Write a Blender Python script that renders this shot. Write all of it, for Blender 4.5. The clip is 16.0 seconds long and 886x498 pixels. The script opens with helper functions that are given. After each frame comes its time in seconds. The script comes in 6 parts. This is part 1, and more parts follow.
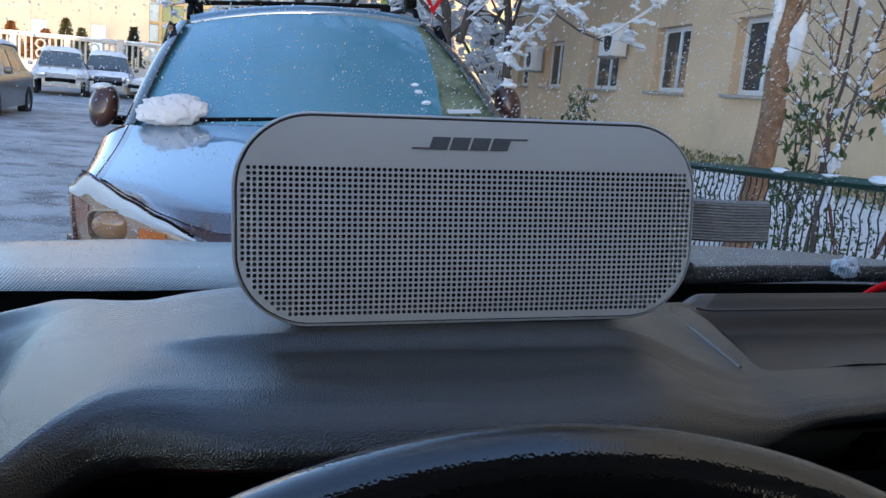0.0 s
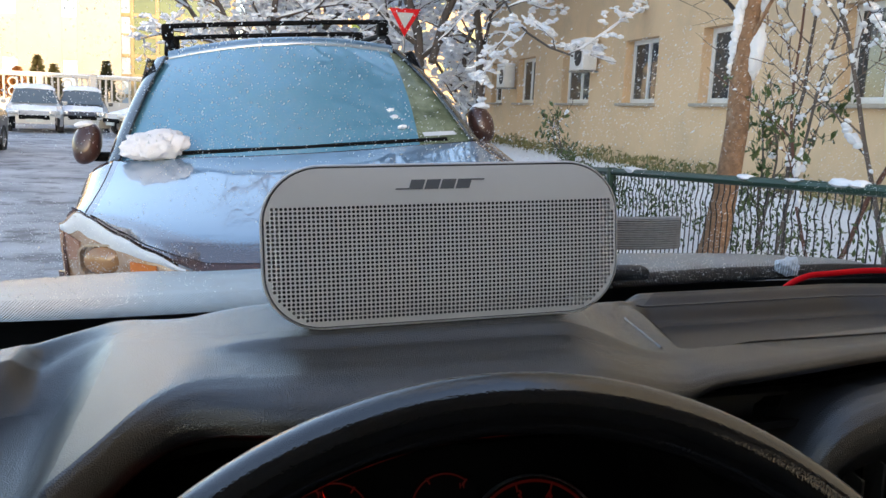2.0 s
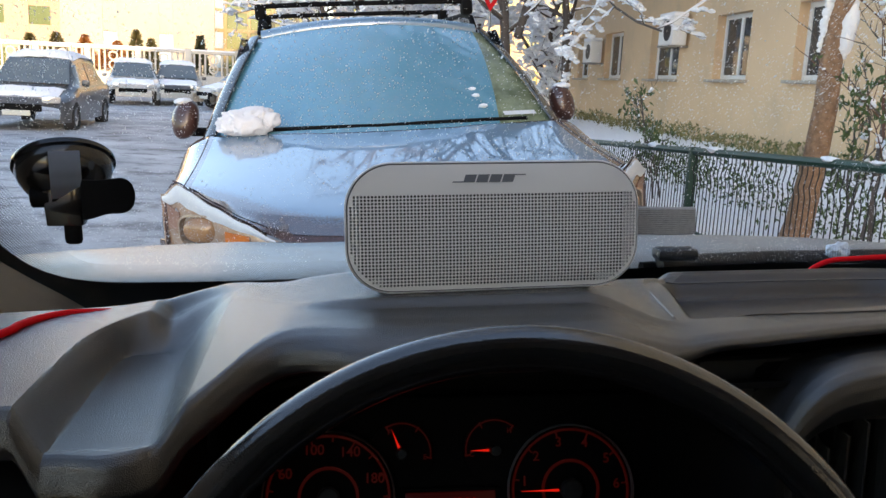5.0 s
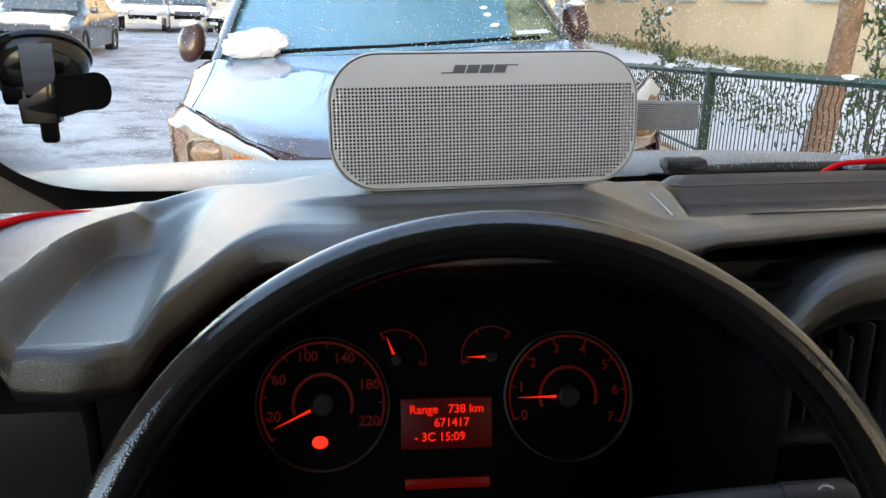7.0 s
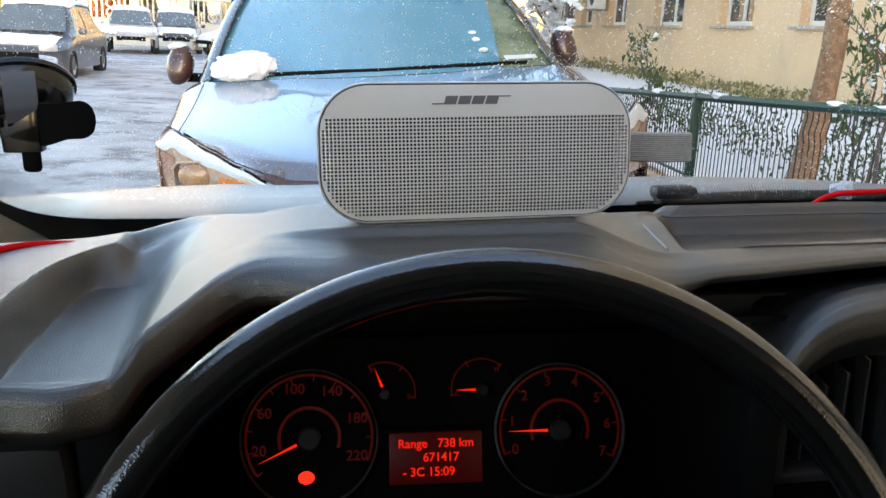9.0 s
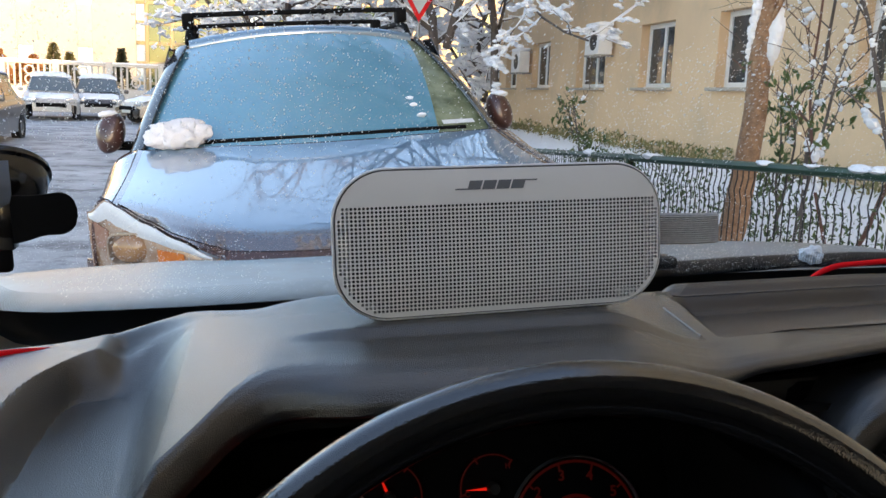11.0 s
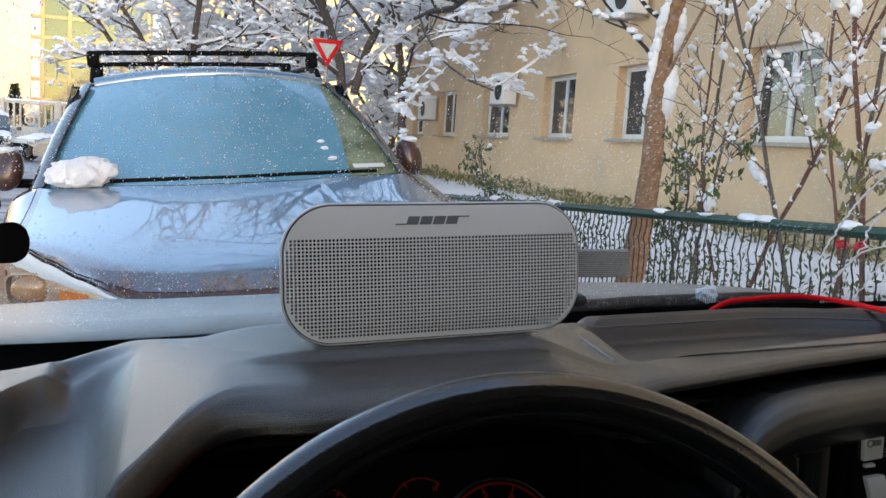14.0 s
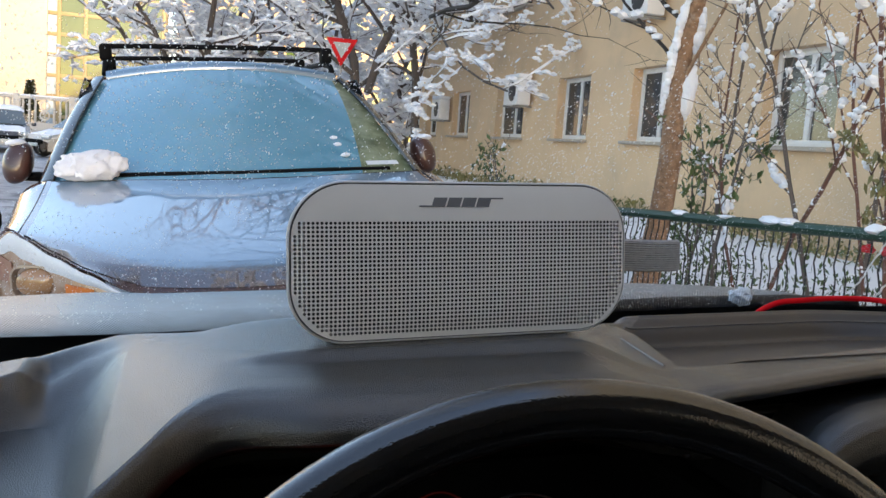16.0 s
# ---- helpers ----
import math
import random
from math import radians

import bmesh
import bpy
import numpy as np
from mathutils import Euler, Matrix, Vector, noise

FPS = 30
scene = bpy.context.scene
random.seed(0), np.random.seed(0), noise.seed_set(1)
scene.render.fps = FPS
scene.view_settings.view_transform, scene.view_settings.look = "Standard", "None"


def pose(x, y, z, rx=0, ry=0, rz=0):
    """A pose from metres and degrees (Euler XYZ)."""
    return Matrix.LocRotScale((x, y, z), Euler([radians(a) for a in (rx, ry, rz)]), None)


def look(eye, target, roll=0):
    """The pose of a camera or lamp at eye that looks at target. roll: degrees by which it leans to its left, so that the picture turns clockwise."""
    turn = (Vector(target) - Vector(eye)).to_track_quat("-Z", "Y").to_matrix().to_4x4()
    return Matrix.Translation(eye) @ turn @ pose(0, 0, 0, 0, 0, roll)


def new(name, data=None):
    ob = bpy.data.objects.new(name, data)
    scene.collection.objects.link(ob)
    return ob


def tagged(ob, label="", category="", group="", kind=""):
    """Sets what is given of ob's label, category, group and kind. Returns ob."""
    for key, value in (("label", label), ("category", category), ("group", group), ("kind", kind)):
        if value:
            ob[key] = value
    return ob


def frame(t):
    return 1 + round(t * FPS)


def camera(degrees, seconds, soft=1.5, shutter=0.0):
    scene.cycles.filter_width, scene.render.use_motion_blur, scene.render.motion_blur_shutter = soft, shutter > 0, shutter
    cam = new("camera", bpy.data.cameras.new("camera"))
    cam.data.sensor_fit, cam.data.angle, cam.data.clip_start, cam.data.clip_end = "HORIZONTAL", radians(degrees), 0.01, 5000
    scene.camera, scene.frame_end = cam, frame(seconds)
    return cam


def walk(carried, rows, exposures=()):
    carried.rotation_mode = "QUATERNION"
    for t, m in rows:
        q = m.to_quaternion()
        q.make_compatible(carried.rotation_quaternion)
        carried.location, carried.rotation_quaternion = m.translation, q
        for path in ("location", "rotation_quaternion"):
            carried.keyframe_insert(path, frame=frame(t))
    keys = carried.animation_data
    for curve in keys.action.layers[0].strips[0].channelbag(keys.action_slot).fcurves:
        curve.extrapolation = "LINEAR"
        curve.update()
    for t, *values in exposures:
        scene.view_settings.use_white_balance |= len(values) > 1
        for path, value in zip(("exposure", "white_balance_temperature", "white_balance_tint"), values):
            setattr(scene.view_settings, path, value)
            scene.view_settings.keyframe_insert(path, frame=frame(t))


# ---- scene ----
cam = camera(55.0, 16.0)
PATH = [
    (0, (-0.081, 0.02, 1.297), (0.286, 1.951, 0.929), 5.1),
    (0.5, (-0.083, 0.012, 1.295), (0.339, 1.932, 0.924), 4.8),
    (1, (-0.091, 0.014, 1.293), (0.392, 1.922, 0.94), 4.4),
    (1.5, (-0.099, -0.009, 1.3), (0.354, 1.913, 0.981), 3.4),
    (2, (-0.099, -0.082, 1.315), (0.308, 1.849, 0.993), 2.6),
    (2.5, (-0.107, -0.167, 1.336), (0.182, 1.774, 0.949), 1.8),
    (3, (-0.107, -0.187, 1.34), (0.145, 1.76, 0.955), 2.4),
    (5.5, (-0.09, -0.19, 1.336), (0.117, 1.76, 0.943), 2.7),
    (6, (-0.08, -0.177, 1.317), (0.108, 1.744, 0.794), 2.5),
    (6.5, (-0.078, -0.174, 1.313), (0.108, 1.74, 0.763), 2.4),
    (7, (-0.079, -0.176, 1.314), (0.108, 1.737, 0.761), 2.4),
    (7.5, (-0.079, -0.174, 1.317), (0.106, 1.739, 0.764), 2.4),
    (8, (-0.079, -0.178, 1.318), (0.116, 1.737, 0.774), 2.6),
    (8.5, (-0.079, -0.176, 1.318), (0.129, 1.74, 0.783), 2.8),
    (9, (-0.08, -0.164, 1.318), (0.135, 1.76, 0.816), 2.8),
    (9.5, (-0.074, -0.139, 1.338), (0.22, 1.796, 0.927), 3.0),
    (9.7, (-0.084, -0.103, 1.335), (0.219, 1.841, 0.976), 2.8),
    (11.8, (-0.151, -0.131, 1.325), (0.346, 1.775, 0.981), 3.7),
    (12, (-0.158, -0.143, 1.326), (0.384, 1.761, 1.042), 4.2),
    (12.5, (-0.161, -0.151, 1.325), (0.437, 1.741, 1.073), 4.0),
    (13, (-0.162, -0.155, 1.325), (0.434, 1.738, 1.076), 3.9),
    (13.5, (-0.165, -0.16, 1.325), (0.428, 1.734, 1.078), 3.8),
    (14, (-0.159, -0.146, 1.323), (0.43, 1.75, 1.081), 3.6),
    (14.5, (-0.158, -0.131, 1.32), (0.429, 1.767, 1.085), 3.9),
    (15, (-0.157, -0.121, 1.317), (0.43, 1.778, 1.092), 3.8),
    (15.5, (-0.152, -0.105, 1.311), (0.432, 1.793, 1.075), 3.8),
    (16, (-0.149, -0.081, 1.306), (0.415, 1.823, 1.065), 4.3),
]
EXPOSURES = [(0, 1.5, 5950, 13), (0.5, 1.8, 6750, 13), (1.5, 2.0, 7350, 14), (3, 2.0, 7550, 15), (5.5, 2.0, 7550, 15), (6.2, 2.75, 7850, 12), (9, 2.6, 7850, 12), (9.7, 2.1, 7550, 15), (12, 2.05, 7550, 15), (13.5, 2.05, 7550, 15), (14.5, 1.95, 7550, 15), (16, 1.95, 7550, 15)]
walk(cam, [(t, look(eye, target, roll)) for t, eye, target, roll in PATH], EXPOSURES)
# ---- light ----
world = bpy.data.worlds.new("sky")
scene.world = world
world.use_nodes = True
wt = world.node_tree
sky = wt.nodes.new("ShaderNodeTexSky")
sky.sky_type = "NISHITA"
sky.sun_disc = False
SUN_EL, SUN_AZ = 16.0, 163.0  # degrees; azimuth from +y (ahead) towards +x
sky.sun_elevation = radians(SUN_EL)
sky.sun_rotation = radians(SUN_AZ)
sky.air_density, sky.dust_density, sky.ozone_density = 1.0, 1.0, 1.5
wt.links.new(sky.outputs[0], wt.nodes["Background"].inputs[0])
wt.nodes["Background"].inputs[1].default_value = 0.15
sun_data = bpy.data.lights.new("sun", "SUN")
sun_data.energy, sun_data.angle, sun_data.color = 2.6, radians(0.5), (1.0, 0.72, 0.42)
sun = new("sun", sun_data)
sd = Vector((math.sin(radians(SUN_AZ)) * math.cos(radians(SUN_EL)), math.cos(radians(SUN_AZ)) * math.cos(radians(SUN_EL)), math.sin(radians(SUN_EL))))
sun.matrix_world = look(tuple(sd * 50), (0, 0, 0))

# ---- materials ----
MATS = {}


def mat(name, color, rough=0.5, metal=0.0, color2=None, scale=8.0, mix=0.5, bump=0.0, bump_scale=60.0, spec=0.5,
        coat=0.0, coat_rough=0.06, coat_ior=1.5, emit=None, strength=0.0, alpha=1.0, trans=0.0, ior=1.45, stain=None, stain_scale=2.0, stain_at=(0.5, 0.7),
        rough_var=0.0, random=0.0, sub=0.0, voronoi=False, bump_depth=0.001):
    m = bpy.data.materials.new(name)
    m.use_nodes = True
    nt = m.node_tree
    b = nt.nodes["Principled BSDF"]
    b.inputs["Base Color"].default_value = (*color, 1)
    b.inputs["Roughness"].default_value = rough
    b.inputs["Metallic"].default_value = metal
    b.inputs["Specular IOR Level"].default_value = spec
    b.inputs["Coat Weight"].default_value = coat
    b.inputs["Coat Roughness"].default_value = coat_rough
    b.inputs["Coat IOR"].default_value = coat_ior
    b.inputs["Transmission Weight"].default_value = trans
    b.inputs["IOR"].default_value = ior
    b.inputs["Alpha"].default_value = alpha
    if sub:
        b.inputs["Subsurface Weight"].default_value = sub
        b.inputs["Subsurface Radius"].default_value = (0.02, 0.02, 0.025)
    if emit:
        b.inputs["Emission Color"].default_value = (*emit, 1)
        b.inputs["Emission Strength"].default_value = strength
    tc = nt.nodes.new("ShaderNodeTexCoord")
    out = None
    if color2:
        n = nt.nodes.new("ShaderNodeTexNoise")
        n.inputs["Scale"].default_value = scale
        n.inputs["Detail"].default_value = 6
        n.inputs["Roughness"].default_value = 0.65
        nt.links.new(tc.outputs["Object"], n.inputs["Vector"])
        r = nt.nodes.new("ShaderNodeValToRGB")
        r.color_ramp.elements[0].position, r.color_ramp.elements[1].position = 0.5 - mix / 2, 0.5 + mix / 2
        r.color_ramp.elements[0].color, r.color_ramp.elements[1].color = (*color, 1), (*color2, 1)
        nt.links.new(n.outputs["Fac"], r.inputs["Fac"])
        out = r.outputs["Color"]
        if rough_var:
            mr = nt.nodes.new("ShaderNodeMapRange")
            mr.inputs["To Min"].default_value, mr.inputs["To Max"].default_value = max(0.02, rough - rough_var), min(1, rough + rough_var)
            nt.links.new(n.outputs["Fac"], mr.inputs["Value"])
            nt.links.new(mr.outputs["Result"], b.inputs["Roughness"])
    if stain:
        n2 = nt.nodes.new("ShaderNodeTexNoise")
        n2.inputs["Scale"].default_value = stain_scale
        n2.inputs["Detail"].default_value = 8
        n2.inputs["Roughness"].default_value = 0.7
        nt.links.new(tc.outputs["Object"], n2.inputs["Vector"])
        r2 = nt.nodes.new("ShaderNodeValToRGB")
        r2.color_ramp.elements[0].position, r2.color_ramp.elements[1].position = stain_at
        r2.color_ramp.elements[0].color, r2.color_ramp.elements[1].color = (0, 0, 0, 1), (1, 1, 1, 1)
        nt.links.new(n2.outputs["Fac"], r2.inputs["Fac"])
        mx = nt.nodes.new("ShaderNodeMixRGB")
        mx.inputs[1].default_value, mx.inputs[2].default_value = (*color, 1), (*stain, 1)
        nt.links.new(r2.outputs["Color"], mx.inputs[0])
        if out:
            nt.links.new(out, mx.inputs[1])
        out = mx.outputs[0]
    if random:
        oi = nt.nodes.new("ShaderNodeObjectInfo")
        hs = nt.nodes.new("ShaderNodeHueSaturation")
        mr = nt.nodes.new("ShaderNodeMapRange")
        mr.inputs["To Min"].default_value, mr.inputs["To Max"].default_value = 1 - random, 1 + random
        nt.links.new(oi.outputs["Random"], mr.inputs["Value"])
        nt.links.new(mr.outputs["Result"], hs.inputs["Value"])
        hs.inputs["Color"].default_value = (*color, 1)
        if out:
            nt.links.new(out, hs.inputs["Color"])
        out = hs.outputs["Color"]
    if out:
        nt.links.new(out, b.inputs["Base Color"])
    if bump:
        if voronoi:
            n3 = nt.nodes.new("ShaderNodeTexVoronoi")
            n3.inputs["Scale"].default_value = bump_scale
            src = n3.outputs["Distance"]
        else:
            n3 = nt.nodes.new("ShaderNodeTexNoise")
            n3.inputs["Scale"].default_value = bump_scale
            n3.inputs["Detail"].default_value = 4
            src = n3.outputs["Fac"]
        nt.links.new(tc.outputs["Object"], n3.inputs["Vector"])
        bp = nt.nodes.new("ShaderNodeBump")
        bp.inputs["Strength"].default_value = bump
        bp.inputs["Distance"].default_value = bump_depth
        nt.links.new(src, bp.inputs["Height"])
        nt.links.new(bp.outputs["Normal"], b.inputs["Normal"])
        if coat:
            nt.links.new(bp.outputs["Normal"], b.inputs["Coat Normal"])
    MATS[name] = m
    return m


# dash plastic made darker and bluer for the shaded tray recess
M_TRAYSHADE = mat("tray_shade", (0.010, 0.0115, 0.0165), 0.42, color2=(0.014, 0.0155, 0.021), scale=30, spec=0.4, coat=1.0, coat_rough=0.14, coat_ior=1.42, bump=0.3, bump_scale=1200, bump_depth=0.0004, voronoi=True)
M_DASH = mat("dash_plastic", (0.019, 0.0185, 0.0195), 0.35, color2=(0.027, 0.026, 0.027), scale=30, spec=0.6, coat=1.0, coat_rough=0.17, coat_ior=1.85, bump=0.5, bump_scale=1500, bump_depth=0.0006, voronoi=True)
M_DARK = mat("dark_plastic", (0.018, 0.018, 0.02), 0.5, color2=(0.026, 0.026, 0.028), scale=20, bump=0.25, bump_scale=700, bump_depth=0.0004)
# near-black plastic; inside the dashboard it also stands in for shade
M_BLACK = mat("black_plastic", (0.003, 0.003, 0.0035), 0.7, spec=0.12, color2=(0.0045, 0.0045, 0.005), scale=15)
M_GLOSS = mat("gloss_black_plastic", (0.005, 0.0045, 0.0045), 0.2, spec=0.35, color2=(0.008, 0.007, 0.007), scale=12, coat=0.6)
M_LEATHER = mat("grained_wheel_skin", (0.004, 0.004, 0.0045), 0.5, spec=0.1, coat=1.0, coat_rough=0.06, coat_ior=2.1, color2=(0.007, 0.007, 0.008), scale=40, bump=0.16, bump_scale=1300, bump_depth=0.0003, voronoi=True)
M_SLAT = mat("satin_vent_plastic", (0.03, 0.03, 0.032), 0.3, color2=(0.04, 0.04, 0.043), scale=20, coat=0.6, coat_rough=0.2)
M_SHEEN = mat("smooth_slate_plastic", (0.15, 0.175, 0.22), 0.28, spec=1.0, color2=(0.17, 0.195, 0.24), scale=50)
M_GLINT = mat("dim_red_reflection", (0.02, 0.002, 0.001), 0.3, emit=(1.0, 0.02, 0.01), strength=0.008)
M_SPEAK = mat("light_grey_silicone", (0.64, 0.62, 0.605), 0.5, color2=(0.68, 0.66, 0.645), scale=25, bump=0.1, bump_scale=1500, bump_depth=0.0002)
M_GRILL = mat("light_grey_metal_grille", (0.79, 0.765, 0.74), 0.42, metal=0.0, color2=(0.83, 0.805, 0.775), scale=18)
M_HOLE = mat("grille_backing", (0.012, 0.012, 0.013), 0.8)
M_SEAM = mat("seam", (0.06, 0.06, 0.065), 0.7)
M_LOGO = mat("dark_grey_print", (0.16, 0.165, 0.175), 0.45)
M_STRAP = mat("grey_woven_fabric", (0.50, 0.485, 0.475), 0.85, color2=(0.34, 0.33, 0.325), scale=300, bump=0.5, bump_scale=1200, bump_depth=0.0005)
M_BEIGE = mat("beige_pillar_trim", (0.80, 0.75, 0.70), 0.8, color2=(0.84, 0.79, 0.74), scale=60, bump=0.2, bump_scale=600)
M_LINING = mat("beige_headliner_cloth", (0.40, 0.35, 0.30), 0.9, color2=(0.35, 0.305, 0.26), scale=200, bump=0.3, bump_scale=900)
M_RED = mat("red_cable_sheath", (0.85, 0.006, 0.012), 0.65, spec=0.15, color2=(0.70, 0.004, 0.01), scale=90, bump=0.4, bump_scale=900, bump_depth=0.0005)
M_CHROME = mat("chrome", (0.7, 0.7, 0.72), 0.12, metal=1.0)
M_SILVER = mat("silver_plastic", (0.72, 0.72, 0.73), 0.35, color2=(0.66, 0.66, 0.67), scale=20)
M_ZINC = mat("zinc_pole", (0.35, 0.36, 0.37), 0.5, metal=0.8, color2=(0.28, 0.29, 0.3), scale=10)
M_DIM = mat("dim_red_backlight", (0.05, 0.002, 0.001), 0.5, emit=(1.0, 0.03, 0.012), strength=0.005)
M_LIT = mat("red_backlight", (0.1, 0.004, 0.002), 0.5, emit=(1.0, 0.02, 0.01), strength=0.15)
M_LAMP = mat("red_warning_lamp", (0.2, 0.004, 0.002), 0.5, emit=(1.0, 0.02, 0.012), strength=0.4)
M_LCD = mat("red_lcd_ground", (0.04, 0.002, 0.001), 0.4, emit=(1.0, 0.015, 0.01), strength=0.003)
M_HOODW = mat("white_car_paint", (0.25, 0.285, 0.31), 0.4, color2=(0.20, 0.235, 0.26), scale=6, spec=0.3, coat=0.5, coat_rough=0.22, coat_ior=1.35, stain=(0.20, 0.205, 0.205), stain_scale=9, stain_at=(0.45, 0.7))
M_FRIT = mat("black_ceramic_band", (0.004, 0.004, 0.005), 0.3)
M_SNOW = mat("snow", (0.89, 0.90, 0.92), 0.8, color2=(0.82, 0.84, 0.88), scale=5, bump=0.5, bump_scale=45, bump_depth=0.006)
M_LUMP = mat("loose_snow", (0.86, 0.83, 0.83), 0.85, color2=(0.78, 0.76, 0.77), scale=25, bump=0.6, bump_scale=220, bump_depth=0.003)
M_SPECK = mat("dried_salt_specks", (0.75, 0.75, 0.74), 0.8)
M_RUN = mat("ice_run", (0.70, 0.72, 0.72), 0.25)
for m_thin in (M_SPECK, M_RUN):  # thin white crusts let daylight through
    nt_thin = m_thin.node_tree
    tl = nt_thin.nodes.new("ShaderNodeBsdfTranslucent")
    tl.inputs["Color"].default_value = (0.95, 0.95, 0.94, 1)
    ad = nt_thin.nodes.new("ShaderNodeMixShader")
    ad.inputs[0].default_value = 0.8
    nt_thin.links.new(nt_thin.nodes["Principled BSDF"].outputs[0], ad.inputs[1])
    nt_thin.links.new(tl.outputs[0], ad.inputs[2])
    nt_thin.links.new(ad.outputs[0], nt_thin.nodes["Material Output"].inputs["Surface"])
M_ICE = mat("ice_crust", (0.72, 0.78, 0.84), 0.3, color2=(0.55, 0.62, 0.7), scale=40, bump=0.8, bump_scale=120, bump_depth=0.004)

# ---- tools for building ----
BASE = {}


def thing(name, base, label, category, m=None, group="", kind=""):
    """An empty at the base of a thing; its parts are given in the coordinates of m (world, or the own car's frame)."""
    ob = new(name)
    ob.empty_display_size = 0.05
    m = m or Matrix.Identity(4)
    ob.matrix_world = m @ Matrix.Translation(base)
    BASE[ob.name] = Vector(base)
    tagged(ob, label, category, group, kind)
    return ob


def mesh_of(name, bm, material, smooth=True):
    me = bpy.data.meshes.new(name)
    bm.normal_update()
    bm.to_mesh(me)
    bm.free()
    me.materials.append(material)
    if smooth:
        me.shade_smooth()
    return me


def soften(ob, angle=40):
    """Sharp edges stay sharp, the rest is smooth."""
    me = ob.data
    bm = bmesh.new()
    bm.from_mesh(me)
    for e in bm.edges:
        e.smooth = not (len(e.link_faces) == 2 and e.calc_face_angle(0) > radians(angle))
    for f in bm.faces:
        f.smooth = True
    bm.to_mesh(me)
    bm.free()


def part(name, bm, material, parent, label="", kind="", angle=40):
    """Links a bmesh as one mesh object under a thing or under a part."""
    base = BASE[parent.name]
    bmesh.ops.translate(bm, vec=-base, verts=bm.verts)
    ob = new(name, mesh_of(name, bm, material))
    ob.parent = parent
    BASE[ob.name] = base
    soften(ob, angle)
    tagged(ob, label, kind=kind)
    return ob


def solo(name, bm, material, label, category="", kind="", m=None, base=(0, 0, 0), group="", angle=40):
    """A thing or piece of the setting that is one mesh."""
    bmesh.ops.translate(bm, vec=-Vector(base), verts=bm.verts)
    ob = new(name, mesh_of(name, bm, material))
    ob.matrix_world = (m or Matrix.Identity(4)) @ Matrix.Translation(base)
    BASE[ob.name] = Vector(base)
    soften(ob, angle)
    return tagged(ob, label, category, group, kind)


def box(bm, c, s, bevel=0.0, m=None, seg=2):
    r = bmesh.ops.create_cube(bm, size=1)
    vs = r["verts"]
    bmesh.ops.scale(bm, vec=s, verts=vs)
    if bevel:
        es = list({e for v in vs for e in v.link_edges})
        q = bmesh.ops.bevel(bm, geom=es, offset=bevel, segments=seg, affect="EDGES", profile=0.5)
        vs = list({v for f in q["faces"] for v in f.verts} | {v for v in vs if v.is_valid})
    bmesh.ops.transform(bm, matrix=Matrix.Translation(c) @ (m or Matrix.Identity(4)), verts=vs)
    return vs


def B(c, s, bevel=0.0, m=None):
    bm = bmesh.new()
    box(bm, c, s, bevel, m)
    return bm


def tube(bm, pts, radii, sides=8, closed=False, caps=True, squash=1.0):
    """A round or flattened tube along points."""
    pts = [Vector(p) for p in pts]
    if not hasattr(radii, "__len__"):
        radii = [radii] * len(pts)
    rings, n, up = [], len(pts), None
    for i, p in enumerate(pts):
        a, b = (pts[(i - 1) % n], pts[(i + 1) % n]) if closed else (pts[max(i - 1, 0)], pts[min(i + 1, n - 1)])
        d = (b - a).normalized()
        if up is None:
            up = d.orthogonal().normalized()
        up = (up - d * up.dot(d))
        up = up.normalized() if up.length > 1e-6 else d.orthogonal().normalized()
        w = d.cross(up)
        rings.append([bm.verts.new(p + radii[i] * (up * math.cos(2 * math.pi * k / sides) + w * squash * math.sin(2 * math.pi * k / sides))) for k in range(sides)])
    for i in range(n if closed else n - 1):
        r0, r1 = rings[i], rings[(i + 1) % n]
        for k in range(sides):
            bm.faces.new((r0[k], r0[(k + 1) % sides], r1[(k + 1) % sides], r1[k]))
    if caps and not closed:
        bm.faces.new(rings[0][::-1])
        bm.faces.new(rings[-1])
    return rings


def T(pts, radii, sides=8, **k):
    bm = bmesh.new()
    tube(bm, pts, radii, sides, **k)
    return bm


def sheet(bm, fn, nu, nv, flip=False):
    """A grid of fn(u, v), u and v from 0 to 1."""
    g = [[bm.verts.new(fn(i / nu, j / nv)) for j in range(nv + 1)] for i in range(nu + 1)]
    for i in range(nu):
        for j in range(nv):
            q = (g[i][j], g[i + 1][j], g[i + 1][j + 1], g[i][j + 1])
            bm.faces.new(q[::-1] if flip else q)
    return g


def thick(bm, d):
    """Gives a sheet thickness d against its normals."""
    bm.normal_update()
    bmesh.ops.solidify(bm, geom=list(bm.faces), thickness=d)
    return bm


def G(fn, nu, nv, d=0.0, flip=False):
    bm = bmesh.new()
    sheet(bm, fn, nu, nv, flip)
    if d:
        thick(bm, d)
    return bm


def prism(pts, axis, depth, bevel=0.0):
    """A polygon pushed along axis by depth."""
    bm = bmesh.new()
    f = bm.faces.new([bm.verts.new(p) for p in pts])
    r = bmesh.ops.extrude_face_region(bm, geom=[f])
    bmesh.ops.translate(bm, vec=Vector(axis) * depth, verts=[g for g in r["geom"] if isinstance(g, bmesh.types.BMVert)])
    bmesh.ops.recalc_face_normals(bm, faces=bm.faces)
    if bevel:
        bmesh.ops.bevel(bm, geom=list(bm.edges), offset=bevel, segments=2, affect="EDGES", profile=0.5)
    return bm


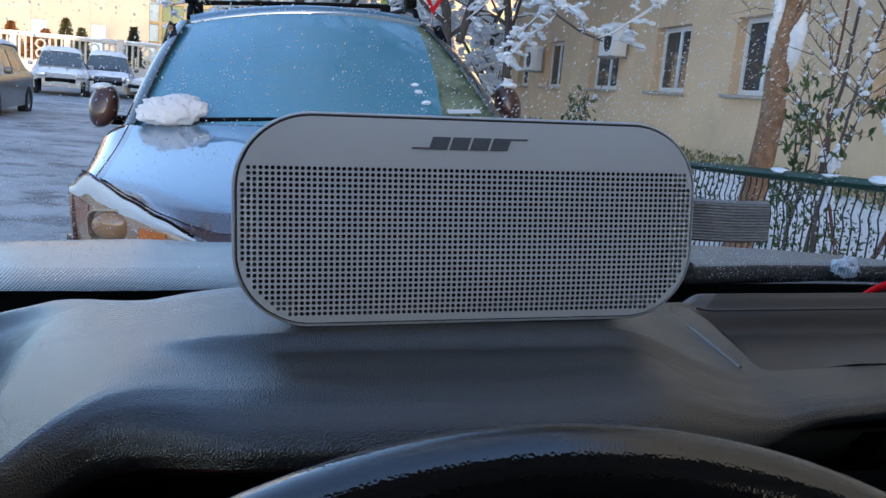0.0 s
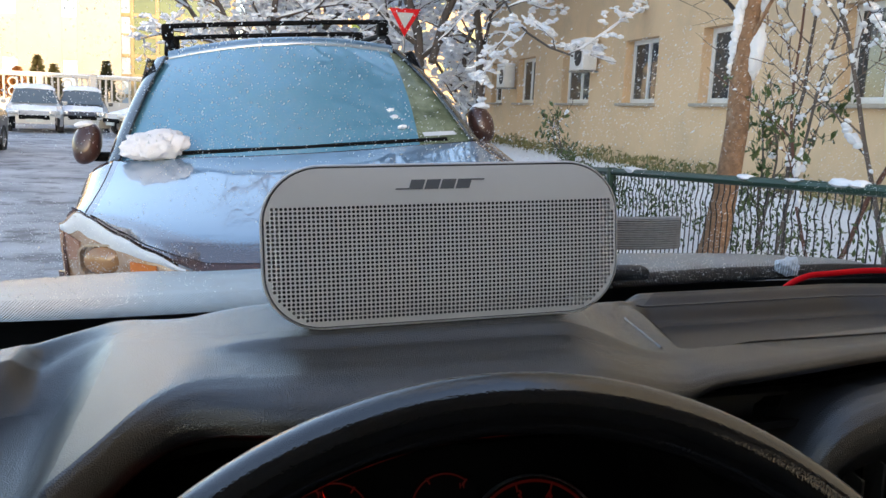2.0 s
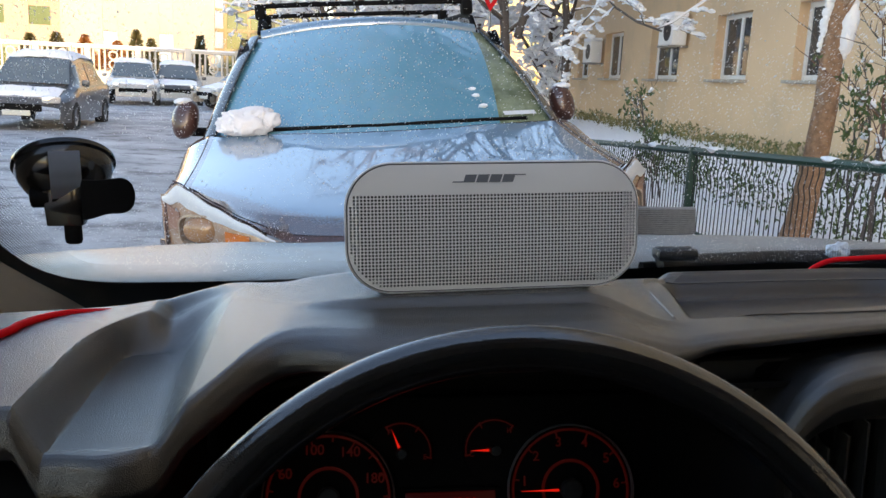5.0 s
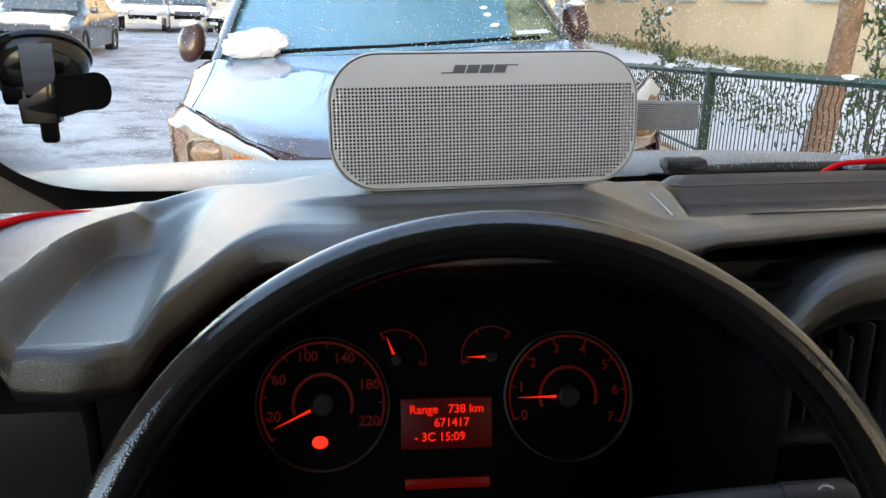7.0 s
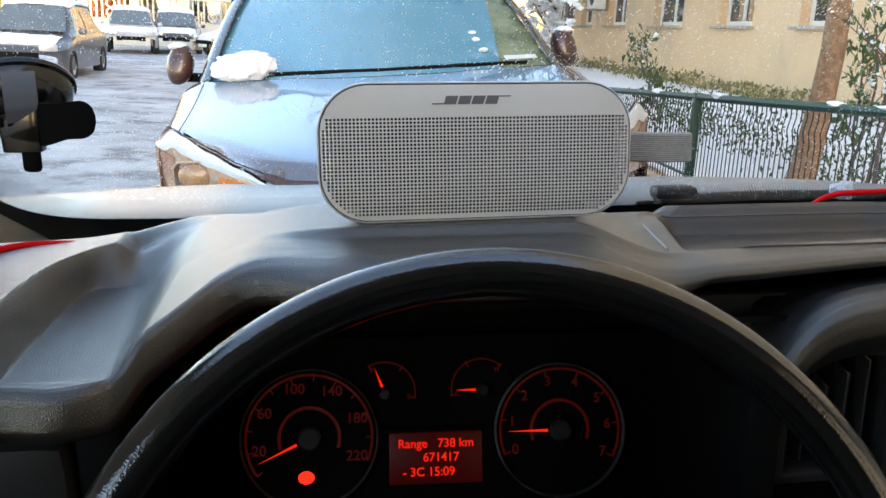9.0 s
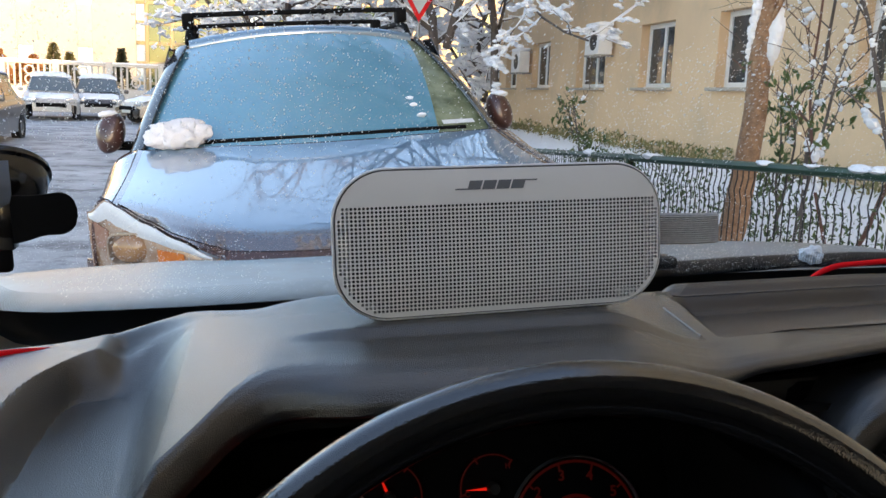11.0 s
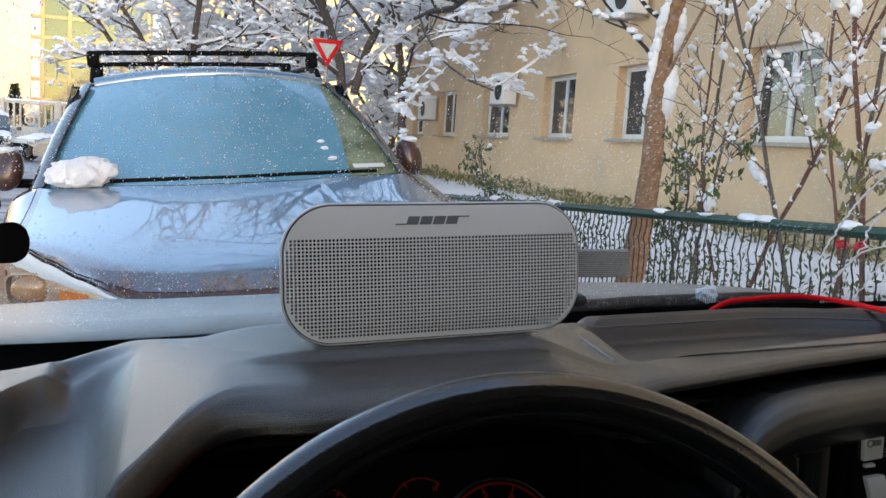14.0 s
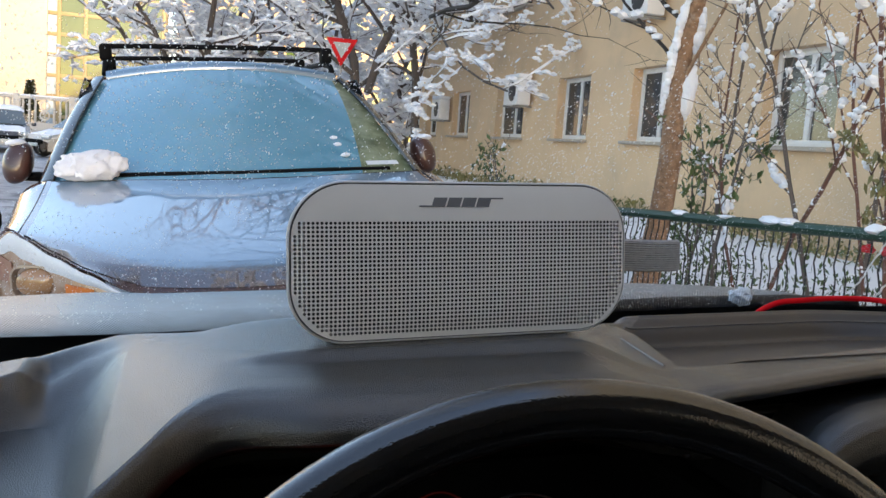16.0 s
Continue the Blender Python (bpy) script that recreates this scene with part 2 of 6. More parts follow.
def lathe(profile, m, n=32, cap=False):
    """A profile of (radius, height) turned round z, then placed by m."""
    bm = bmesh.new()
    rings = [[bm.verts.new(m @ Vector((r * math.cos(2 * math.pi * k / n), r * math.sin(2 * math.pi * k / n), h))) for k in range(n)] for r, h in profile]
    for a, b in zip(rings, rings[1:]):
        for k in range(n):
            bm.faces.new((a[k], a[(k + 1) % n], b[(k + 1) % n], b[k]))
    if cap:
        bm.faces.new(rings[-1])
        bm.faces.new(rings[0][::-1])
    return bm


def S(a, b, x):
    t = min(1.0, max(0.0, (x - a) / (b - a)))
    return t * t * (3 - 2 * t)


def lerp(a, b, t):
    return a + (b - a) * t


def along(table, x):
    """Piecewise smooth values from (x, value) pairs."""
    if x <= table[0][0]:
        return table[0][1]
    for (x0, v0), (x1, v1) in zip(table, table[1:]):
        if x <= x1:
            return lerp(v0, v1, S(x0, x1, x) * 0.5 + 0.5 * (x - x0) / (x1 - x0))
    return table[-1][1]


# the own car leans to its left and points slightly left of +y
CAR = Matrix.Translation((0, 0.37, 1.21)) @ pose(0, 0, 0, 0, 0, 1.5) @ pose(0, 0, 0, 0, -2.5, 0) @ Matrix.Translation((0, -0.37, -1.21))
# ---- own car: dashboard ----
def edge_back(x):
    return along([(-0.5, 0.44), (-0.3, 0.467), (-0.1, 0.518), (0.15, 0.552), (0.45, 0.552), (0.8, 0.52)], x)


def flow(table, x):
    """A smooth curve through (x, value) pairs."""
    n = len(table)
    if x <= table[0][0]:
        return table[0][1]
    for i in range(n - 1):
        (x0, v0), (x1, v1) = table[i], table[i + 1]
        if x <= x1:
            a, b = table[max(0, i - 1)], table[min(n - 1, i + 2)]
            h, t = x1 - x0, (x - x0) / (x1 - x0)
            m0, m1 = (v1 - a[1]) / (x1 - a[0]) * h, (b[1] - v0) / (b[0] - x0) * h
            return (2 * t ** 3 - 3 * t * t + 1) * v0 + (t ** 3 - 2 * t * t + t) * m0 + (3 * t * t - 2 * t ** 3) * v1 + (t ** 3 - t * t) * m1
    return table[-1][1]


EDGE = [(-0.5, 0.243), (-0.30, 0.243), (-0.25, 0.241), (-0.229, 0.2375), (-0.2125, 0.2430), (-0.202, 0.254), (-0.186, 0.269), (-0.1707, 0.286), (-0.1563, 0.305), (-0.14, 0.3185), (-0.12, 0.3255),
        (-0.09, 0.3275), (-0.05, 0.3265), (0.0, 0.326), (0.05, 0.326), (0.10, 0.325), (0.15, 0.327), (0.20, 0.336), (0.245, 0.345), (0.29, 0.352), (0.42, 0.366), (0.8, 0.37)]


def edge_front(x):
    return flow(EDGE, x)


def inside(x, y, poly, k=260.0):
    """Smoothed signed distance to a convex polygon given clockwise from above; positive inside."""
    q = 0.0
    for (x0, y0), (x1, y1) in zip(poly, poly[1:] + poly[:1]):
        l = math.hypot(x1 - x0, y1 - y0)
        q += math.exp(min(300.0, -k * ((x - x0) * (y1 - y0) - (y - y0) * (x1 - x0)) / l))
    return -math.log(q) / k


TRAY = [(0.128, 0.363), (0.142, 0.462), (0.155, 0.485), (0.19, 0.508), (0.42, 0.507), (0.47, 0.47), (0.47, 0.36)]
BIN = [(-0.196, 0.17), (-0.2685, 0.17), (-0.2685, 0.30), (-0.266, 0.352), (-0.2595, 0.376), (-0.243, 0.404), (-0.205, 0.432), (-0.184, 0.428)]
BIN_IN = [(-0.2010, 0.17), (-0.2575, 0.17), (-0.2575, 0.335), (-0.2545, 0.378), (-0.249, 0.391), (-0.222, 0.394), (-0.2175, 0.387)]


def dash_z(x, y):
    yb = edge_back(x)
    top = 1.2 - 0.022 * S(-0.09, -0.27, x) - 0.023 * S(0.055, 0.13, x)
    top -= 0.006 * S(0.345, 0.30, y) * S(-0.22, -0.1, x) * S(0.16, 0.06, x)
    top -= 0.005 * S(0.354, 0.342, y) * S(-0.15, -0.09, x) * S(0.15, 0.08, x)
    if x < -0.10:
        # slanting facet between the top and the open bin
        facet = 1.186 + 0.418 * (x + 0.184) + 0.095 * (y - 0.426)
        low = min(top, facet) - 0.0022 * math.log(1 + math.exp(-abs(top - facet) / 0.0022))
        top = lerp(top, low, S(-0.238, -0.222, x) * S(0.452, 0.434, y))
    wide = along([(-0.26, 0.045), (-0.19, 0.045), (-0.14, 0.105), (0.0, 0.105), (0.12, 0.085)], x)
    z = top - 0.026 * S(yb - wide, yb, y) ** 1.3
    if x < -0.15:
        a, b = inside(x, y, BIN, 420), inside(x, y, BIN_IN, 420)
        floor = 1.149 + 0.03 * (y - 0.235) + 0.002 * S(0.252, 0.240, y)
        if a > -0.003:
            t = 1.0 if b >= 0 else max(0.0, (a + 0.003) / (a + 0.003 - b))
            soft = 0.35 + 0.5 * S(-0.225, -0.205, x)
            z = lerp(z, min(z, floor), lerp(t, S(0.0, 1.0, t), soft))
    if 0.10 < x < 0.56:
        a = inside(x, y, TRAY, 500)
        z -= 0.0030 * S(-0.0015, 0.0015, a) * S(0.44, 0.48, y) * S(0.47, 0.40, x)
        yy = y + 1.1 * max(0.0, x - 0.34) ** 1.6 * S(0.40, 0.45, y) - 0.11 * max(0.0, x - 0.15) * S(0.44, 0.39, y)
        low = along([(0.358, 0.0), (0.361, -0.002), (0.366, -0.0195), (0.474, -0.0205), (0.479, -0.0190), (0.486, -0.0100), (0.4875, -0.0085), (0.4895, -0.0085), (0.492, -0.0100), (0.503, -0.0040), (0.507, -0.0025), (0.514, -0.0030)], yy)
        m = S(0.140, 0.160, x - 0.2 * (y - 0.38)) * S(0.54, 0.46, x) * S(0.357, 0.360, yy) * S(0.526, 0.510, yy)
        z = lerp(z, 1.177 + low, m)
    return z


def build_dashboard():
    d = thing("dashboard", (0.1, 0.4, 1.0), "dark grey grained plastic dashboard with open storage recesses", "dashboard", CAR)
    cols, x = [], -0.52
    while x < 0.80:
        cols.append(x)
        x += 0.0012 if -0.285 < x < -0.115 or 0.115 < x < 0.21 else 0.0025 if 0.2 < x < 0.48 else 0.0045
    nx, ny = len(cols) - 1, 210

    def top(u, v):
        x = cols[round(u * nx)]
        y = lerp(edge_front(x), edge_back(x), v)
        return (x, y, dash_z(x, y))
    bm = bmesh.new()
    g = sheet(bm, top, nx, ny)
    # moulded lines of the shallow tray
    fine = [(lerp(0.128, 0.137, k / 12), lerp(0.363, 0.432, k / 12), dash_z(lerp(0.128, 0.137, k / 12), lerp(0.363, 0.432, k / 12)) + 0.0002) for k in range(13)]
    part("parting_line", T(fine, 0.0008, 8), M_DASH, d)
    rib = [(x, 0.4885 - 1.1 * max(0.0, x - 0.34) ** 1.6) for x in [lerp(0.172, 0.47, k / 50) for k in range(51)]]
    part("tray_rib", T([(x, y, dash_z(x, y) + 0.0010) for x, y in rib], 0.0009, 6), M_DASH, d)
    # added sheet over the recess; its dark colour stands in for shade
    def recess_sheet(u, v):
        yy = lerp(0.3625, 0.5070, v)
        x = lerp(0.144 + 0.2 * (yy - 0.38) + 0.010 * abs(2 * v - 1) ** 4 + 0.016 * S(0.80, 1.0, v), 0.475, u)
        y = yy - 1.1 * max(0.0, x - 0.34) ** 1.6 * S(0.40, 0.45, yy)
        return (x, y, dash_z(x, y) + 0.0007)
    part("tray_liner", G(recess_sheet, 120, 130), M_TRAYSHADE, d, "smooth added sheet, coloured darker for the shade in the tray")
    # back edge rolls down
    prev = [g[i][ny] for i in range(nx + 1)]
    for dy, dz in ((0.008, -0.004), (0.013, -0.014), (0.016, -0.16)):
        cur = [bm.verts.new((g[i][ny].co.x, g[i][ny].co.y + dy, g[i][ny].co.z + dz)) for i in range(nx + 1)]
        for i in range(nx):
            bm.faces.new((prev[i], prev[i + 1], cur[i + 1], cur[i]))
        prev = cur
    part("top_panel", bm, M_DASH, d, "grained dark grey top panel")

    # rounded lip along the front edge
    def lip(u, v):
        x = cols[round(u * nx)]
        y = edge_front(x)
        z = dash_z(x, y)
        k = v * 7
        prof = [(0.0, 0.0), (-0.0026, -0.0012), (-0.0060, -0.0050), (-0.0085, -0.0120), (-0.0090, -0.0200), (-0.0060, -0.0270), (0.004, -0.031), (0.06, -0.036)]
        wide = [(0.0, 0.0), (-0.012, -0.0012), (-0.023, -0.0048), (-0.031, -0.0105), (-0.035, -0.0165), (-0.035, -0.0225), (-0.026, -0.029), (0.01, -0.036)]
        w = S(-0.175, -0.09, x) * S(0.14, 0.04, x)
        tuck = [(0.0, 0.0), (-0.004, -0.0006), (-0.008, -0.0026), (-0.010, -0.006), (-0.008, -0.010), (0.0, -0.0135), (0.03, -0.018), (0.07, -0.025)]
        g = S(0.06, 0.15, x)
        prof = [(lerp(a0, b0, g), lerp(a1, b1, g)) for (a0, a1), (b0, b1) in zip(prof, tuck)]
        i = min(6, int(k))
        a = k - i
        q = [lerp(lerp(prof[i][c], wide[i][c], w), lerp(prof[i + 1][c], wide[i + 1][c], w), a) for c in (0, 1)]
        return (x, y + q[0], z + q[1])
    part("front_lip", G(lambda u, v: lip(u, v * 5.2 / 7), nx, 18, flip=True), M_DASH, d)
    # underside of the grey lip, coloured black for the shade beneath it
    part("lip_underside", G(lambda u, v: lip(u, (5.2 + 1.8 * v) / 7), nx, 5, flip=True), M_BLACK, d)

    # cluster pocket and lower panels in the shade of the lip; M_BLACK deepens that shade
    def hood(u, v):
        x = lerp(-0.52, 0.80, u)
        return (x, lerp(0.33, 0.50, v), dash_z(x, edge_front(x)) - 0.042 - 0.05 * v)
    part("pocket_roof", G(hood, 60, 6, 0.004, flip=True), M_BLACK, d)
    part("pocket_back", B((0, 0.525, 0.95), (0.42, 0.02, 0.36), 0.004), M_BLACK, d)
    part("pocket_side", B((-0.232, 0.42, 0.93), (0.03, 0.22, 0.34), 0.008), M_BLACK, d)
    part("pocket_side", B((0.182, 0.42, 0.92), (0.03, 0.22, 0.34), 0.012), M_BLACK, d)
    part("lower_panel", B((-0.38, 0.35, 0.94), (0.27, 0.1, 0.3), 0.02), M_DARK, d)
    part("knee_panel", B((-0.03, 0.36, 0.78), (0.46, 0.3, 0.12), 0.02), M_BLACK, d)

    # centre stack with a rounded brow over the vent
    def brow(u, v):
        x = lerp(0.185, 0.80, u ** 1.5)
        yc = along([(0.185, 0.306), (0.24, 0.308), (0.33, 0.318), (0.8, 0.33)], x)
        zt = flow([(0.185, 1.118), (0.20, 1.139), (0.22, 1.152), (0.25, 1.1585), (0.33, 1.159), (0.8, 1.157)], x)
        prof = [(0.060, -0.010), (0.034, -0.003), (0.018, 0.0), (0.009, -0.0006), (0.002, -0.003), (-0.003, -0.008), (-0.005, -0.015), (-0.004, -0.026), (0.004, -0.040), (0.020, -0.050)]
        i = min(8, int(v * 9))
        q = [lerp(prof[i][c], prof[i + 1][c], v * 9 - i) for c in (0, 1)]
        return (x, yc + q[0], zt + q[1])
    part("stack_brow", G(brow, 70, 36, flip=True), M_DASH, d)
    part("stack_panel", B((0.200, 0.374, 1.127), (0.10, 0.02, 0.03), 0.006, pose(0, 0, 0, -12)), M_DARK, d)
    part("console_panel", B((0.50, 0.405, 0.97), (0.62, 0.1, 0.34), 0.012), M_BLACK, d)
    return d


def build_vent():
    v = thing("air_vent", (0.245, 0.312, 1.06), "black plastic dashboard air vent with upright slats", "air vent", CAR @ Matrix.Translation((0, 0.034, 0)))
    x0, x1, z0, z1 = 0.205, 0.285, 1.02, 1.112
    bm = bmesh.new()
    for c, s in (((x0, 0.31, 1.066), (0.008, 0.03, 0.1)), ((x1, 0.31, 1.066), (0.008, 0.03, 0.1)), ((0.245, 0.31, z1), (0.086, 0.03, 0.008)), ((0.245, 0.31, z0), (0.086, 0.03, 0.008))):
        box(bm, c, s, 0.002)
    part("frame", bm, M_DARK, v)
    part("backing", B((0.245, 0.332, 1.066), (0.078, 0.006, 0.09)), M_BLACK, v)
    for i in range(5):
        x, t = x0 + 0.0175 + i * 0.0145, min(1.106, 1.076 + 0.0088 * i)
        bm = prism([(x, 0.302, 1.03), (x, 0.302, t), (x - 0.005, 0.308, t + 0.004), (x + 0.002, 0.325, t + 0.004), (x + 0.002, 0.325, 1.028)], (1, 0, 0), 0.0018, 0.0005)
        part("slat", bm, M_SLAT, v)


def build_radio():
    r = thing("car_radio", (0.40, 0.31, 1.07), "black car radio with a silver trimmed face", "car radio", CAR @ Matrix.Translation((0.0035, 0.034, -0.0035)))
    part("body", B((0.402, 0.332, 1.075), (0.185, 0.05, 0.105), 0.003), M_BLACK, r)
    part("face", B((0.402, 0.305, 1.075), (0.178, 0.008, 0.098), 0.004), M_GLOSS, r)
    k = part("corner_trim", prism([(0.3165, 0.300, 1.1190), (0.3335, 0.300, 1.1195), (0.3350, 0.300, 1.1175), (0.3352, 0.300, 1.1010), (0.3178, 0.300, 1.1000)], (0, -1, 0), 0.004, 0.0008), M_SILVER, r, "silver corner panel")
    bm = lathe([(0.0030, 0), (0.0030, 0.0006), (0.0022, 0.0006), (0.0022, 0)], Matrix.Translation((0.3212, 0.2955, 1.1140)) @ pose(0, 0, 0, 90), 20)
    part("emblem", bm, M_LOGO, k, "grey round emblem")
    part("mark", B((0.3280, 0.2957, 1.1140), (0.0075, 0.0006, 0.0045)), M_LOGO, k, "plain grey bar")
    part("button", B((0.3265, 0.300, 1.0950), (0.0095, 0.004, 0.0028), 0.001), M_SILVER, r, "small silver button")
    part("button", prism([(0.3225, 0.302, 1.0865), (0.3400, 0.302, 1.0870), (0.3490, 0.302, 1.0640), (0.3310, 0.302, 1.0630)], (0, -1, 0), 0.005, 0.001), M_SILVER, r, "large silver button")
    part("display", B((0.40, 0.3005, 1.100), (0.125, 0.002, 0.032), 0.0008), M_BLACK, r)
    for i in range(4):
        part("label_bar", B((0.3480, 0.2992, 1.1070 - i * 0.0028), (0.018 if i < 3 else 0.008, 0.0006, 0.0011)), M_LOGO, r)


# ---- instrument cluster ----
CL = CAR @ Matrix.Translation((-0.0155, 0.462, 1.0005)) @ pose(0, 0, 0, 71, 0, 0) @ pose(0, 0, 0, 0, 0, -1.2)  # local x right, y up, z to the driver


def arc(cx, cy, r, a0, a1, w, h=0.0006, z=0.002, n=40):
    """A flat ring segment; angles in degrees, clockwise from 12 o'clock."""
    bm = bmesh.new()
    rows = []
    for i in range(n + 1):
        a = radians(lerp(a0, a1, i / n))
        rows.append([bm.verts.new((cx + q * math.sin(a), cy + q * math.cos(a), z + k)) for q, k in ((r - w, 0), (r - w, h), (r, h), (r, 0))])
    for a, b in zip(rows, rows[1:]):
        for k in range(4):
            bm.faces.new((a[k], b[k], b[(k + 1) % 4], a[(k + 1) % 4]))
    bm.faces.new(rows[0])
    bm.faces.new(rows[-1][::-1])
    bmesh.ops.recalc_face_normals(bm, faces=bm.faces)
    return bm


def text_part(body, size, x, y, z, material, parent, name="figure", align="CENTER"):
    cu = bpy.data.curves.new(name, "FONT")
    cu.body, cu.size, cu.align_x, cu.align_y, cu.extrude = body, size, align, "CENTER", 0.0002
    cu.offset = size * 0.012
    tmp = bpy.data.objects.new(name, cu)
    scene.collection.objects.link(tmp)
    bpy.context.view_layer.update()
    me = bpy.data.meshes.new_from_object(tmp.evaluated_get(bpy.context.evaluated_depsgraph_get()))
    bpy.data.objects.remove(tmp)
    bpy.data.curves.remove(cu)
    me.materials.clear()
    me.materials.append(material)
    ob = new(name, me)
    ob.parent = parent
    ob.location = (x, y, z)
    BASE[ob.name] = Vector((0, 0, 0))
    return ob


def build_cluster():
    c = thing("instrument_cluster", (0, 0, 0), "black instrument cluster with dimly lit red dials", "instrument cluster", CL)
    part("panel", B((0, -0.005, -0.006), (0.37, 0.17, 0.008), 0.003), M_BLACK, c)

    def dial(cx, cy, r, nums, a0, a1, needle, label, num_r=0.74, dim=M_DIM):
        f = part("dial", lathe([(r * 0.98, -0.001), (r * 0.98, 0.001), (0.0001, 0.001)], Matrix.Translation((cx, cy, 0)), 40), M_BLACK, c, label)
        if r > 0.04:
            part("bezel", lathe([(r, 0), (r, 0.006), (r * 0.985, 0.007), (r * 0.97, 0.002)], Matrix.Translation((cx, cy, 0)), 64), M_ZINC, f, "thin grey metal ring")
        part("scale_ring", arc(cx, cy, r * 0.93, a0, a1, r * 0.035), dim, f)
        if r > 0.04:
            part("inner_ring", arc(cx, cy, r * 0.46, -110, 110, r * 0.045), dim, f)
        n = len(nums)
        for i, s in enumerate(nums):
            a = radians(lerp(a0, a1, i / max(1, n - 1)))
            part("tick", B((cx + r * 0.87 * math.sin(a), cy + r * 0.87 * math.cos(a), 0.002), (0.0012, 0.005, 0.0006), 0, pose(0, 0, 0, 0, 0, -math.degrees(a))), dim, f)
            if s:
                text_part(s, r * 0.21, cx + num_r * r * math.sin(a), cy + num_r * r * math.cos(a), 0.0022, dim, f)
        a = radians(needle)
        bm = prism([(cx + 0.0011 * math.cos(a) + 0.2 * r * math.sin(a), cy - 0.0011 * math.sin(a) + 0.2 * r * math.cos(a), 0.005), (cx - 0.0011 * math.cos(a) + 0.2 * r * math.sin(a), cy + 0.0011 * math.sin(a) + 0.2 * r * math.cos(a), 0.005),
                    (cx + 0.8 * r * math.sin(a), cy + 0.8 * r * math.cos(a), 0.005)], (0, 0, 1), 0.001)
        part("needle", bm, M_LIT, f, "glowing red pointer")
        part("hub", lathe([(r * 0.17, 0.002), (r * 0.17, 0.008), (r * 0.14, 0.0095), (0.0001, 0.0095)], Matrix.Translation((cx, cy, 0)), 24), M_DARK, f)
        return f
    dial(-0.101, 0.0, 0.0545, ["", "20", "", "60", "", "100", "", "140", "", "180", "", "220"], -125, 112, -115, "speedometer dial with red backlit scale")
    dial(0.1025, 0.0005, 0.0545, ["0", "1", "2", "3", "4", "5", "6", "7"], -112, 118, -90, "rev counter dial with red backlit figures")
    dial(-0.041, 0.034, 0.027, ["F", "", "E"], -30, 100, -22, "fuel gauge with red backlit arc")
    dial(0.038, 0.035, 0.027, ["C", "", "H"], -100, 40, -90, "temperature gauge with red backlit arc")
    part("warning_lamp", lathe([(0.0055, 0.001), (0.0055, 0.002), (0.0001, 0.002)], Matrix.Translation((-0.1035, -0.031, 0)) @ Matrix.Diagonal((1.15, 0.9, 1, 1)), 20), M_LAMP, c, "round glowing red warning lamp")
    d = part("display", B((0, -0.019, 0.0005), (0.0755, 0.041, 0.003), 0.001), M_LCD, c, "red lit trip computer screen")
    part("display_brow", B((0, 0.004, 0.003), (0.082, 0.003, 0.008), 0.001), M_BLACK, d)
    text_part("Range   738 km", 0.0098, 0.0, -0.0075, 0.0024, M_LIT, d, "readout")
    text_part("671417", 0.0098, 0.004, -0.0185, 0.0024, M_LIT, d, "readout")
    text_part("- 3C 15:09", 0.0098, -0.006, -0.0300, 0.0024, M_LIT, d, "readout")
    # no lamp here: the screen's reflection is drawn as a faintly glowing bar
    part("lower_bar", B((0, -0.068, 0.0), (0.07, 0.008, 0.003), 0.001), M_GLINT, c, "dim glowing bar standing in for the display's red reflection")


# ---- steering wheel ----
def build_wheel():
    wc = Vector((-0.026, 0.112, 1.054))
    tilt = radians(25)
    w = thing("steering_wheel", wc, "black grained steering wheel", "steering wheel", CAR)
    ux, up = Vector((1, 0, 0)), Vector((0, math.sin(tilt), math.cos(tilt)))
    nrm = ux.cross(up)
    n = 128
    R = 0.1802
    pts = [wc + R * (math.cos(2 * math.pi * k / n) * ux + math.sin(2 * math.pi * k / n) * up) for k in range(n)]
    part("rim", T(pts, 0.0108, 24, closed=True), M_LEATHER, w)
    m = Matrix.Translation(wc - nrm * 0.005) @ Matrix((ux, up, nrm)).transposed().to_4x4()
    prof = [(0.0001, -0.012), (0.03, -0.012), (0.045, -0.008), (0.056, 0.004), (0.060, 0.02), (0.052, 0.05)]
    bm = lathe([(r * 1.03, -h) for r, h in prof], m, 48)
    part("hub_cover", bm, M_DARK, w)
    for a in (-8, 188, 270):
        d = math.cos(radians(a)) * ux + math.sin(radians(a)) * up
        part("spoke", T([wc - nrm * 0.01 + d * 0.05, wc - nrm * 0.008 + d * 0.11, wc + d * 0.165], [0.024, 0.019, 0.014], 12, squash=0.45), M_DARK, w)
    part("column", T([wc - nrm * 0.03, wc - nrm * 0.25], 0.03, 20), M_BLACK, w)


def build_stalk():
    s = thing("wiper_stalk", (0.10, 0.2, 1.03), "black wiper control stalk beside the steering column", "control stalk", CAR)
    part("lever", T([(0.0, 0.235, 1.03), (0.06, 0.22, 1.045), (0.11, 0.206, 1.056), (0.165, 0.198, 1.062)], [0.008, 0.009, 0.010, 0.010], 12), M_DARK, s)
    part("knob", T([(0.135, 0.202, 1.0585), (0.168, 0.197, 1.062), (0.171, 0.197, 1.062)], [0.0115, 0.0115, 0.009], 14), M_DARK, s)
    bm = arc(0, 0, 0.006, -50, 50, 0.001)
    bmesh.ops.transform(bm, matrix=Matrix.Translation((0.152, 0.190, 1.069)) @ pose(0, 0, 0, 45), verts=bm.verts)
    part("wiper_symbol", bm, M_SPECK, s, "small white wiper symbol")


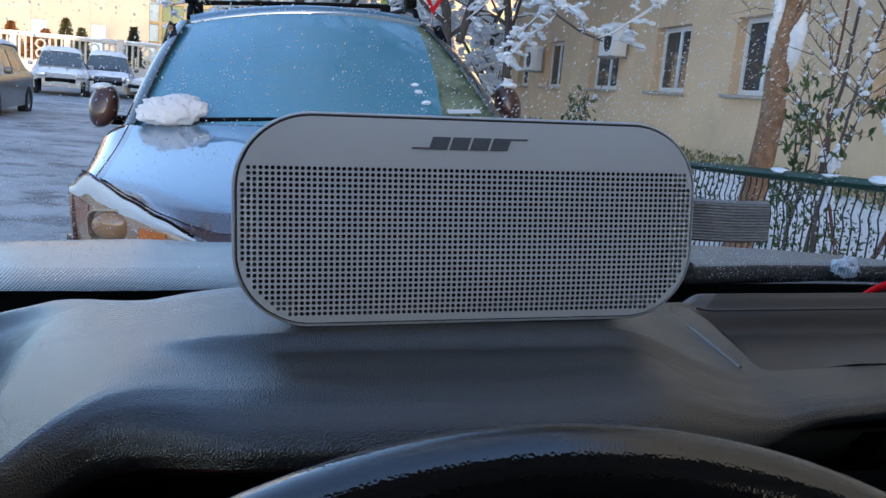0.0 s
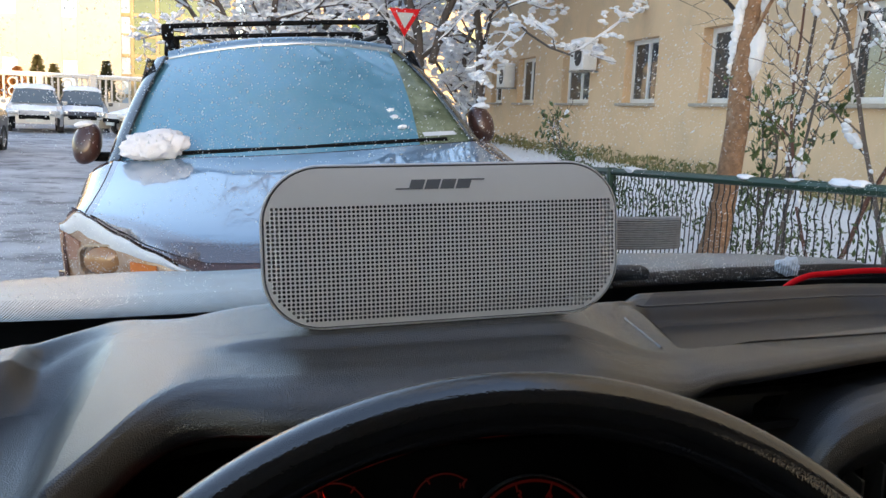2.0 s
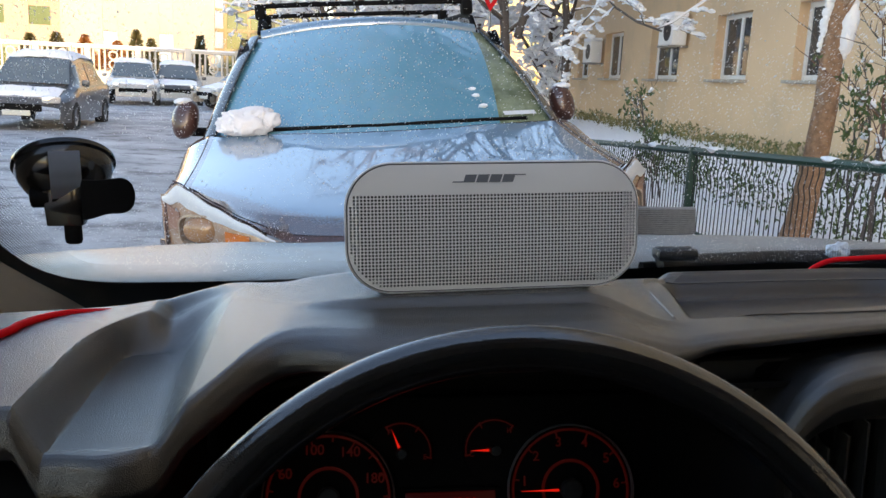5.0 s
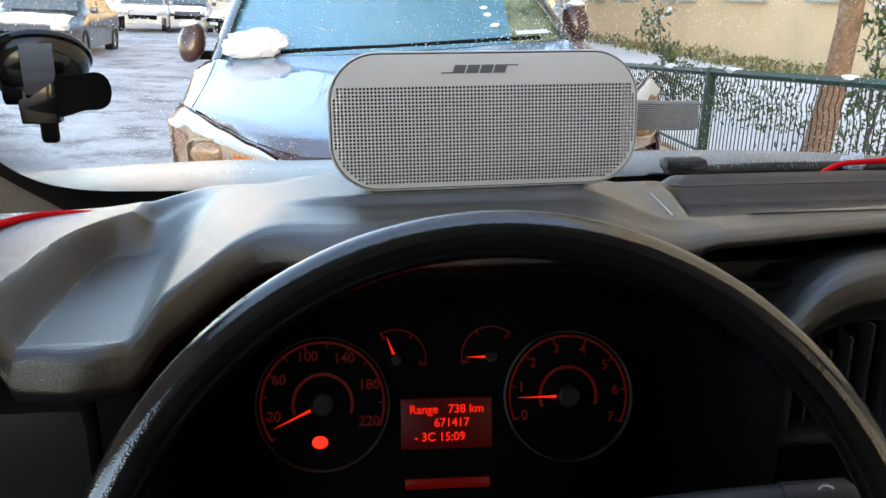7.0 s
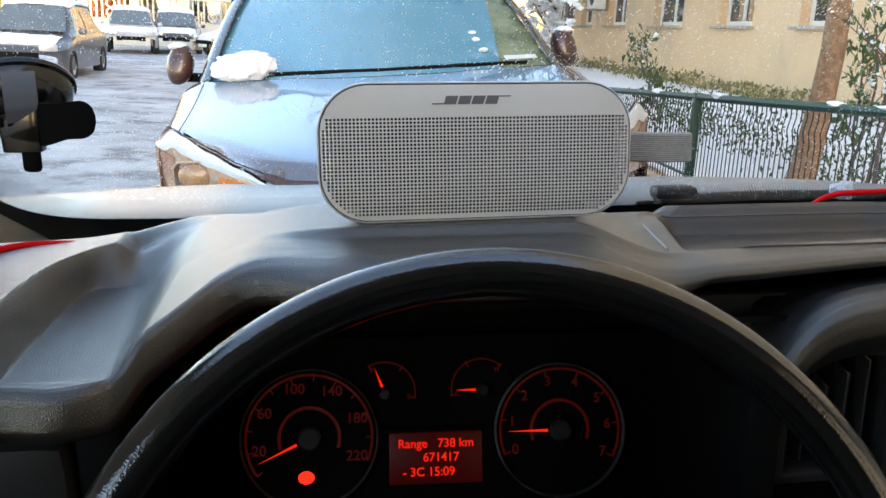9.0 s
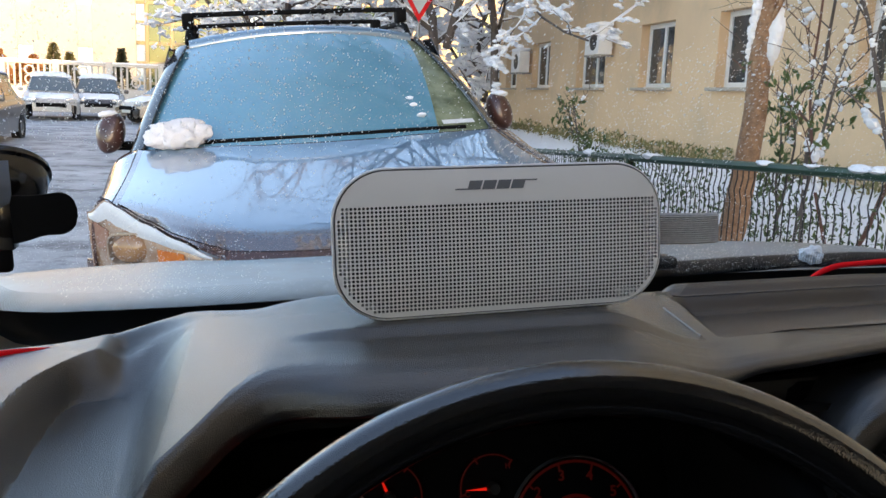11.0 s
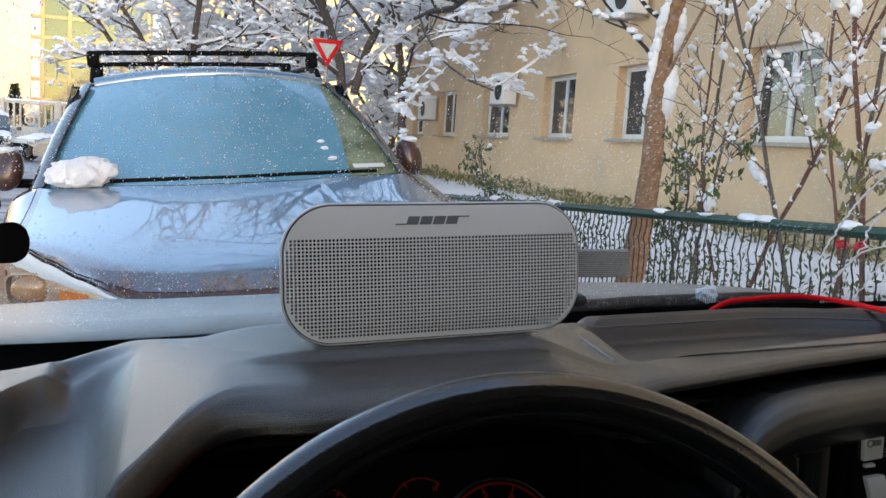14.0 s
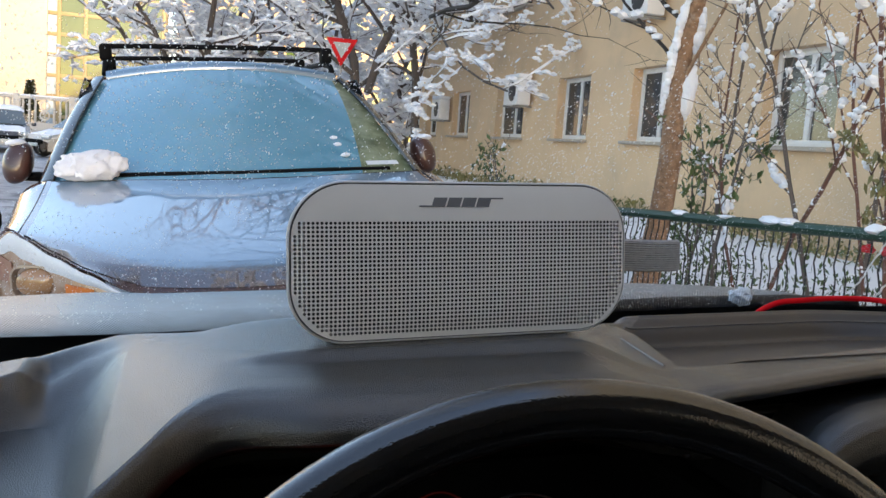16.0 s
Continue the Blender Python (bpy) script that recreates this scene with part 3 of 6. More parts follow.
# ---- loudspeaker ----
SPK = CAR @ Matrix.Translation((-0.002, 0.362, 1.2)) @ pose(0, 0, 0, 0, 0, 2.5) @ pose(0, 0, 0, -5, 0, 0) @ Matrix.Translation((0.0028, 0, 0)) @ Matrix.Diagonal((1.028, 1, 0.995, 1))
SW, SH, SR = 0.1972, 0.088, 0.031  # width, height, corner radius


def outline(inset, n=14):
    w, h, r = SW / 2 - inset, SH / 2 - inset, max(0.004, SR - inset)
    pts = []
    for cx, cz, a0 in ((w - r, h - r, 0), (-w + r, h - r, 90), (-w + r, -h + r, 180), (w - r, -h + r, 270)):
        for k in range(n + 1):
            a = radians(a0 + 90 * k / n)
            pts.append((cx + r * math.cos(a), cz + r * math.sin(a) + SH / 2))
    return pts


def build_speaker():
    s = thing("portable_speaker", (0, 0, 0), "light grey portable loudspeaker standing on the dashboard", "speaker", SPK)

    def loft(levels):
        bm = bmesh.new()
        rings = []
        for y, inset in levels:
            rings.append([bm.verts.new((x, y, z)) for x, z in outline(inset)])
        for a, b in zip(rings, rings[1:]):
            for k in range(len(a)):
                bm.faces.new((a[k], a[(k + 1) % len(a)], b[(k + 1) % len(a)], b[k]))
        return bm, rings
    bm, r = loft([(0.0035, 0.0016), (0.0016, 0.0013), (0.0013, 0.0010), (0.0020, 0.0003), (0.004, 0.0), (0.009, 0.0010), (0.016, 0.0032), (0.026, 0.0068), (0.036, 0.0115), (0.044, 0.0165), (0.049, 0.022), (0.050, 0.027)])
    bm.faces.new(r[-1])
    part("body", bm, M_SPEAK, s, "smooth light grey silicone body")
    bm, r = loft([(0.0022, 0.0026), (0.0022, 0.0012)])
    part("seam", bm, M_SEAM, s, "dark seam round the front")
    # front: plain field above, real round holes below, all on one gently bulging surface
    IN = 0.0020
    w2, h2, rr = SW / 2 - IN, SH / 2 - IN, SR - IN

    def depth(x, z):
        a, b = abs(x) / w2, abs(z - SH / 2) / h2
        return 0.0012 - 0.0022 * (1 - min(1, a) ** 6) * (1 - min(1, b) ** 4)

    def dist(x, z):
        qx, qz = abs(x) - (w2 - rr), abs(z - SH / 2) - (h2 - rr)
        return rr - (math.hypot(max(qx, 0), max(qz, 0)) + min(max(qx, qz), 0))
    pitch, hole = 0.00228, 0.00080
    nx = 83
    ztop = 0.0652
    nz = 28
    verts, faces = [], []
    cells = set()
    for i in range(nx + 1):
        for j in range(nz):
            x, z = (i - nx / 2) * pitch, ztop - j * pitch
            if dist(x, z) > 0.0018:
                cells.add((i, j))
    seg = 16
    for i, j in sorted(cells):
        x, z = (i - nx / 2) * pitch, ztop - j * pitch
        b0 = len(verts)
        for k in range(seg):
            a = 2 * math.pi * k / seg
            c, sn = math.cos(a), math.sin(a)
            q = pitch / 2 / max(abs(c), abs(sn))
            verts.append((x + q * c, depth(x + q * c, z + q * sn), z + q * sn))
        for k in range(seg):
            a = 2 * math.pi * k / seg
            verts.append((x + hole * math.cos(a), depth(x, z), z + hole * math.sin(a)))
        for k in range(seg):
            a = 2 * math.pi * k / seg
            verts.append((x + hole * math.cos(a), depth(x, z) + 0.0006, z + hole * math.sin(a)))
        for k in range(seg):
            m = (k + 1) % seg
            faces.append((b0 + k, b0 + m, b0 + seg + m, b0 + seg + k))
            faces.append((b0 + seg + k, b0 + seg + m, b0 + 2 * seg + m, b0 + 2 * seg + k))
    me = bpy.data.meshes.new("perforated_grille")
    me.from_pydata(verts, [], faces)
    me.materials.append(M_GRILL)
    me.materials.append(M_HOLE)
    # walls of the holes get the dark backing colour to deepen their shade
    for f in me.polygons:
        f.material_index = f.index % 2
    ob = new("perforated_grille", me)
    ob.parent = s
    tagged(ob, "light grey metal grille with round holes", kind="stuff")
    # plain field: everything of the front outside the cells
    bm = bmesh.new()
    zt = ztop + pitch / 2
    cols = 64

    def edge_z(x):
        q = abs(x) - (w2 - rr)
        return (h2 - rr) + (math.sqrt(max(0, rr * rr - q * q)) if q > 0 else rr)
    wt = w2 - rr + math.sqrt(max(0, rr * rr - max(0, zt - SH / 2 - (h2 - rr)) ** 2))

    def upper(u, v):
        x = lerp(-wt, wt, u)
        z = lerp(zt, SH / 2 + edge_z(x), v)
        return (x, depth(x, z), z)
    sheet(bm, upper, cols, 10)
    # border strips beside and below the holes
    for j in range(nz):
        z0, z1 = ztop - (j + 0.5) * pitch, ztop - (j - 0.5) * pitch
        row = [i for i, jj in cells if jj == j]
        if not row:
            continue
        for sgn, i in ((-1, min(row)), (1, max(row))):
            xe = (i - nx / 2 + 0.5 * sgn) * pitch

            def wx(z):
                q = abs(z - SH / 2) - (h2 - rr)
                return w2 - rr + math.sqrt(max(0, rr * rr - max(0, q) ** 2))
            p = [(xe, z0), (sgn * wx(z0), z0), (sgn * wx(z1), z1), (xe, z1)]
            bm.faces.new([bm.verts.new((x, depth(x, z), z)) for x, z in (p if sgn > 0 else p[::-1])])
    jl = max(j for _, j in cells)
    zb = ztop - (jl + 0.5) * pitch
    xa = w2 - rr + math.sqrt(max(0, rr * rr - max(0, abs(zb - SH / 2) - (h2 - rr)) ** 2))

    def lower(u, v):
        x = lerp(-xa, xa, u)
        z = lerp(SH / 2 - edge_z(x), zb, v)
        return (x, depth(x, z), z)
    sheet(bm, lower, cols, 3)
    bmesh.ops.remove_doubles(bm, verts=bm.verts, dist=1e-6)
    part("front_frame", bm, M_GRILL, s, "plain field above the grille")
    part("grille_backing", B((0, 0.006, SH / 2), (SW - 0.02, 0.004, SH - 0.02), 0.0), M_HOLE, s)
    # raised maker's mark as plain slanted bars
    zc = 0.0765

    def slab(xa, xb, za, zb, slant=0.35):
        q = []
        for x, z in ((xa, za), (xb, za), (xb, zb), (xa, zb)):
            x += (z - zc) * slant
            q.append((x, depth(x, z) - 0.0003, z))
        return prism(q, (0, 1, 0), 0.0004)
    h = 0.0026
    for i in range(4):
        xa = -0.0212 + i * 0.0085
        part("logo_bar", slab(xa, xa + 0.0075, zc - h, zc + h), M_LOGO, s, "dark grey slanted block of the maker's mark")
    part("logo_bar", slab(-0.0282, -0.0212, zc - h, zc - h + 0.0008), M_LOGO, s)
    part("logo_bar", slab(0.0118, 0.0188, zc + h - 0.0008, zc + h), M_LOGO, s)
    # strap loop
    sx = SW / 2
    loop = []
    for k in range(25):
        u = k / 24
        if u < 0.42:
            loop.append((lerp(sx - 0.006, sx + 0.046, u / 0.42), 0.016))
        elif u < 0.58:
            a = math.pi * (u - 0.42) / 0.16
            loop.append((sx + 0.046 + 0.0035 * math.sin(a), 0.016 + 0.0035 * (1 - math.cos(a))))
        else:
            loop.append((lerp(sx + 0.046, sx - 0.006, (u - 0.58) / 0.42), 0.023))

    def strap(u, v):
        i = min(23, int(u * 24))
        a = u * 24 - i
        x, y = lerp(loop[i][0], loop[i + 1][0], a), lerp(loop[i][1], loop[i + 1][1], a)
        drop = -0.0012 * S(sx, sx + 0.035, x)
        rib = 0.00035 * math.sin(v * 2 * math.pi * 13) if u < 0.5 else 0.0
        return (x, y - rib, lerp(0.0350, 0.0530, v) + drop)
    part("carry_strap", G(strap, 48, 78, 0.0018), M_STRAP, s, "grey woven carry strap")
    part("foot", B((0, 0.025, 0.0045), (0.146, 0.030, 0.008), 0.002), M_SEAM, s)


# ---- windscreen and what is on it ----
GB, GA = Vector((0, 0.73, 1.105)), radians(33)  # base line and rake of the glass
GU = Vector((0, -math.cos(GA), math.sin(GA)))


def glass(x, s):
    """A point of the inner glass face; s metres up the slope from the base. The glass bows forwards in the middle."""
    return Vector((x, GB.y - 0.12 * x * x, GB.z)) + GU * s


BAND = [(-0.396, 1.10), (-0.392, 0.30), (-0.389, 0.19), (-0.388, 0.162), (-0.385, 0.137), (-0.380, 0.118), (-0.373, 0.101), (-0.362, 0.087), (-0.343, 0.076), (-0.319, 0.069), (-0.267, 0.064), (-0.202, 0.060),
        (0.0, 0.061), (0.15, 0.066), (0.35, 0.080), (0.55, 0.082), (0.70, 0.088), (0.77, 0.11), (0.82, 0.17), (0.84, 0.30), (0.85, 1.10)]


def band_rows():
    """The inner edge of the black band round the glass: points (x, s) with the way towards the clear glass."""
    pts = []
    for (x0, s0), (x1, s1) in zip(BAND, BAND[1:]):
        n = max(2, int(math.hypot(x1 - x0, s1 - s0) / 0.0026))
        pts += [(lerp(x0, x1, k / n), lerp(s0, s1, k / n)) for k in range(n)]
    for _ in range(60):
        pts = [pts[0]] + [((a[0] + 2 * b[0] + c[0]) / 4, (a[1] + 2 * b[1] + c[1]) / 4) for a, b, c in zip(pts, pts[1:], pts[2:])] + [pts[-1]]
    out = []
    for i, (x, s) in enumerate(pts):
        a, b = pts[max(0, i - 1)], pts[min(len(pts) - 1, i + 1)]
        l = math.hypot(b[0] - a[0], b[1] - a[1]) or 1
        out.append((x, s, -(b[1] - a[1]) / l, (b[0] - a[0]) / l))
    return out


def build_windscreen():
    m = mat("windscreen_glass", (1, 1, 1), 0.0, trans=1.0, ior=1.0, spec=0.3)
    bm = bmesh.new()
    sheet(bm, lambda u, v: glass(lerp(-0.72, 0.80, u), lerp(-0.02, 1.15, v)), 40, 24)
    w = solo("window_1", bm, m, "raked windscreen glass speckled with dried salt", "windscreen", "structure", CAR)
    w.visible_shadow = False
    rows = band_rows()
    bm = bmesh.new()
    sheet(bm, lambda u, v: glass(rows[round(u * (len(rows) - 1))][0] - rows[round(u * (len(rows) - 1))][2] * 0.11 * v, rows[round(u * (len(rows) - 1))][1] - rows[round(u * (len(rows) - 1))][3] * 0.11 * v) + Vector((0, -0.002, -0.001)), len(rows) - 1, 3)
    part("black_band", bm, M_FRIT, w)
    rng = random.Random(4)

    def flakes(name, spots, material, label, sides=6):
        """Small flat spots on the glass: x, s, half width, half length up the slope, lean."""
        verts, faces = [], []
        for x, s, rx, rs, lean in spots:
            c = glass(x, s) + (Vector((0, -0.002, -0.001)) if material is M_FRIT else Vector((0, 0.001, 0.0015)))
            b0 = len(verts)
            for k in range(sides):
                a = 2 * math.pi * k / sides
                q = 1 if material is M_FRIT else rng.uniform(0.7, 1.25)
                verts.append(c + Vector((q * (rx * math.cos(a) + lean * rs * math.sin(a)), 0, 0)) + GU * (q * rs * math.sin(a)))
            faces.append(tuple(range(b0, b0 + sides)))
        me = bpy.data.meshes.new(name)
        me.from_pydata(verts, [], faces)
        me.materials.append(material)
        ob = new(name, me)
        ob.parent = w
        tagged(ob, label, kind="stuff")
    # dotted fade inside the band
    dots = []
    for j in range(19):
        r = 0.00128 * (1 - 0.035 * j)
        for i, (x, s, nx, ns) in enumerate(rows):
            if s < 0.42 and -0.41 < x < 0.62:
                o = 0.0006 + 0.0024 * j
                tx, ts = ns, -nx
                sh = 0.0013 * (j % 2)
                dots.append((x + nx * o + tx * sh, s + ns * o * 1.1 + ts * sh, r, r, 0.0))
    flakes("band_dots", dots, M_FRIT, "black dots fading out from the band")
    # dried salt and dust, denser where the wiper does not reach
    spots = []
    for i in range(190000):
        x = rng.uniform(-0.48, 0.62)
        s = rng.uniform(0.075, 0.80)
        d = noise.noise(Vector((x * 6, s * 6, 3.0))) + 0.6 * noise.noise(Vector((x * 20, s * 14, 9.0)))
        dense = 0.95 * S(-0.20, -0.27, x) * S(0.33, 0.40, s)
        if d + rng.uniform(-0.9, 0.9) + dense < 0.42:
            continue
        r = 0.00014 + 0.00029 * rng.random() ** 2.5
        if rng.random() < 0.012:
            r *= 1.9
        spots.append((x, s, r, r * rng.uniform(1.2, 3.4), rng.uniform(-0.1, 0.35)))
    flakes("salt_specks", spots, M_SPECK, "dried salt specks on the outer glass face")
    # crinkled icy runs down the far corner of the glass
    runs = [[(0.393, 0.40), (0.405, 0.324), (0.424, 0.274), (0.455, 0.204), (0.501, 0.104)], [(0.456, 0.31), (0.452, 0.28), (0.488, 0.224), (0.506, 0.168), (0.533, 0.103)],
            [(0.50, 0.25), (0.507, 0.224), (0.494, 0.204), (0.536, 0.095)], [(0.539, 0.21), (0.541, 0.182), (0.58, 0.093)]]
    for run in runs:
        bm = bmesh.new()
        prev = None
        ph = rng.uniform(0, 9)
        for (x0, s0), (x1, s1) in zip(run, run[1:]):
            for k in range(24):
                t = k / 24
                x, s = lerp(x0, x1, t), lerp(s0, s1, t)
                x += 0.0045 * noise.noise(Vector((s * 90, ph, 0))) + 0.0016 * noise.noise(Vector((s * 420, ph, 2)))
                h = 0.0012 + 0.0012 * noise.noise(Vector((s * 240, ph, 5)))
                cur = [bm.verts.new(glass(x + q * h, s) + Vector((0, 0.001, 0.0015 + z))) for q, z in ((-1, 0), (-0.3, 0.0014), (0.4, 0.0012), (1, 0))]
                if prev:
                    for a in range(3):
                        bm.faces.new((prev[a], prev[a + 1], cur[a + 1], cur[a]))
                prev = cur
        part("ice_run", bm, M_RUN, w, "thin crinkled run of ice")


def build_mount():
    centre = glass(-0.297, 0.325)
    nrm = GU.cross(Vector((1, 0, 0))).normalized()
    nrm = (nrm if nrm.y < 0 else -nrm) + Vector((0.17, 0, 0))  # the glass wraps round towards the pillar
    m = Matrix.Translation(centre) @ nrm.to_track_quat("Z", "Y").to_matrix().to_4x4()
    t = thing("phone_mount", centre, "black suction-cup phone mount on the windscreen", "phone holder", CAR)
    cup = [(0.0335, 0.0005), (0.0345, 0.002), (0.0345, 0.0045), (0.0325, 0.006), (0.0325, 0.009), (0.0305, 0.015), (0.026, 0.022), (0.019, 0.028), (0.010, 0.031), (0.0001, 0.0315)]
    c = part("suction_cup", lathe(cup, m, 56), M_GLOSS, t, "glossy black domed suction cup")

    def tab(u, v):
        r = lerp(0.0325, 0.006, v)
        h = along([(q, k) for q, k in reversed(cup[3:])], r)
        return m @ Vector((lerp(-0.0098, 0.0098, u), r, h + 0.0022))
    part("lever", G(tab, 6, 20, 0.002), M_SHEEN, c, "smooth slate locking lever")
    part("lever_end", T([m @ Vector((-0.0095, 0.008, 0.0335)), m @ Vector((0.0095, 0.008, 0.0335))], 0.0028, 10), M_BLACK, c)
    b = Vector((-0.291, 0.42, 1.256))
    part("ball_joint", T([m @ Vector((-0.002, -0.006, 0.026)), m @ Vector((-0.003, -0.010, 0.036)), b + Vector((-0.004, 0.012, 0.002))], [0.011, 0.010, 0.012], 14), M_BLACK, t)
    part("joint_nut", T([b + Vector((-0.022, 0.006, 0.003)), b + Vector((-0.010, 0.006, 0.003))], 0.0075, 12), M_BLACK, t)
    part("clamp_body", prism([b + Vector(p) for p in ((-0.0150, 0, 0.0150), (0.0135, -0.004, 0.016), (0.0125, -0.004, -0.0165), (-0.0130, 0, -0.0170))], (0, 1, 0), 0.012, 0.0015), M_GLOSS, t, "folded black clamp plate")

    def jaw(u, v):
        x = lerp(0.0125, 0.049, u)
        r = 0.010
        top, bot = 0.0155 + 0.002 * S(0.2, 0.9, u), -0.012 + 0.005 * S(0.0, 0.6, u)
        q = max(0.0, x - (0.049 - r)) / r
        cut = r * (1 - math.sqrt(max(0.0, 1 - q * q)))
        return b + Vector((x, -0.004 - 0.006 * math.sin(u * 2.6), lerp(bot + cut, top - cut, v)))
    part("clamp_jaw", G(jaw, 28, 8, 0.003), M_BLACK, t)
    part("clamp_foot", B(b + Vector((0.004, 0.002, -0.022)), (0.012, 0.007, 0.016), 0.0033), M_BLACK, t)


def build_cables():
    def cable(name, pts, r, label):
        bm = bmesh.new()
        fine = []
        n = len(pts)
        for i in range(n - 1):
            p0, p1, p2, p3 = (Vector(pts[max(0, i - 1)]), Vector(pts[i]), Vector(pts[i + 1]), Vector(pts[min(n - 1, i + 2)]))
            for k in range(10):
                t = k / 10
                fine.append(0.5 * (2 * p1 + (p2 - p0) * t + (2 * p0 - 5 * p1 + 4 * p2 - p3) * t * t + (3 * p1 - p0 - 3 * p2 + p3) * t ** 3))
        fine.append(Vector(pts[-1]))
        tube(bm, fine, r, 10)
        solo(name, bm, M_RED, label, "cable", "", CAR, base=pts[0])
    cable("cable", [(-0.36, 0.28, 1.181), (-0.320, 0.360, 1.180), (-0.314, 0.382, 1.180), (-0.306, 0.402, 1.179), (-0.292, 0.416, 1.178), (-0.272, 0.424, 1.176), (-0.245, 0.436, 1.172), (-0.222, 0.452, 1.166), (-0.20, 0.475, 1.145)], 0.0028, "thin red cable tucked along the dashboard edge")
    cable("cable", [(0.328, 0.570, 1.13), (0.338, 0.552, 1.160), (0.352, 0.540, 1.174), (0.38, 0.540, 1.176), (0.415, 0.539, 1.177), (0.442, 0.523, 1.178), (0.456, 0.485, 1.178), (0.455, 0.437, 1.179), (0.447, 0.38, 1.181), (0.44, 0.31, 1.181), (0.45, 0.275, 1.17)], 0.0025, "thin red cable lying on the dashboard")


def build_shell():
    """Plain body round the driver's place: pillars, and unseen roof, doors and rear shaped to limit daylight."""
    def pillar(sgn, edge):
        rings = [(0.0, 0.0, 0.0), (-0.004, -0.010, -0.001), (-0.016, -0.022, -0.010), (-0.05, -0.045, -0.03), (-0.11, -0.08, -0.07), (-0.2, -0.10, -0.14)]

        def f(u, v):
            x, s = along([(k / (len(edge) - 1), e[0]) for k, e in enumerate(edge)], u), along([(k / (len(edge) - 1), e[1]) for k, e in enumerate(edge)], u)
            i = min(len(rings) - 2, int(v * (len(rings) - 1)))
            a = v * (len(rings) - 1) - i
            o = [lerp(p, q, a) for p, q in zip(rings[i], rings[i + 1])]
            return glass(x, s) + Vector((-sgn * o[0], o[1], o[2])) + Vector((0, -0.004, -0.003))
        return G(f, 60, 20, 0.0, flip=sgn > 0)
    solo("pillar", pillar(-1, [(-0.335, -0.04), (-0.365, 0.0), (-0.376, 0.05), (-0.388, 0.095), (-0.398, 0.139), (-0.407, 0.22), (-0.413, 0.6), (-0.42, 1.15)]), M_BEIGE, "beige moulded windscreen pillar trim", "pillar", "structure", CAR)
    solo("pillar", pillar(1, [(0.80, -0.04), (0.83, 0.05), (0.85, 0.14), (0.86, 0.6), (0.87, 1.15)]), M_BEIGE, "beige moulded windscreen pillar trim", "pillar", "structure", CAR)
    roof_y = glass(0, 1.13).y
    roof_z = glass(0, 1.13).z
    solo("ceiling", B((0.1, roof_y - 0.98, roof_z + 0.03), (1.75, 2.0, 0.04), 0.01), M_LINING, "pale beige car headliner", "headliner", "structure", CAR)
    # unseen header, added to keep high sky out of the wheel's highlight
    def header(u, v):
        return glass(lerp(-0.70, 0.90, u), lerp(0.76, 1.16, v)) + Vector((0, -0.012, -0.012 - 0.02 * math.sin(v * math.pi)))
    solo("ceiling_front", G(header, 20, 12, 0.01, flip=True), M_LINING, "unseen pale beige roof lining that covers the upper windscreen from the sky", "headliner", "structure", CAR)
    solo("wall_rear", B((0.1, -1.3, 1.02), (1.75, 0.05, 1.5), 0.01), M_DARK, "unseen dark rear wall that closes off light from behind", "wall", "structure", CAR)
    solo("floor", B((0.1, -0.6, 0.32), (1.75, 2.8, 0.05), 0.01), M_DARK, "dark car floor", "floor", "structure", CAR)
    for n, x, top in (("wall_left", -0.66, 1.14), ("wall_right", 0.94, 1.02)):
        bm = B((x, -0.7, top / 2 + 0.15), (0.06, 2.6, top - 0.3), 0.02)
        box(bm, (x, -0.62, 1.45), (0.06, 0.09, 0.62), 0.01)
        # unseen front quarter, added to shade the left end of the dashboard
        if x < 0:
            box(bm, (x, 0.42, 1.40), (0.06, 0.44, 0.70), 0.01)
        solo(n, bm, M_DARK, "unseen dark door panel and van side, sized to limit daylight", "door panel", "structure", CAR)
    solo("bulkhead", B((0.1, 0.62, 0.70), (1.6, 0.06, 0.78), 0.01), M_BLACK, "black bulkhead under the windscreen", "bulkhead", "structure", CAR)


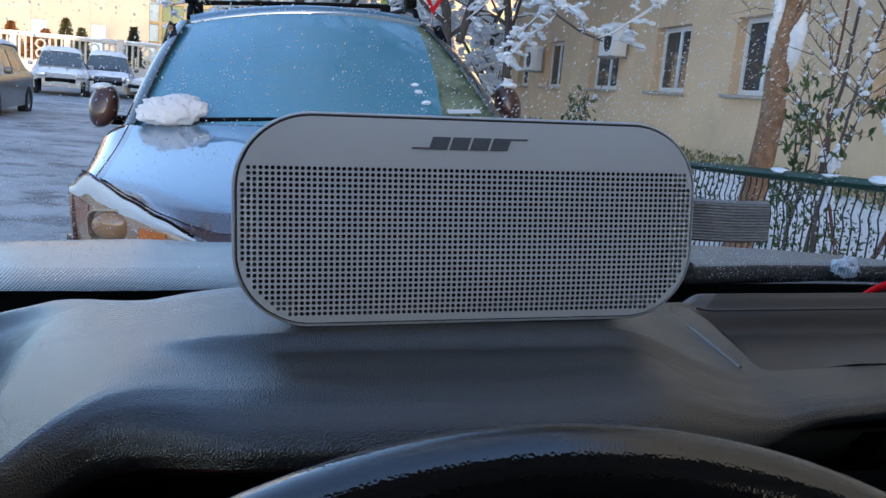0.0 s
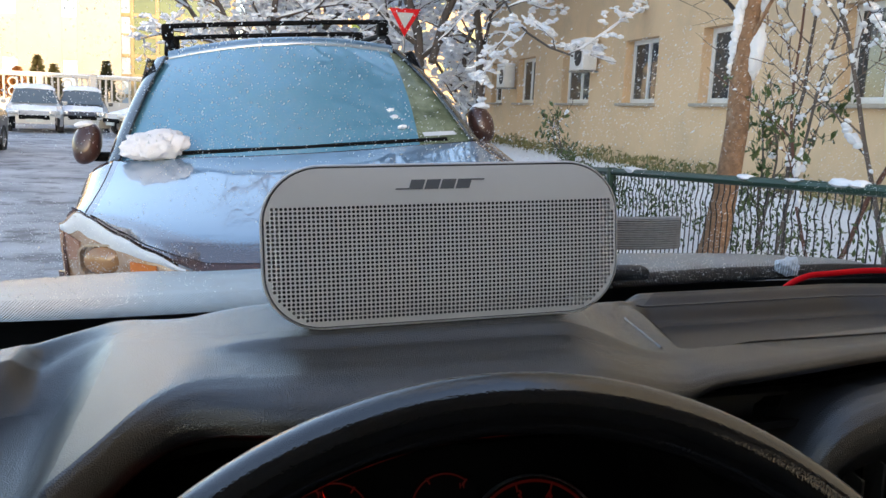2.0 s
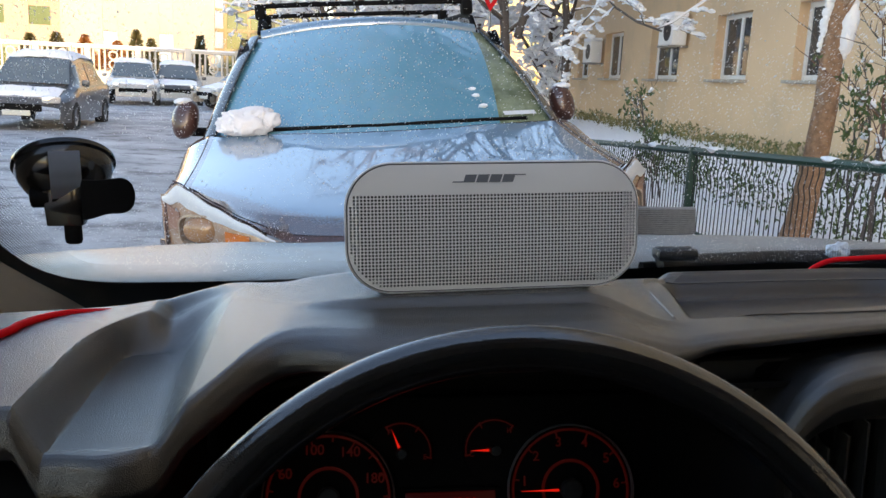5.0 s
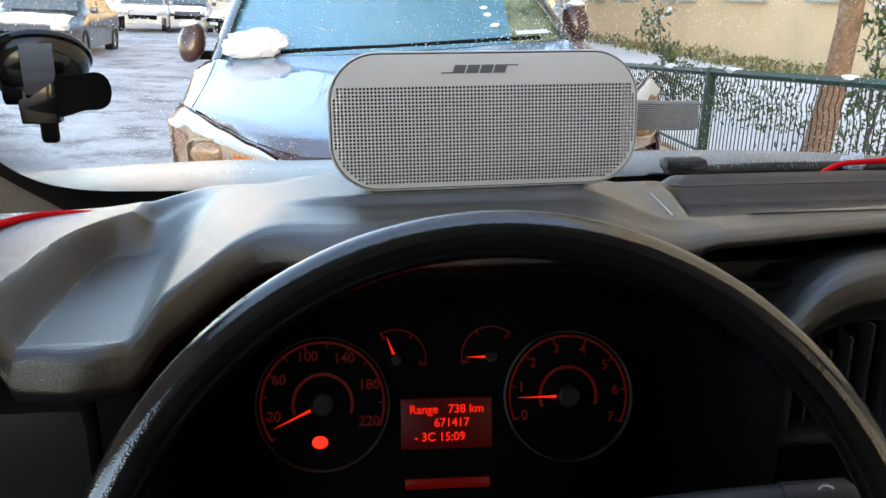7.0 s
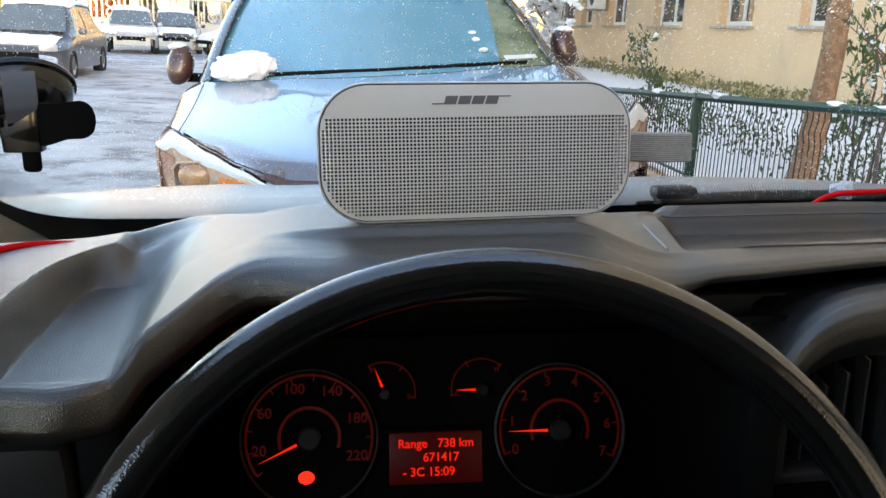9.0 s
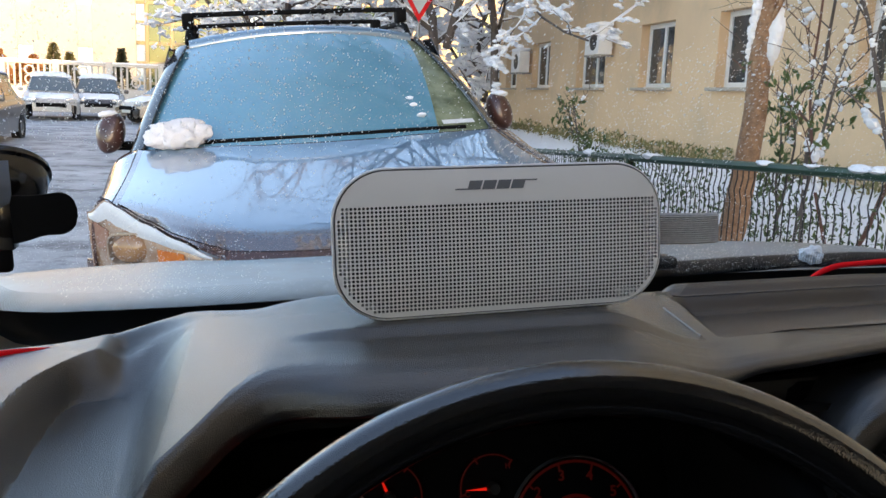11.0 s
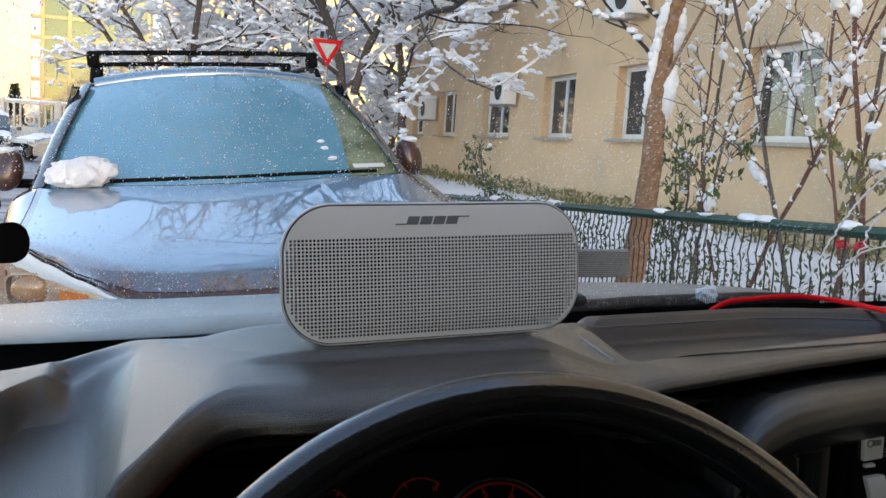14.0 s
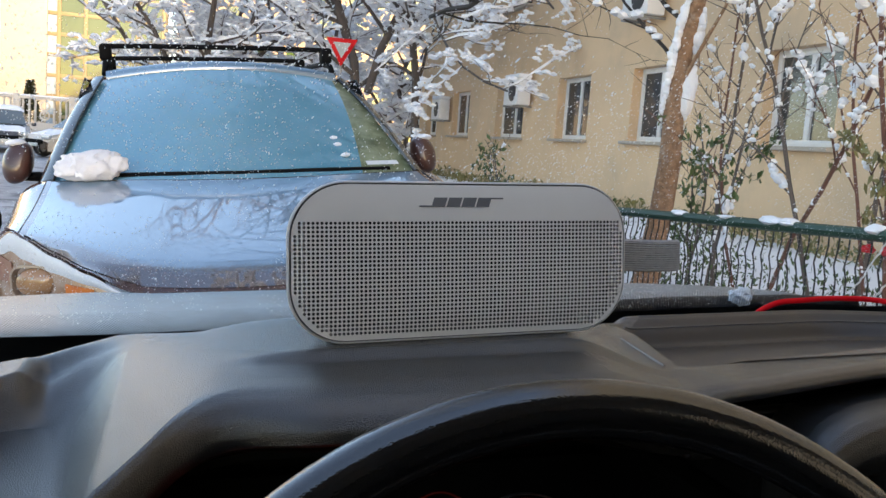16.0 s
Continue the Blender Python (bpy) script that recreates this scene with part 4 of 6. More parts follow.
def build_hood():
    def f(u, v):
        x = lerp(-0.78, 0.98, u)
        y = lerp(0.86, 1.78, v)
        k = (x - 0.1) / 0.88
        z = 1.052 - 0.02 * (1 - S(0.86, 1.1, y)) - 0.20 * S(1.28, 1.85, y) ** 1.3 - 0.02 * abs(k) ** 4 - 0.006 * S(0.45, 0.30, abs(k)) * S(0.9, 1.0, y)
        return (x, y - 0.06 * k * k, z)
    h = thing("car_hood", (0.1, 1.3, 0.9), "white painted hood of the own car with meltwater streaks", "car hood", CAR)
    part("panel", G(f, 60, 40, 0.004), M_HOODW, h)

    def cowl(u, v):
        x = lerp(-0.78, 0.98, u)
        k = (x - 0.1) / 0.88
        return (x, lerp(0.70, 0.875, v) - 0.10 * k * k, lerp(1.085, 1.03, v) - 0.02 * k * k)
    part("cowl_panel", G(cowl, 40, 6, 0.005), M_BLACK, h, "black plastic scuttle panel")
    def front(u, v):
        a = u * 2 - 1
        x = 0.1 + 0.88 * max(-1, min(1, a * 1.5))
        k = (x - 0.1) / 0.88
        y = 1.77 - 0.06 * k * k - (0.9 * (abs(a) - 2 / 3) * 3 if abs(a) > 2 / 3 else 0)
        return (x, y, lerp(0.28, 1.052 - 0.02 - 0.20 * S(1.28, 1.85, y) ** 1.3 - 0.02 * abs(k) ** 4 - 0.01, v))
    part("front_body", G(front, 60, 8, 0.004, flip=True), M_HOODW, h, "white front wings and nose")
    for sx in (-0.66, 0.86):
        m = Matrix.Translation((sx, 1.25, 0.31)) @ pose(0, 0, 0, 0, 90, 0)
        part("wheel", lathe([(0.19, -0.09), (0.29, -0.09), (0.31, -0.07), (0.31, 0.07), (0.29, 0.09), (0.19, 0.09), (0.05, 0.05), (0.001, 0.05)], m, 32), M_BLACK, h, "black winter tyre")
    w = thing("wiper", (0.33, 0.84, 1.09), "black windscreen wiper with ice on its arm", "wiper", CAR)
    part("pivot_cap", B((0.332, 0.85, 1.117), (0.056, 0.03, 0.016), 0.006), M_DARK, w)
    part("arm", T([(0.32, 0.87, 1.10), (0.50, 0.93, 1.092), (0.70, 0.95, 1.088), (0.80, 0.945, 1.085)], [0.012, 0.010, 0.008, 0.006], 10, squash=0.6), M_DARK, w)
    part("blade", T([(0.30, 0.885, 1.092), (0.60, 0.95, 1.083), (0.84, 0.955, 1.075)], 0.007, 8), M_BLACK, w)
    bm = bmesh.new()
    bmesh.ops.create_icosphere(bm, subdivisions=4, radius=0.0145)
    for v in bm.verts:
        q = 1 + 0.45 * noise.noise(v.co * 110) + 0.3 * noise.noise(v.co * 260)
        v.co = Vector((v.co.x * 1.15 * q, v.co.y * 0.8 * q, v.co.z * 0.8 * q)) + Vector((0.612, 0.93, 1.099))
    part("ice_lump", bm, M_ICE, w, "lump of ice frozen to the arm")


build_dashboard()
build_vent()
build_radio()
build_cluster()
build_wheel()
build_stalk()
build_speaker()
build_windscreen()
build_mount()
build_cables()
build_shell()
build_hood()
# ---- street ----
M_ROAD = mat("slushy_road_snow", (0.50, 0.52, 0.55), 0.6, color2=(0.24, 0.25, 0.27), scale=0.55, mix=0.35, stain=(0.13, 0.13, 0.14), stain_scale=1.6, stain_at=(0.50, 0.62), bump=0.8, bump_scale=6, bump_depth=0.05, rough_var=0.2)
M_WALL = mat("beige_render", (0.70, 0.495, 0.31), 0.9, color2=(0.63, 0.445, 0.28), scale=1.2, stain=(0.45, 0.35, 0.245), stain_scale=0.5, stain_at=(0.5, 0.8), bump=0.3, bump_scale=60, bump_depth=0.004)
M_SILL = mat("weathered_stone", (0.42, 0.37, 0.31), 0.8, color2=(0.34, 0.30, 0.25), scale=6)
M_PVC = mat("white_window_frame", (0.78, 0.78, 0.77), 0.4, color2=(0.72, 0.72, 0.71), scale=5)
M_PANE = mat("dark_window_pane", (0.03, 0.035, 0.04), 0.05, color2=(0.05, 0.055, 0.06), scale=2, spec=0.8)
M_SUVP = mat("brown_grey_car_paint", (0.11, 0.052, 0.042), 0.16, metal=0.5, color2=(0.125, 0.062, 0.05), scale=3, stain=(0.55, 0.53, 0.52), stain_scale=95, stain_at=(0.63, 0.68), coat=1.0, spec=0.8)
# frosted glass; the blue of the reflected sky is put into its base colour
M_SKYGLASS = mat("frosted_glass_sky_blue", (0.085, 0.29, 0.42), 0.25, color2=(0.105, 0.33, 0.46), scale=4, stain=(0.22, 0.36, 0.44), stain_scale=70, stain_at=(0.52, 0.78), coat=1.0, coat_ior=2.6, coat_rough=0.03, spec=0.8, rough_var=0.06)
M_CLEAR = mat("thawed_glass", (0.085, 0.11, 0.06), 0.06, color2=(0.26, 0.30, 0.20), scale=9, mix=0.3, spec=0.8)
# film of frost whose blue also stands in for the mirrored sky
M_SKYFROST = mat("frost_film", (0.075, 0.18, 0.285), 0.30, color2=(0.10, 0.21, 0.32), scale=3, coat=1.0, coat_ior=3.0, coat_rough=0.025, spec=0.8, stain=(0.06, 0.065, 0.08), stain_scale=7, stain_at=(0.69, 0.72))


def thin_out(m, bare):
    """Grains of the sky-blue film thin out to bare paint along its edge."""
    t = m.node_tree
    base = t.nodes["Principled BSDF"].inputs["Base Color"]
    was = base.links[0].from_socket
    a = t.nodes.new("ShaderNodeAttribute")
    a.attribute_name = "frost"
    n = t.nodes.new("ShaderNodeTexNoise")
    n.inputs["Scale"].default_value = 160
    n.inputs["Detail"].default_value = 4
    c = t.nodes.new("ShaderNodeTexCoord")
    t.links.new(c.outputs["Object"], n.inputs["Vector"])
    add = t.nodes.new("ShaderNodeMath")
    add.operation = "MULTIPLY_ADD"
    t.links.new(n.outputs["Fac"], add.inputs[0])
    add.inputs[1].default_value = 1.2
    t.links.new(a.outputs["Fac"], add.inputs[2])
    r = t.nodes.new("ShaderNodeMapRange")
    r.inputs["From Min"].default_value = 0.80
    r.inputs["From Max"].default_value = 1.45
    t.links.new(add.outputs[0], r.inputs["Value"])
    mix = t.nodes.new("ShaderNodeMix")
    mix.data_type = "RGBA"
    t.links.new(r.outputs["Result"], mix.inputs["Factor"])
    mix.inputs[6].default_value = (*bare, 1)
    t.links.new(was, mix.inputs[7])
    t.links.new(mix.outputs[2], base)


# same sky-blue colour for the hood, where glossy brown paint mirrors the sky
M_FILM = mat("frost_film_sky_edge", (0.075, 0.18, 0.285), 0.30, color2=(0.10, 0.21, 0.32), scale=3, coat=1.0, coat_ior=3.0, coat_rough=0.025, spec=0.8, stain=(0.06, 0.065, 0.08), stain_scale=7, stain_at=(0.69, 0.72))
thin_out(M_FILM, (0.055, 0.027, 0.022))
M_LENS = mat("headlight_inside", (0.36, 0.20, 0.11), 0.2, metal=0.2, color2=(0.50, 0.40, 0.32), scale=14, mix=0.3, coat=1.0, bump=0.4, bump_scale=60, bump_depth=0.004)
M_STRIP = mat("pale_light_strip", (0.72, 0.76, 0.80), 0.3, color2=(0.62, 0.66, 0.70), scale=14, coat=0.5)
M_BEZEL = mat("dull_bezel", (0.42, 0.33, 0.26), 0.3, color2=(0.30, 0.22, 0.16), scale=25, coat=0.5)
M_PROJ = mat("projector_glass", (0.30, 0.14, 0.055), 0.06, coat=1.0, color2=(0.42, 0.24, 0.12), scale=22)
M_AMBER = mat("amber_lens", (0.75, 0.22, 0.03), 0.15, coat=1.0, color2=(0.55, 0.13, 0.02), scale=30)
M_REFL = mat("dull_side_reflector", (0.26, 0.10, 0.06), 0.3, color2=(0.36, 0.22, 0.15), scale=60, coat=0.6)
M_MIRR = mat("brown_mirror_shell", (0.085, 0.036, 0.028), 0.3, color2=(0.05, 0.024, 0.02), scale=14, coat=0.6, stain=(0.5, 0.5, 0.5), stain_scale=90, stain_at=(0.64, 0.68))
M_TYRE = mat("tyre_rubber", (0.02, 0.02, 0.021), 0.85, color2=(0.04, 0.04, 0.042), scale=12)
M_BARK = mat("orange_brown_bark", (0.42, 0.245, 0.145), 0.9, color2=(0.21, 0.12, 0.07), scale=26, mix=0.35, stain=(0.44, 0.34, 0.26), stain_scale=12, stain_at=(0.55, 0.70), bump=1.0, bump_scale=45, bump_depth=0.02)
M_GREEN = mat("green_painted_iron", (0.014, 0.052, 0.034), 0.5, color2=(0.022, 0.066, 0.044), scale=8)
M_IRON = mat("black_iron", (0.012, 0.013, 0.013), 0.6, color2=(0.02, 0.02, 0.02), scale=9)


def ground():
    def f(u, v):
        a = (u - 0.5) * 2
        x = math.copysign(abs(a) ** 3, a) * 400
        y = -60 + 660 * v ** 3
        z = 0.025 * noise.noise(Vector((x * 0.9, y * 0.5, 0))) + 0.012 * noise.noise(Vector((x * 3, y * 2, 4)))
        return (x, y, z if math.hypot(x, y) < 60 else 0)
    solo("ground", G(f, 160, 200), M_ROAD, "trampled grey slush and snow on the road", "ground", "structure")


def garden():
    def f(u, v):
        x, y = lerp(2.05, 6.5, u), lerp(-40, 26, v)
        return (x, y, 0.42 + 0.05 * noise.noise(Vector((x, y, 1))) + 0.04 * u)
    solo("garden_ground", G(f, 20, 240), M_SNOW, "snow-covered garden strip beside the building", "ground", "structure")
    solo("kerb", B((2.0, -7, 0.2), (0.16, 66, 0.44), 0.01), M_WALL, "low concrete garden kerb", "kerb", "structure")


WINS = [(21.7, 1.5), (18.0, 1.75), (14.65, 1.4), (11.75, 1.3), (8.4, 1.3), (5.1, 1.3), (1.8, 1.3), (24.6, 1.2)]
# height includes unseen upper storeys, added to keep sun off street and trees
BX, BH = 6.5, 16.6


def beige_building():
    b = thing("apartment_building", (9.0, -7.0, 0.0), "beige rendered apartment block with white windows", "building")
    # the stretch behind the car is unseen and prolonged to shade the street
    y0, y1 = -40.0, 26.0
    bm = bmesh.new()
    rows = [(0.0, 1.6), (1.6, 2.75), (2.75, 4.4), (4.4, 5.55), (5.55, 7.2), (7.2, 8.35), (8.35, 10.0), (10.0, 11.15), (11.15, 12.8), (12.8, 13.95), (13.95, BH)]
    spans = sorted((c - w / 2, c + w / 2) for c, w in WINS)
    for i, (z0, z1) in enumerate(rows):
        if i % 2 == 0:
            box(bm, (BX + 0.15, (y0 + y1) / 2, (z0 + z1) / 2), (0.3, y1 - y0, z1 - z0))
        else:
            prev = y0
            for a, c in spans + [(y1, None)]:
                box(bm, (BX + 0.15, (prev + a) / 2, (z0 + z1) / 2), (0.3, a - prev, z1 - z0))
                prev = c
    part("wall", bm, M_WALL, b)
    part("wall", B((BX + 6, (y0 + y1) / 2, BH / 2), (11.3, y1 - y0 - 0.2, BH - 0.02)), M_WALL, b)
    part("roof", B((BX + 5.9, (y0 + y1) / 2, BH + 0.1), (12.4, y1 - y0 + 0.6, 0.2), 0.02), M_SNOW, b)
    for z0 in (1.6, 4.4, 7.2, 10.0, 12.8):
        for c, w in WINS:
            win = part("window", B((BX + 0.20, c, z0 + 0.575), (0.02, w - 0.1, 1.05)), M_PANE, b)
            bm = bmesh.new()
            for yy, zz, sy, sz in ((c - w / 2 + 0.04, z0 + 0.575, 0.08, 1.15), (c + w / 2 - 0.04, z0 + 0.575, 0.08, 1.15), (c, z0 + 0.04, w - 0.16, 0.08), (c, z0 + 1.11, w - 0.16, 0.08), (c, z0 + 0.575, 0.09, 0.99)):
                box(bm, (BX + 0.19, yy, zz), (0.06, sy, sz), 0.006)
            part("frame", bm, M_PVC, win)
            part("sill", B((BX + 0.02, c, z0 - 0.03), (0.30, w + 0.14, 0.05), 0.01), M_SILL, win, "weathered stone sill")
    return b


def fence():
    f = thing("garden_fence", (2.0, 3.0, 0.4), "green iron garden fence with bent bars and snow", "fence")

    def top(y):
        return 1.125 - 0.05 * (y - 2.1)
    y0, y1 = -1.0, 9.0
    part("rail", T([(2.0, y, top(y)) for y in (y0, 2, 4, 6, y1)], 0.022, 8), M_GREEN, f)
    part("rail", T([(2.0, y, 0.50) for y in (y0, 2, 4, 6, y1)], 0.010, 6), M_GREEN, f)
    for y in (-0.4, 4.9, 8.6):
        part("post", B((2.0, y, top(y) / 2 + 0.2), (0.05, 0.05, top(y) - 0.35), 0.004), M_GREEN, f)
    for y, w, h in ((3.375, 0.10, 0.022), (3.01, 0.09, 0.014), (2.72, 0.13, 0.03), (2.62, 0.09, 0.026), (2.19, 0.07, 0.03), (4.6, 0.12, 0.03), (5.6, 0.15, 0.03)):
        bm = bmesh.new()
        bmesh.ops.create_icosphere(bm, subdivisions=3, radius=1)
        for v in bm.verts:
            q = 1 + 0.3 * noise.noise(v.co * 1.6 + Vector((y * 7, 0, 0)))
            v.co = Vector((2.0 + 0.04 * v.co.x * q, y + 0.5 * w * v.co.y * q, top(y) + 0.018 + h * 0.6 * v.co.z * q))
        part("snow_clump", bm, M_SNOW, f, "clump of snow on the rail")
    n = int((y1 - y0) / 0.05)
    for i in range(n):
        y = y0 + i * 0.05
        t = top(y)
        part("bar", T([(2.0, y, 0.42), (2.0, y, t - 0.17), (1.992, y + 0.007, t - 0.12), (2.006, y + 0.012, t - 0.06), (2.0, y + 0.006, t)], 0.0033, 5), M_IRON, f)


SUV = pose(0.14, 2.55, 0, 0, 0, 3.5) @ Matrix.Translation((0, 0, 1.1)) @ pose(0, 0, 0, 0, -5.0, 0) @ Matrix.Translation((0, 0, -1.1))


def nose_y(x):
    return 0.02 + 0.42 * min(1.15, abs(x) / 0.92) ** 3.2


def lamp_top(x):
    """Height of the seam between hood and head lamps."""
    return along([(0.0, 0.80), (0.44, 0.815), (0.50, 0.848), (0.60, 0.902), (0.70, 0.952), (0.79, 1.0), (0.83, 1.025), (0.95, 1.03)], abs(x))


def suv():
    s = thing("parked_suv", (0, 0, 0), "brown-grey SUV parked nose to nose, frosted and dusted with snow", "car", SUV)

    def hood(u, v):
        k = 2 * u - 1
        hw = lerp(0.845, 0.80, v)
        x = k * hw
        yf = nose_y(x)
        yb = 1.12 + 0.09 * k * k
        y = lerp(yf, yb, v ** 1.5)
        crown = 0.872 + 0.208 * y - 0.05 * math.exp(-max(0.0, y) / 0.1) + 0.028 * abs(k) ** 3 * S(1.0, 0.25, y) - 0.015 * abs(k) ** 3
        crown = max(crown, lamp_top(x) * S(0.42, 0.5, abs(x)) * S(0.5, 0.3, y))
        z = lerp(lamp_top(x), crown, min(1.0, (y - yf) / 0.10) ** 0.55) if y - yf < 0.10 else crown
        return (x, y, z + 0.003 * S(0.36, 0.46, abs(k)) * S(0.1, 0.4, v))
    hp = part("hood", G(hood, 60, 50, 0.004), M_SUVP, s)

    bm = bmesh.new()
    mark = bm.verts.layers.float.new("frost")

    def film(u, v):
        x, y, z = hood(lerp(0.015, 0.985, u), lerp(0.10, 0.985, v))
        return (x, y, z + 0.0025)
    g = sheet(bm, film, 120, 60)
    for a in range(121):
        edge = 0.20 + 0.16 * S(0.4, 0.9, abs(a / 60 - 1)) + 0.012 * noise.noise(Vector((a * 0.075, 0, 0)))
        for b in range(61):
            g[a][b][mark] = 0.5 + (lerp(0.10, 0.985, b / 60) - edge) / 0.10
    part("frost_film", bm, M_FILM, hp, "thin glossy frost film, reflected blue sky in its colour")

    def fascia(u, v):
        k = 2 * u - 1
        x = k * 0.93
        top = 0.78 if abs(x) < 0.46 else lerp(0.78, 0.80, S(0.46, 0.6, abs(x)))
        z = lerp(0.25, top, v)
        return (x, nose_y(x) + 0.03 * (1 - v) ** 2 - 0.02 * math.sin(v * math.pi), z)
    part("front_bumper", G(fascia, 50, 20, 0.01), M_SUVP, s)
    g = part("grille", G(lambda u, v: (lerp(-0.47, 0.47, u), nose_y(lerp(-0.47, 0.47, u)) - 0.012, lerp(0.56, 0.805, v)), 24, 6, 0.01), M_BLACK, s, "black radiator grille")
    for i in range(4):
        z = 0.60 + 0.05 * i
        part("chrome_bar", T([(x, nose_y(x) - 0.02, z) for x in (-0.44, -0.22, 0, 0.22, 0.44)], 0.009, 8, squash=0.7), M_CHROME, g)

    def edge_at(y):
        if y < 1.21:
            a = max(0.0, (y - nose_y(0.845)) / (1.21 - nose_y(0.845))) ** (1 / 1.5)
            return hood(1.0, a)
        return (0.80, y, 1.10 + 0.012 * (y - 1.21))

    for sgn in (-1, 1):
        def side(u, v, sgn=sgn):
            y = lerp(0.345, 4.35, u ** 1.3)
            ex, _, ez = edge_at(y)
            wide = 0.93 - 0.05 * S(0.6, 0.345, y)
            if v < 0.35:
                a = v / 0.35 * math.pi / 2
                return (sgn * lerp(ex, wide, math.sin(a)), y, ez - 0.004 - 0.16 * (1 - math.cos(a)))
            return (sgn * (wide - 0.03 * S(0.75, 1.0, v)), y, lerp(ez - 0.164, 0.28, (v - 0.35) / 0.65))
        part("side_panel", G(side, 70, 24, 0.01, flip=sgn < 0), M_SUVP, s)

        def glasshouse(u, v, sgn=sgn):
            y = lerp(1.62, 4.1, u)
            z = lerp(1.12, 1.56, v)
            return (sgn * lerp(0.80, 0.66, v), y + 0.25 * v * (1 - u), z)
        part("side_window", G(glasshouse, 12, 6, 0.006, flip=sgn > 0), M_PANE, s)

        def pil(u, v, sgn=sgn):
            y = lerp(1.17, 1.93, u)
            z = lerp(1.095, 1.605, u) + 0.03 * math.sin(u * math.pi) - 0.055 * u
            x = lerp(0.785, 0.59, u)
            a = v * 1.5
            return (sgn * (x - 0.012 + 0.062 * math.sin(a)), y + 0.10 * (1 - 0.4 * u) - 0.06 + 0.09 * v, z + 0.012 - 0.03 * (1 - math.cos(a)))
        part("pillar", G(pil, 24, 8, 0.012, flip=sgn < 0), M_PANE, s, "glossy black windscreen pillar")

    def screen(u, v, k0=-1.0, k1=1.0, lift=0.0):
        k = lerp(k0, k1, u)
        y = lerp(1.17, 1.93, v)
        z = lerp(1.095, 1.605, v) + 0.03 * math.sin(v * math.pi)
        return (k * lerp(0.785, 0.59, v), y + 0.10 * k * k * (1 - 0.4 * v) - 0.04, z - 0.055 * k * k * v + lift)
    w = part("windscreen", G(lambda u, v: screen(u, v, -1.0, lerp(0.66, 0.93, v)), 30, 20, 0.004), M_SKYGLASS, s, "frosted windscreen with the reflected blue sky in its colour")
    part("clear_glass", G(lambda u, v: screen(u, v, lerp(0.66, 0.93, v), 1.0), 8, 20, 0.004), M_CLEAR, w, "thawed greenish strip of glass")
    part("scuttle", G(lambda u, v: (lerp(-0.8, 0.8, u), lerp(1.10, 1.19, v) + 0.10 * lerp(-1, 1, u) ** 2, lerp(1.085, 1.112, v)), 20, 3, 0.01), M_BLACK, s)
    for xa, xb in ((-0.72, -0.02), (-0.06, 0.66)):
        part("wiper", T([(lerp(xa, xb, t), 1.175 + 0.10 * (lerp(xa, xb, t) / 0.8) ** 2, 1.121 + 0.004 * math.sin(t * 3)) for t in (0, 0.3, 0.6, 1)], 0.013, 8), M_BLACK, s)

    def roof(u, v):
        k = 2 * u - 1
        return (k * 0.66, lerp(1.90, 4.0, v) + 0.09 * k * k * (1 - v), 1.609 + 0.045 * math.sin(min(1, v * 1.6) * math.pi / 2) - 0.055 * k * k)
    rf = part("roof", G(roof, 24, 24, 0.012), M_SUVP, s)
    part("roof_frost", G(lambda u, v: Vector(roof(lerp(0.03, 0.97, u), lerp(0.0, 0.3, v))) + Vector((0, 0, 0.004)), 24, 8, 0.002), M_SKYFROST, rf, "frost on the roof edge")
    def brow(u, v):
        k = lerp(-0.97, 0.97, u)
        x, y, z = screen((k + 1) / 2, 1.0)
        a = lerp(-0.5, 1.35, v)
        return (x, y + 0.045 * (1 - math.cos(a)) + 0.02 * v, z + 0.034 * math.sin(a) + 0.012)
    part("roof_edge", G(brow, 30, 8, 0.004), M_SKYFROST, rf, "frosted front edge of the roof")
    part("paper_strip", G(lambda u, v: screen(0, v * 0.03 + 0.075, lerp(0.72, 0.93, u), 1.0, 0.006), 6, 2, 0.001), M_STRIP, w, "pale strip low on the right of the glass")
    part("rear", B((0, 4.3, 0.9), (1.6, 0.1, 1.2), 0.04), M_SUVP, s)
    for sgn in (-1, 1):
        part("roof_rail", T([(sgn * 0.58, 2.04, 1.585), (sgn * 0.575, 2.10, 1.64), (sgn * 0.575, 2.3, 1.665), (sgn * 0.575, 3.4, 1.68), (sgn * 0.575, 3.7, 1.62)], 0.015, 10), M_BLACK, s)
    for y, z in ((2.22, 1.737), (3.05, 1.732)):
        b = part("cross_bar", T([(-0.585, y, z - 0.012), (-0.55, y, z), (-0.3, y, z + 0.004), (0.3, y, z + 0.004), (0.55, y, z), (0.585, y, z - 0.012)], 0.0155, 12, squash=0.75), M_BLACK, s)
        for sgn in (-1, 1):
            part("clamp_foot", B((sgn * 0.575, y, z - 0.032), (0.06, 0.09, 0.085), 0.015), M_BLACK, b)
    for sgn in (-1, 1):
        bm = bmesh.new()
        bmesh.ops.create_icosphere(bm, subdivisions=4, radius=1)
        for v in bm.verts:
            c = v.co
            q = Vector((math.copysign(abs(c.x) ** 0.88, c.x), math.copysign(abs(c.y) ** 0.88, c.y), math.copysign(abs(c.z) ** 0.9, c.z)))
            v.co = Vector((sgn * 0.95 + 0.066 * q.x, 1.62 + 0.07 * q.y + 0.02 * q.z, 1.172 + 0.09 * q.z - 0.02 * q.x * sgn))
        mi = part("mirror", bm, M_MIRR, s, "dark door mirror with snow on top")
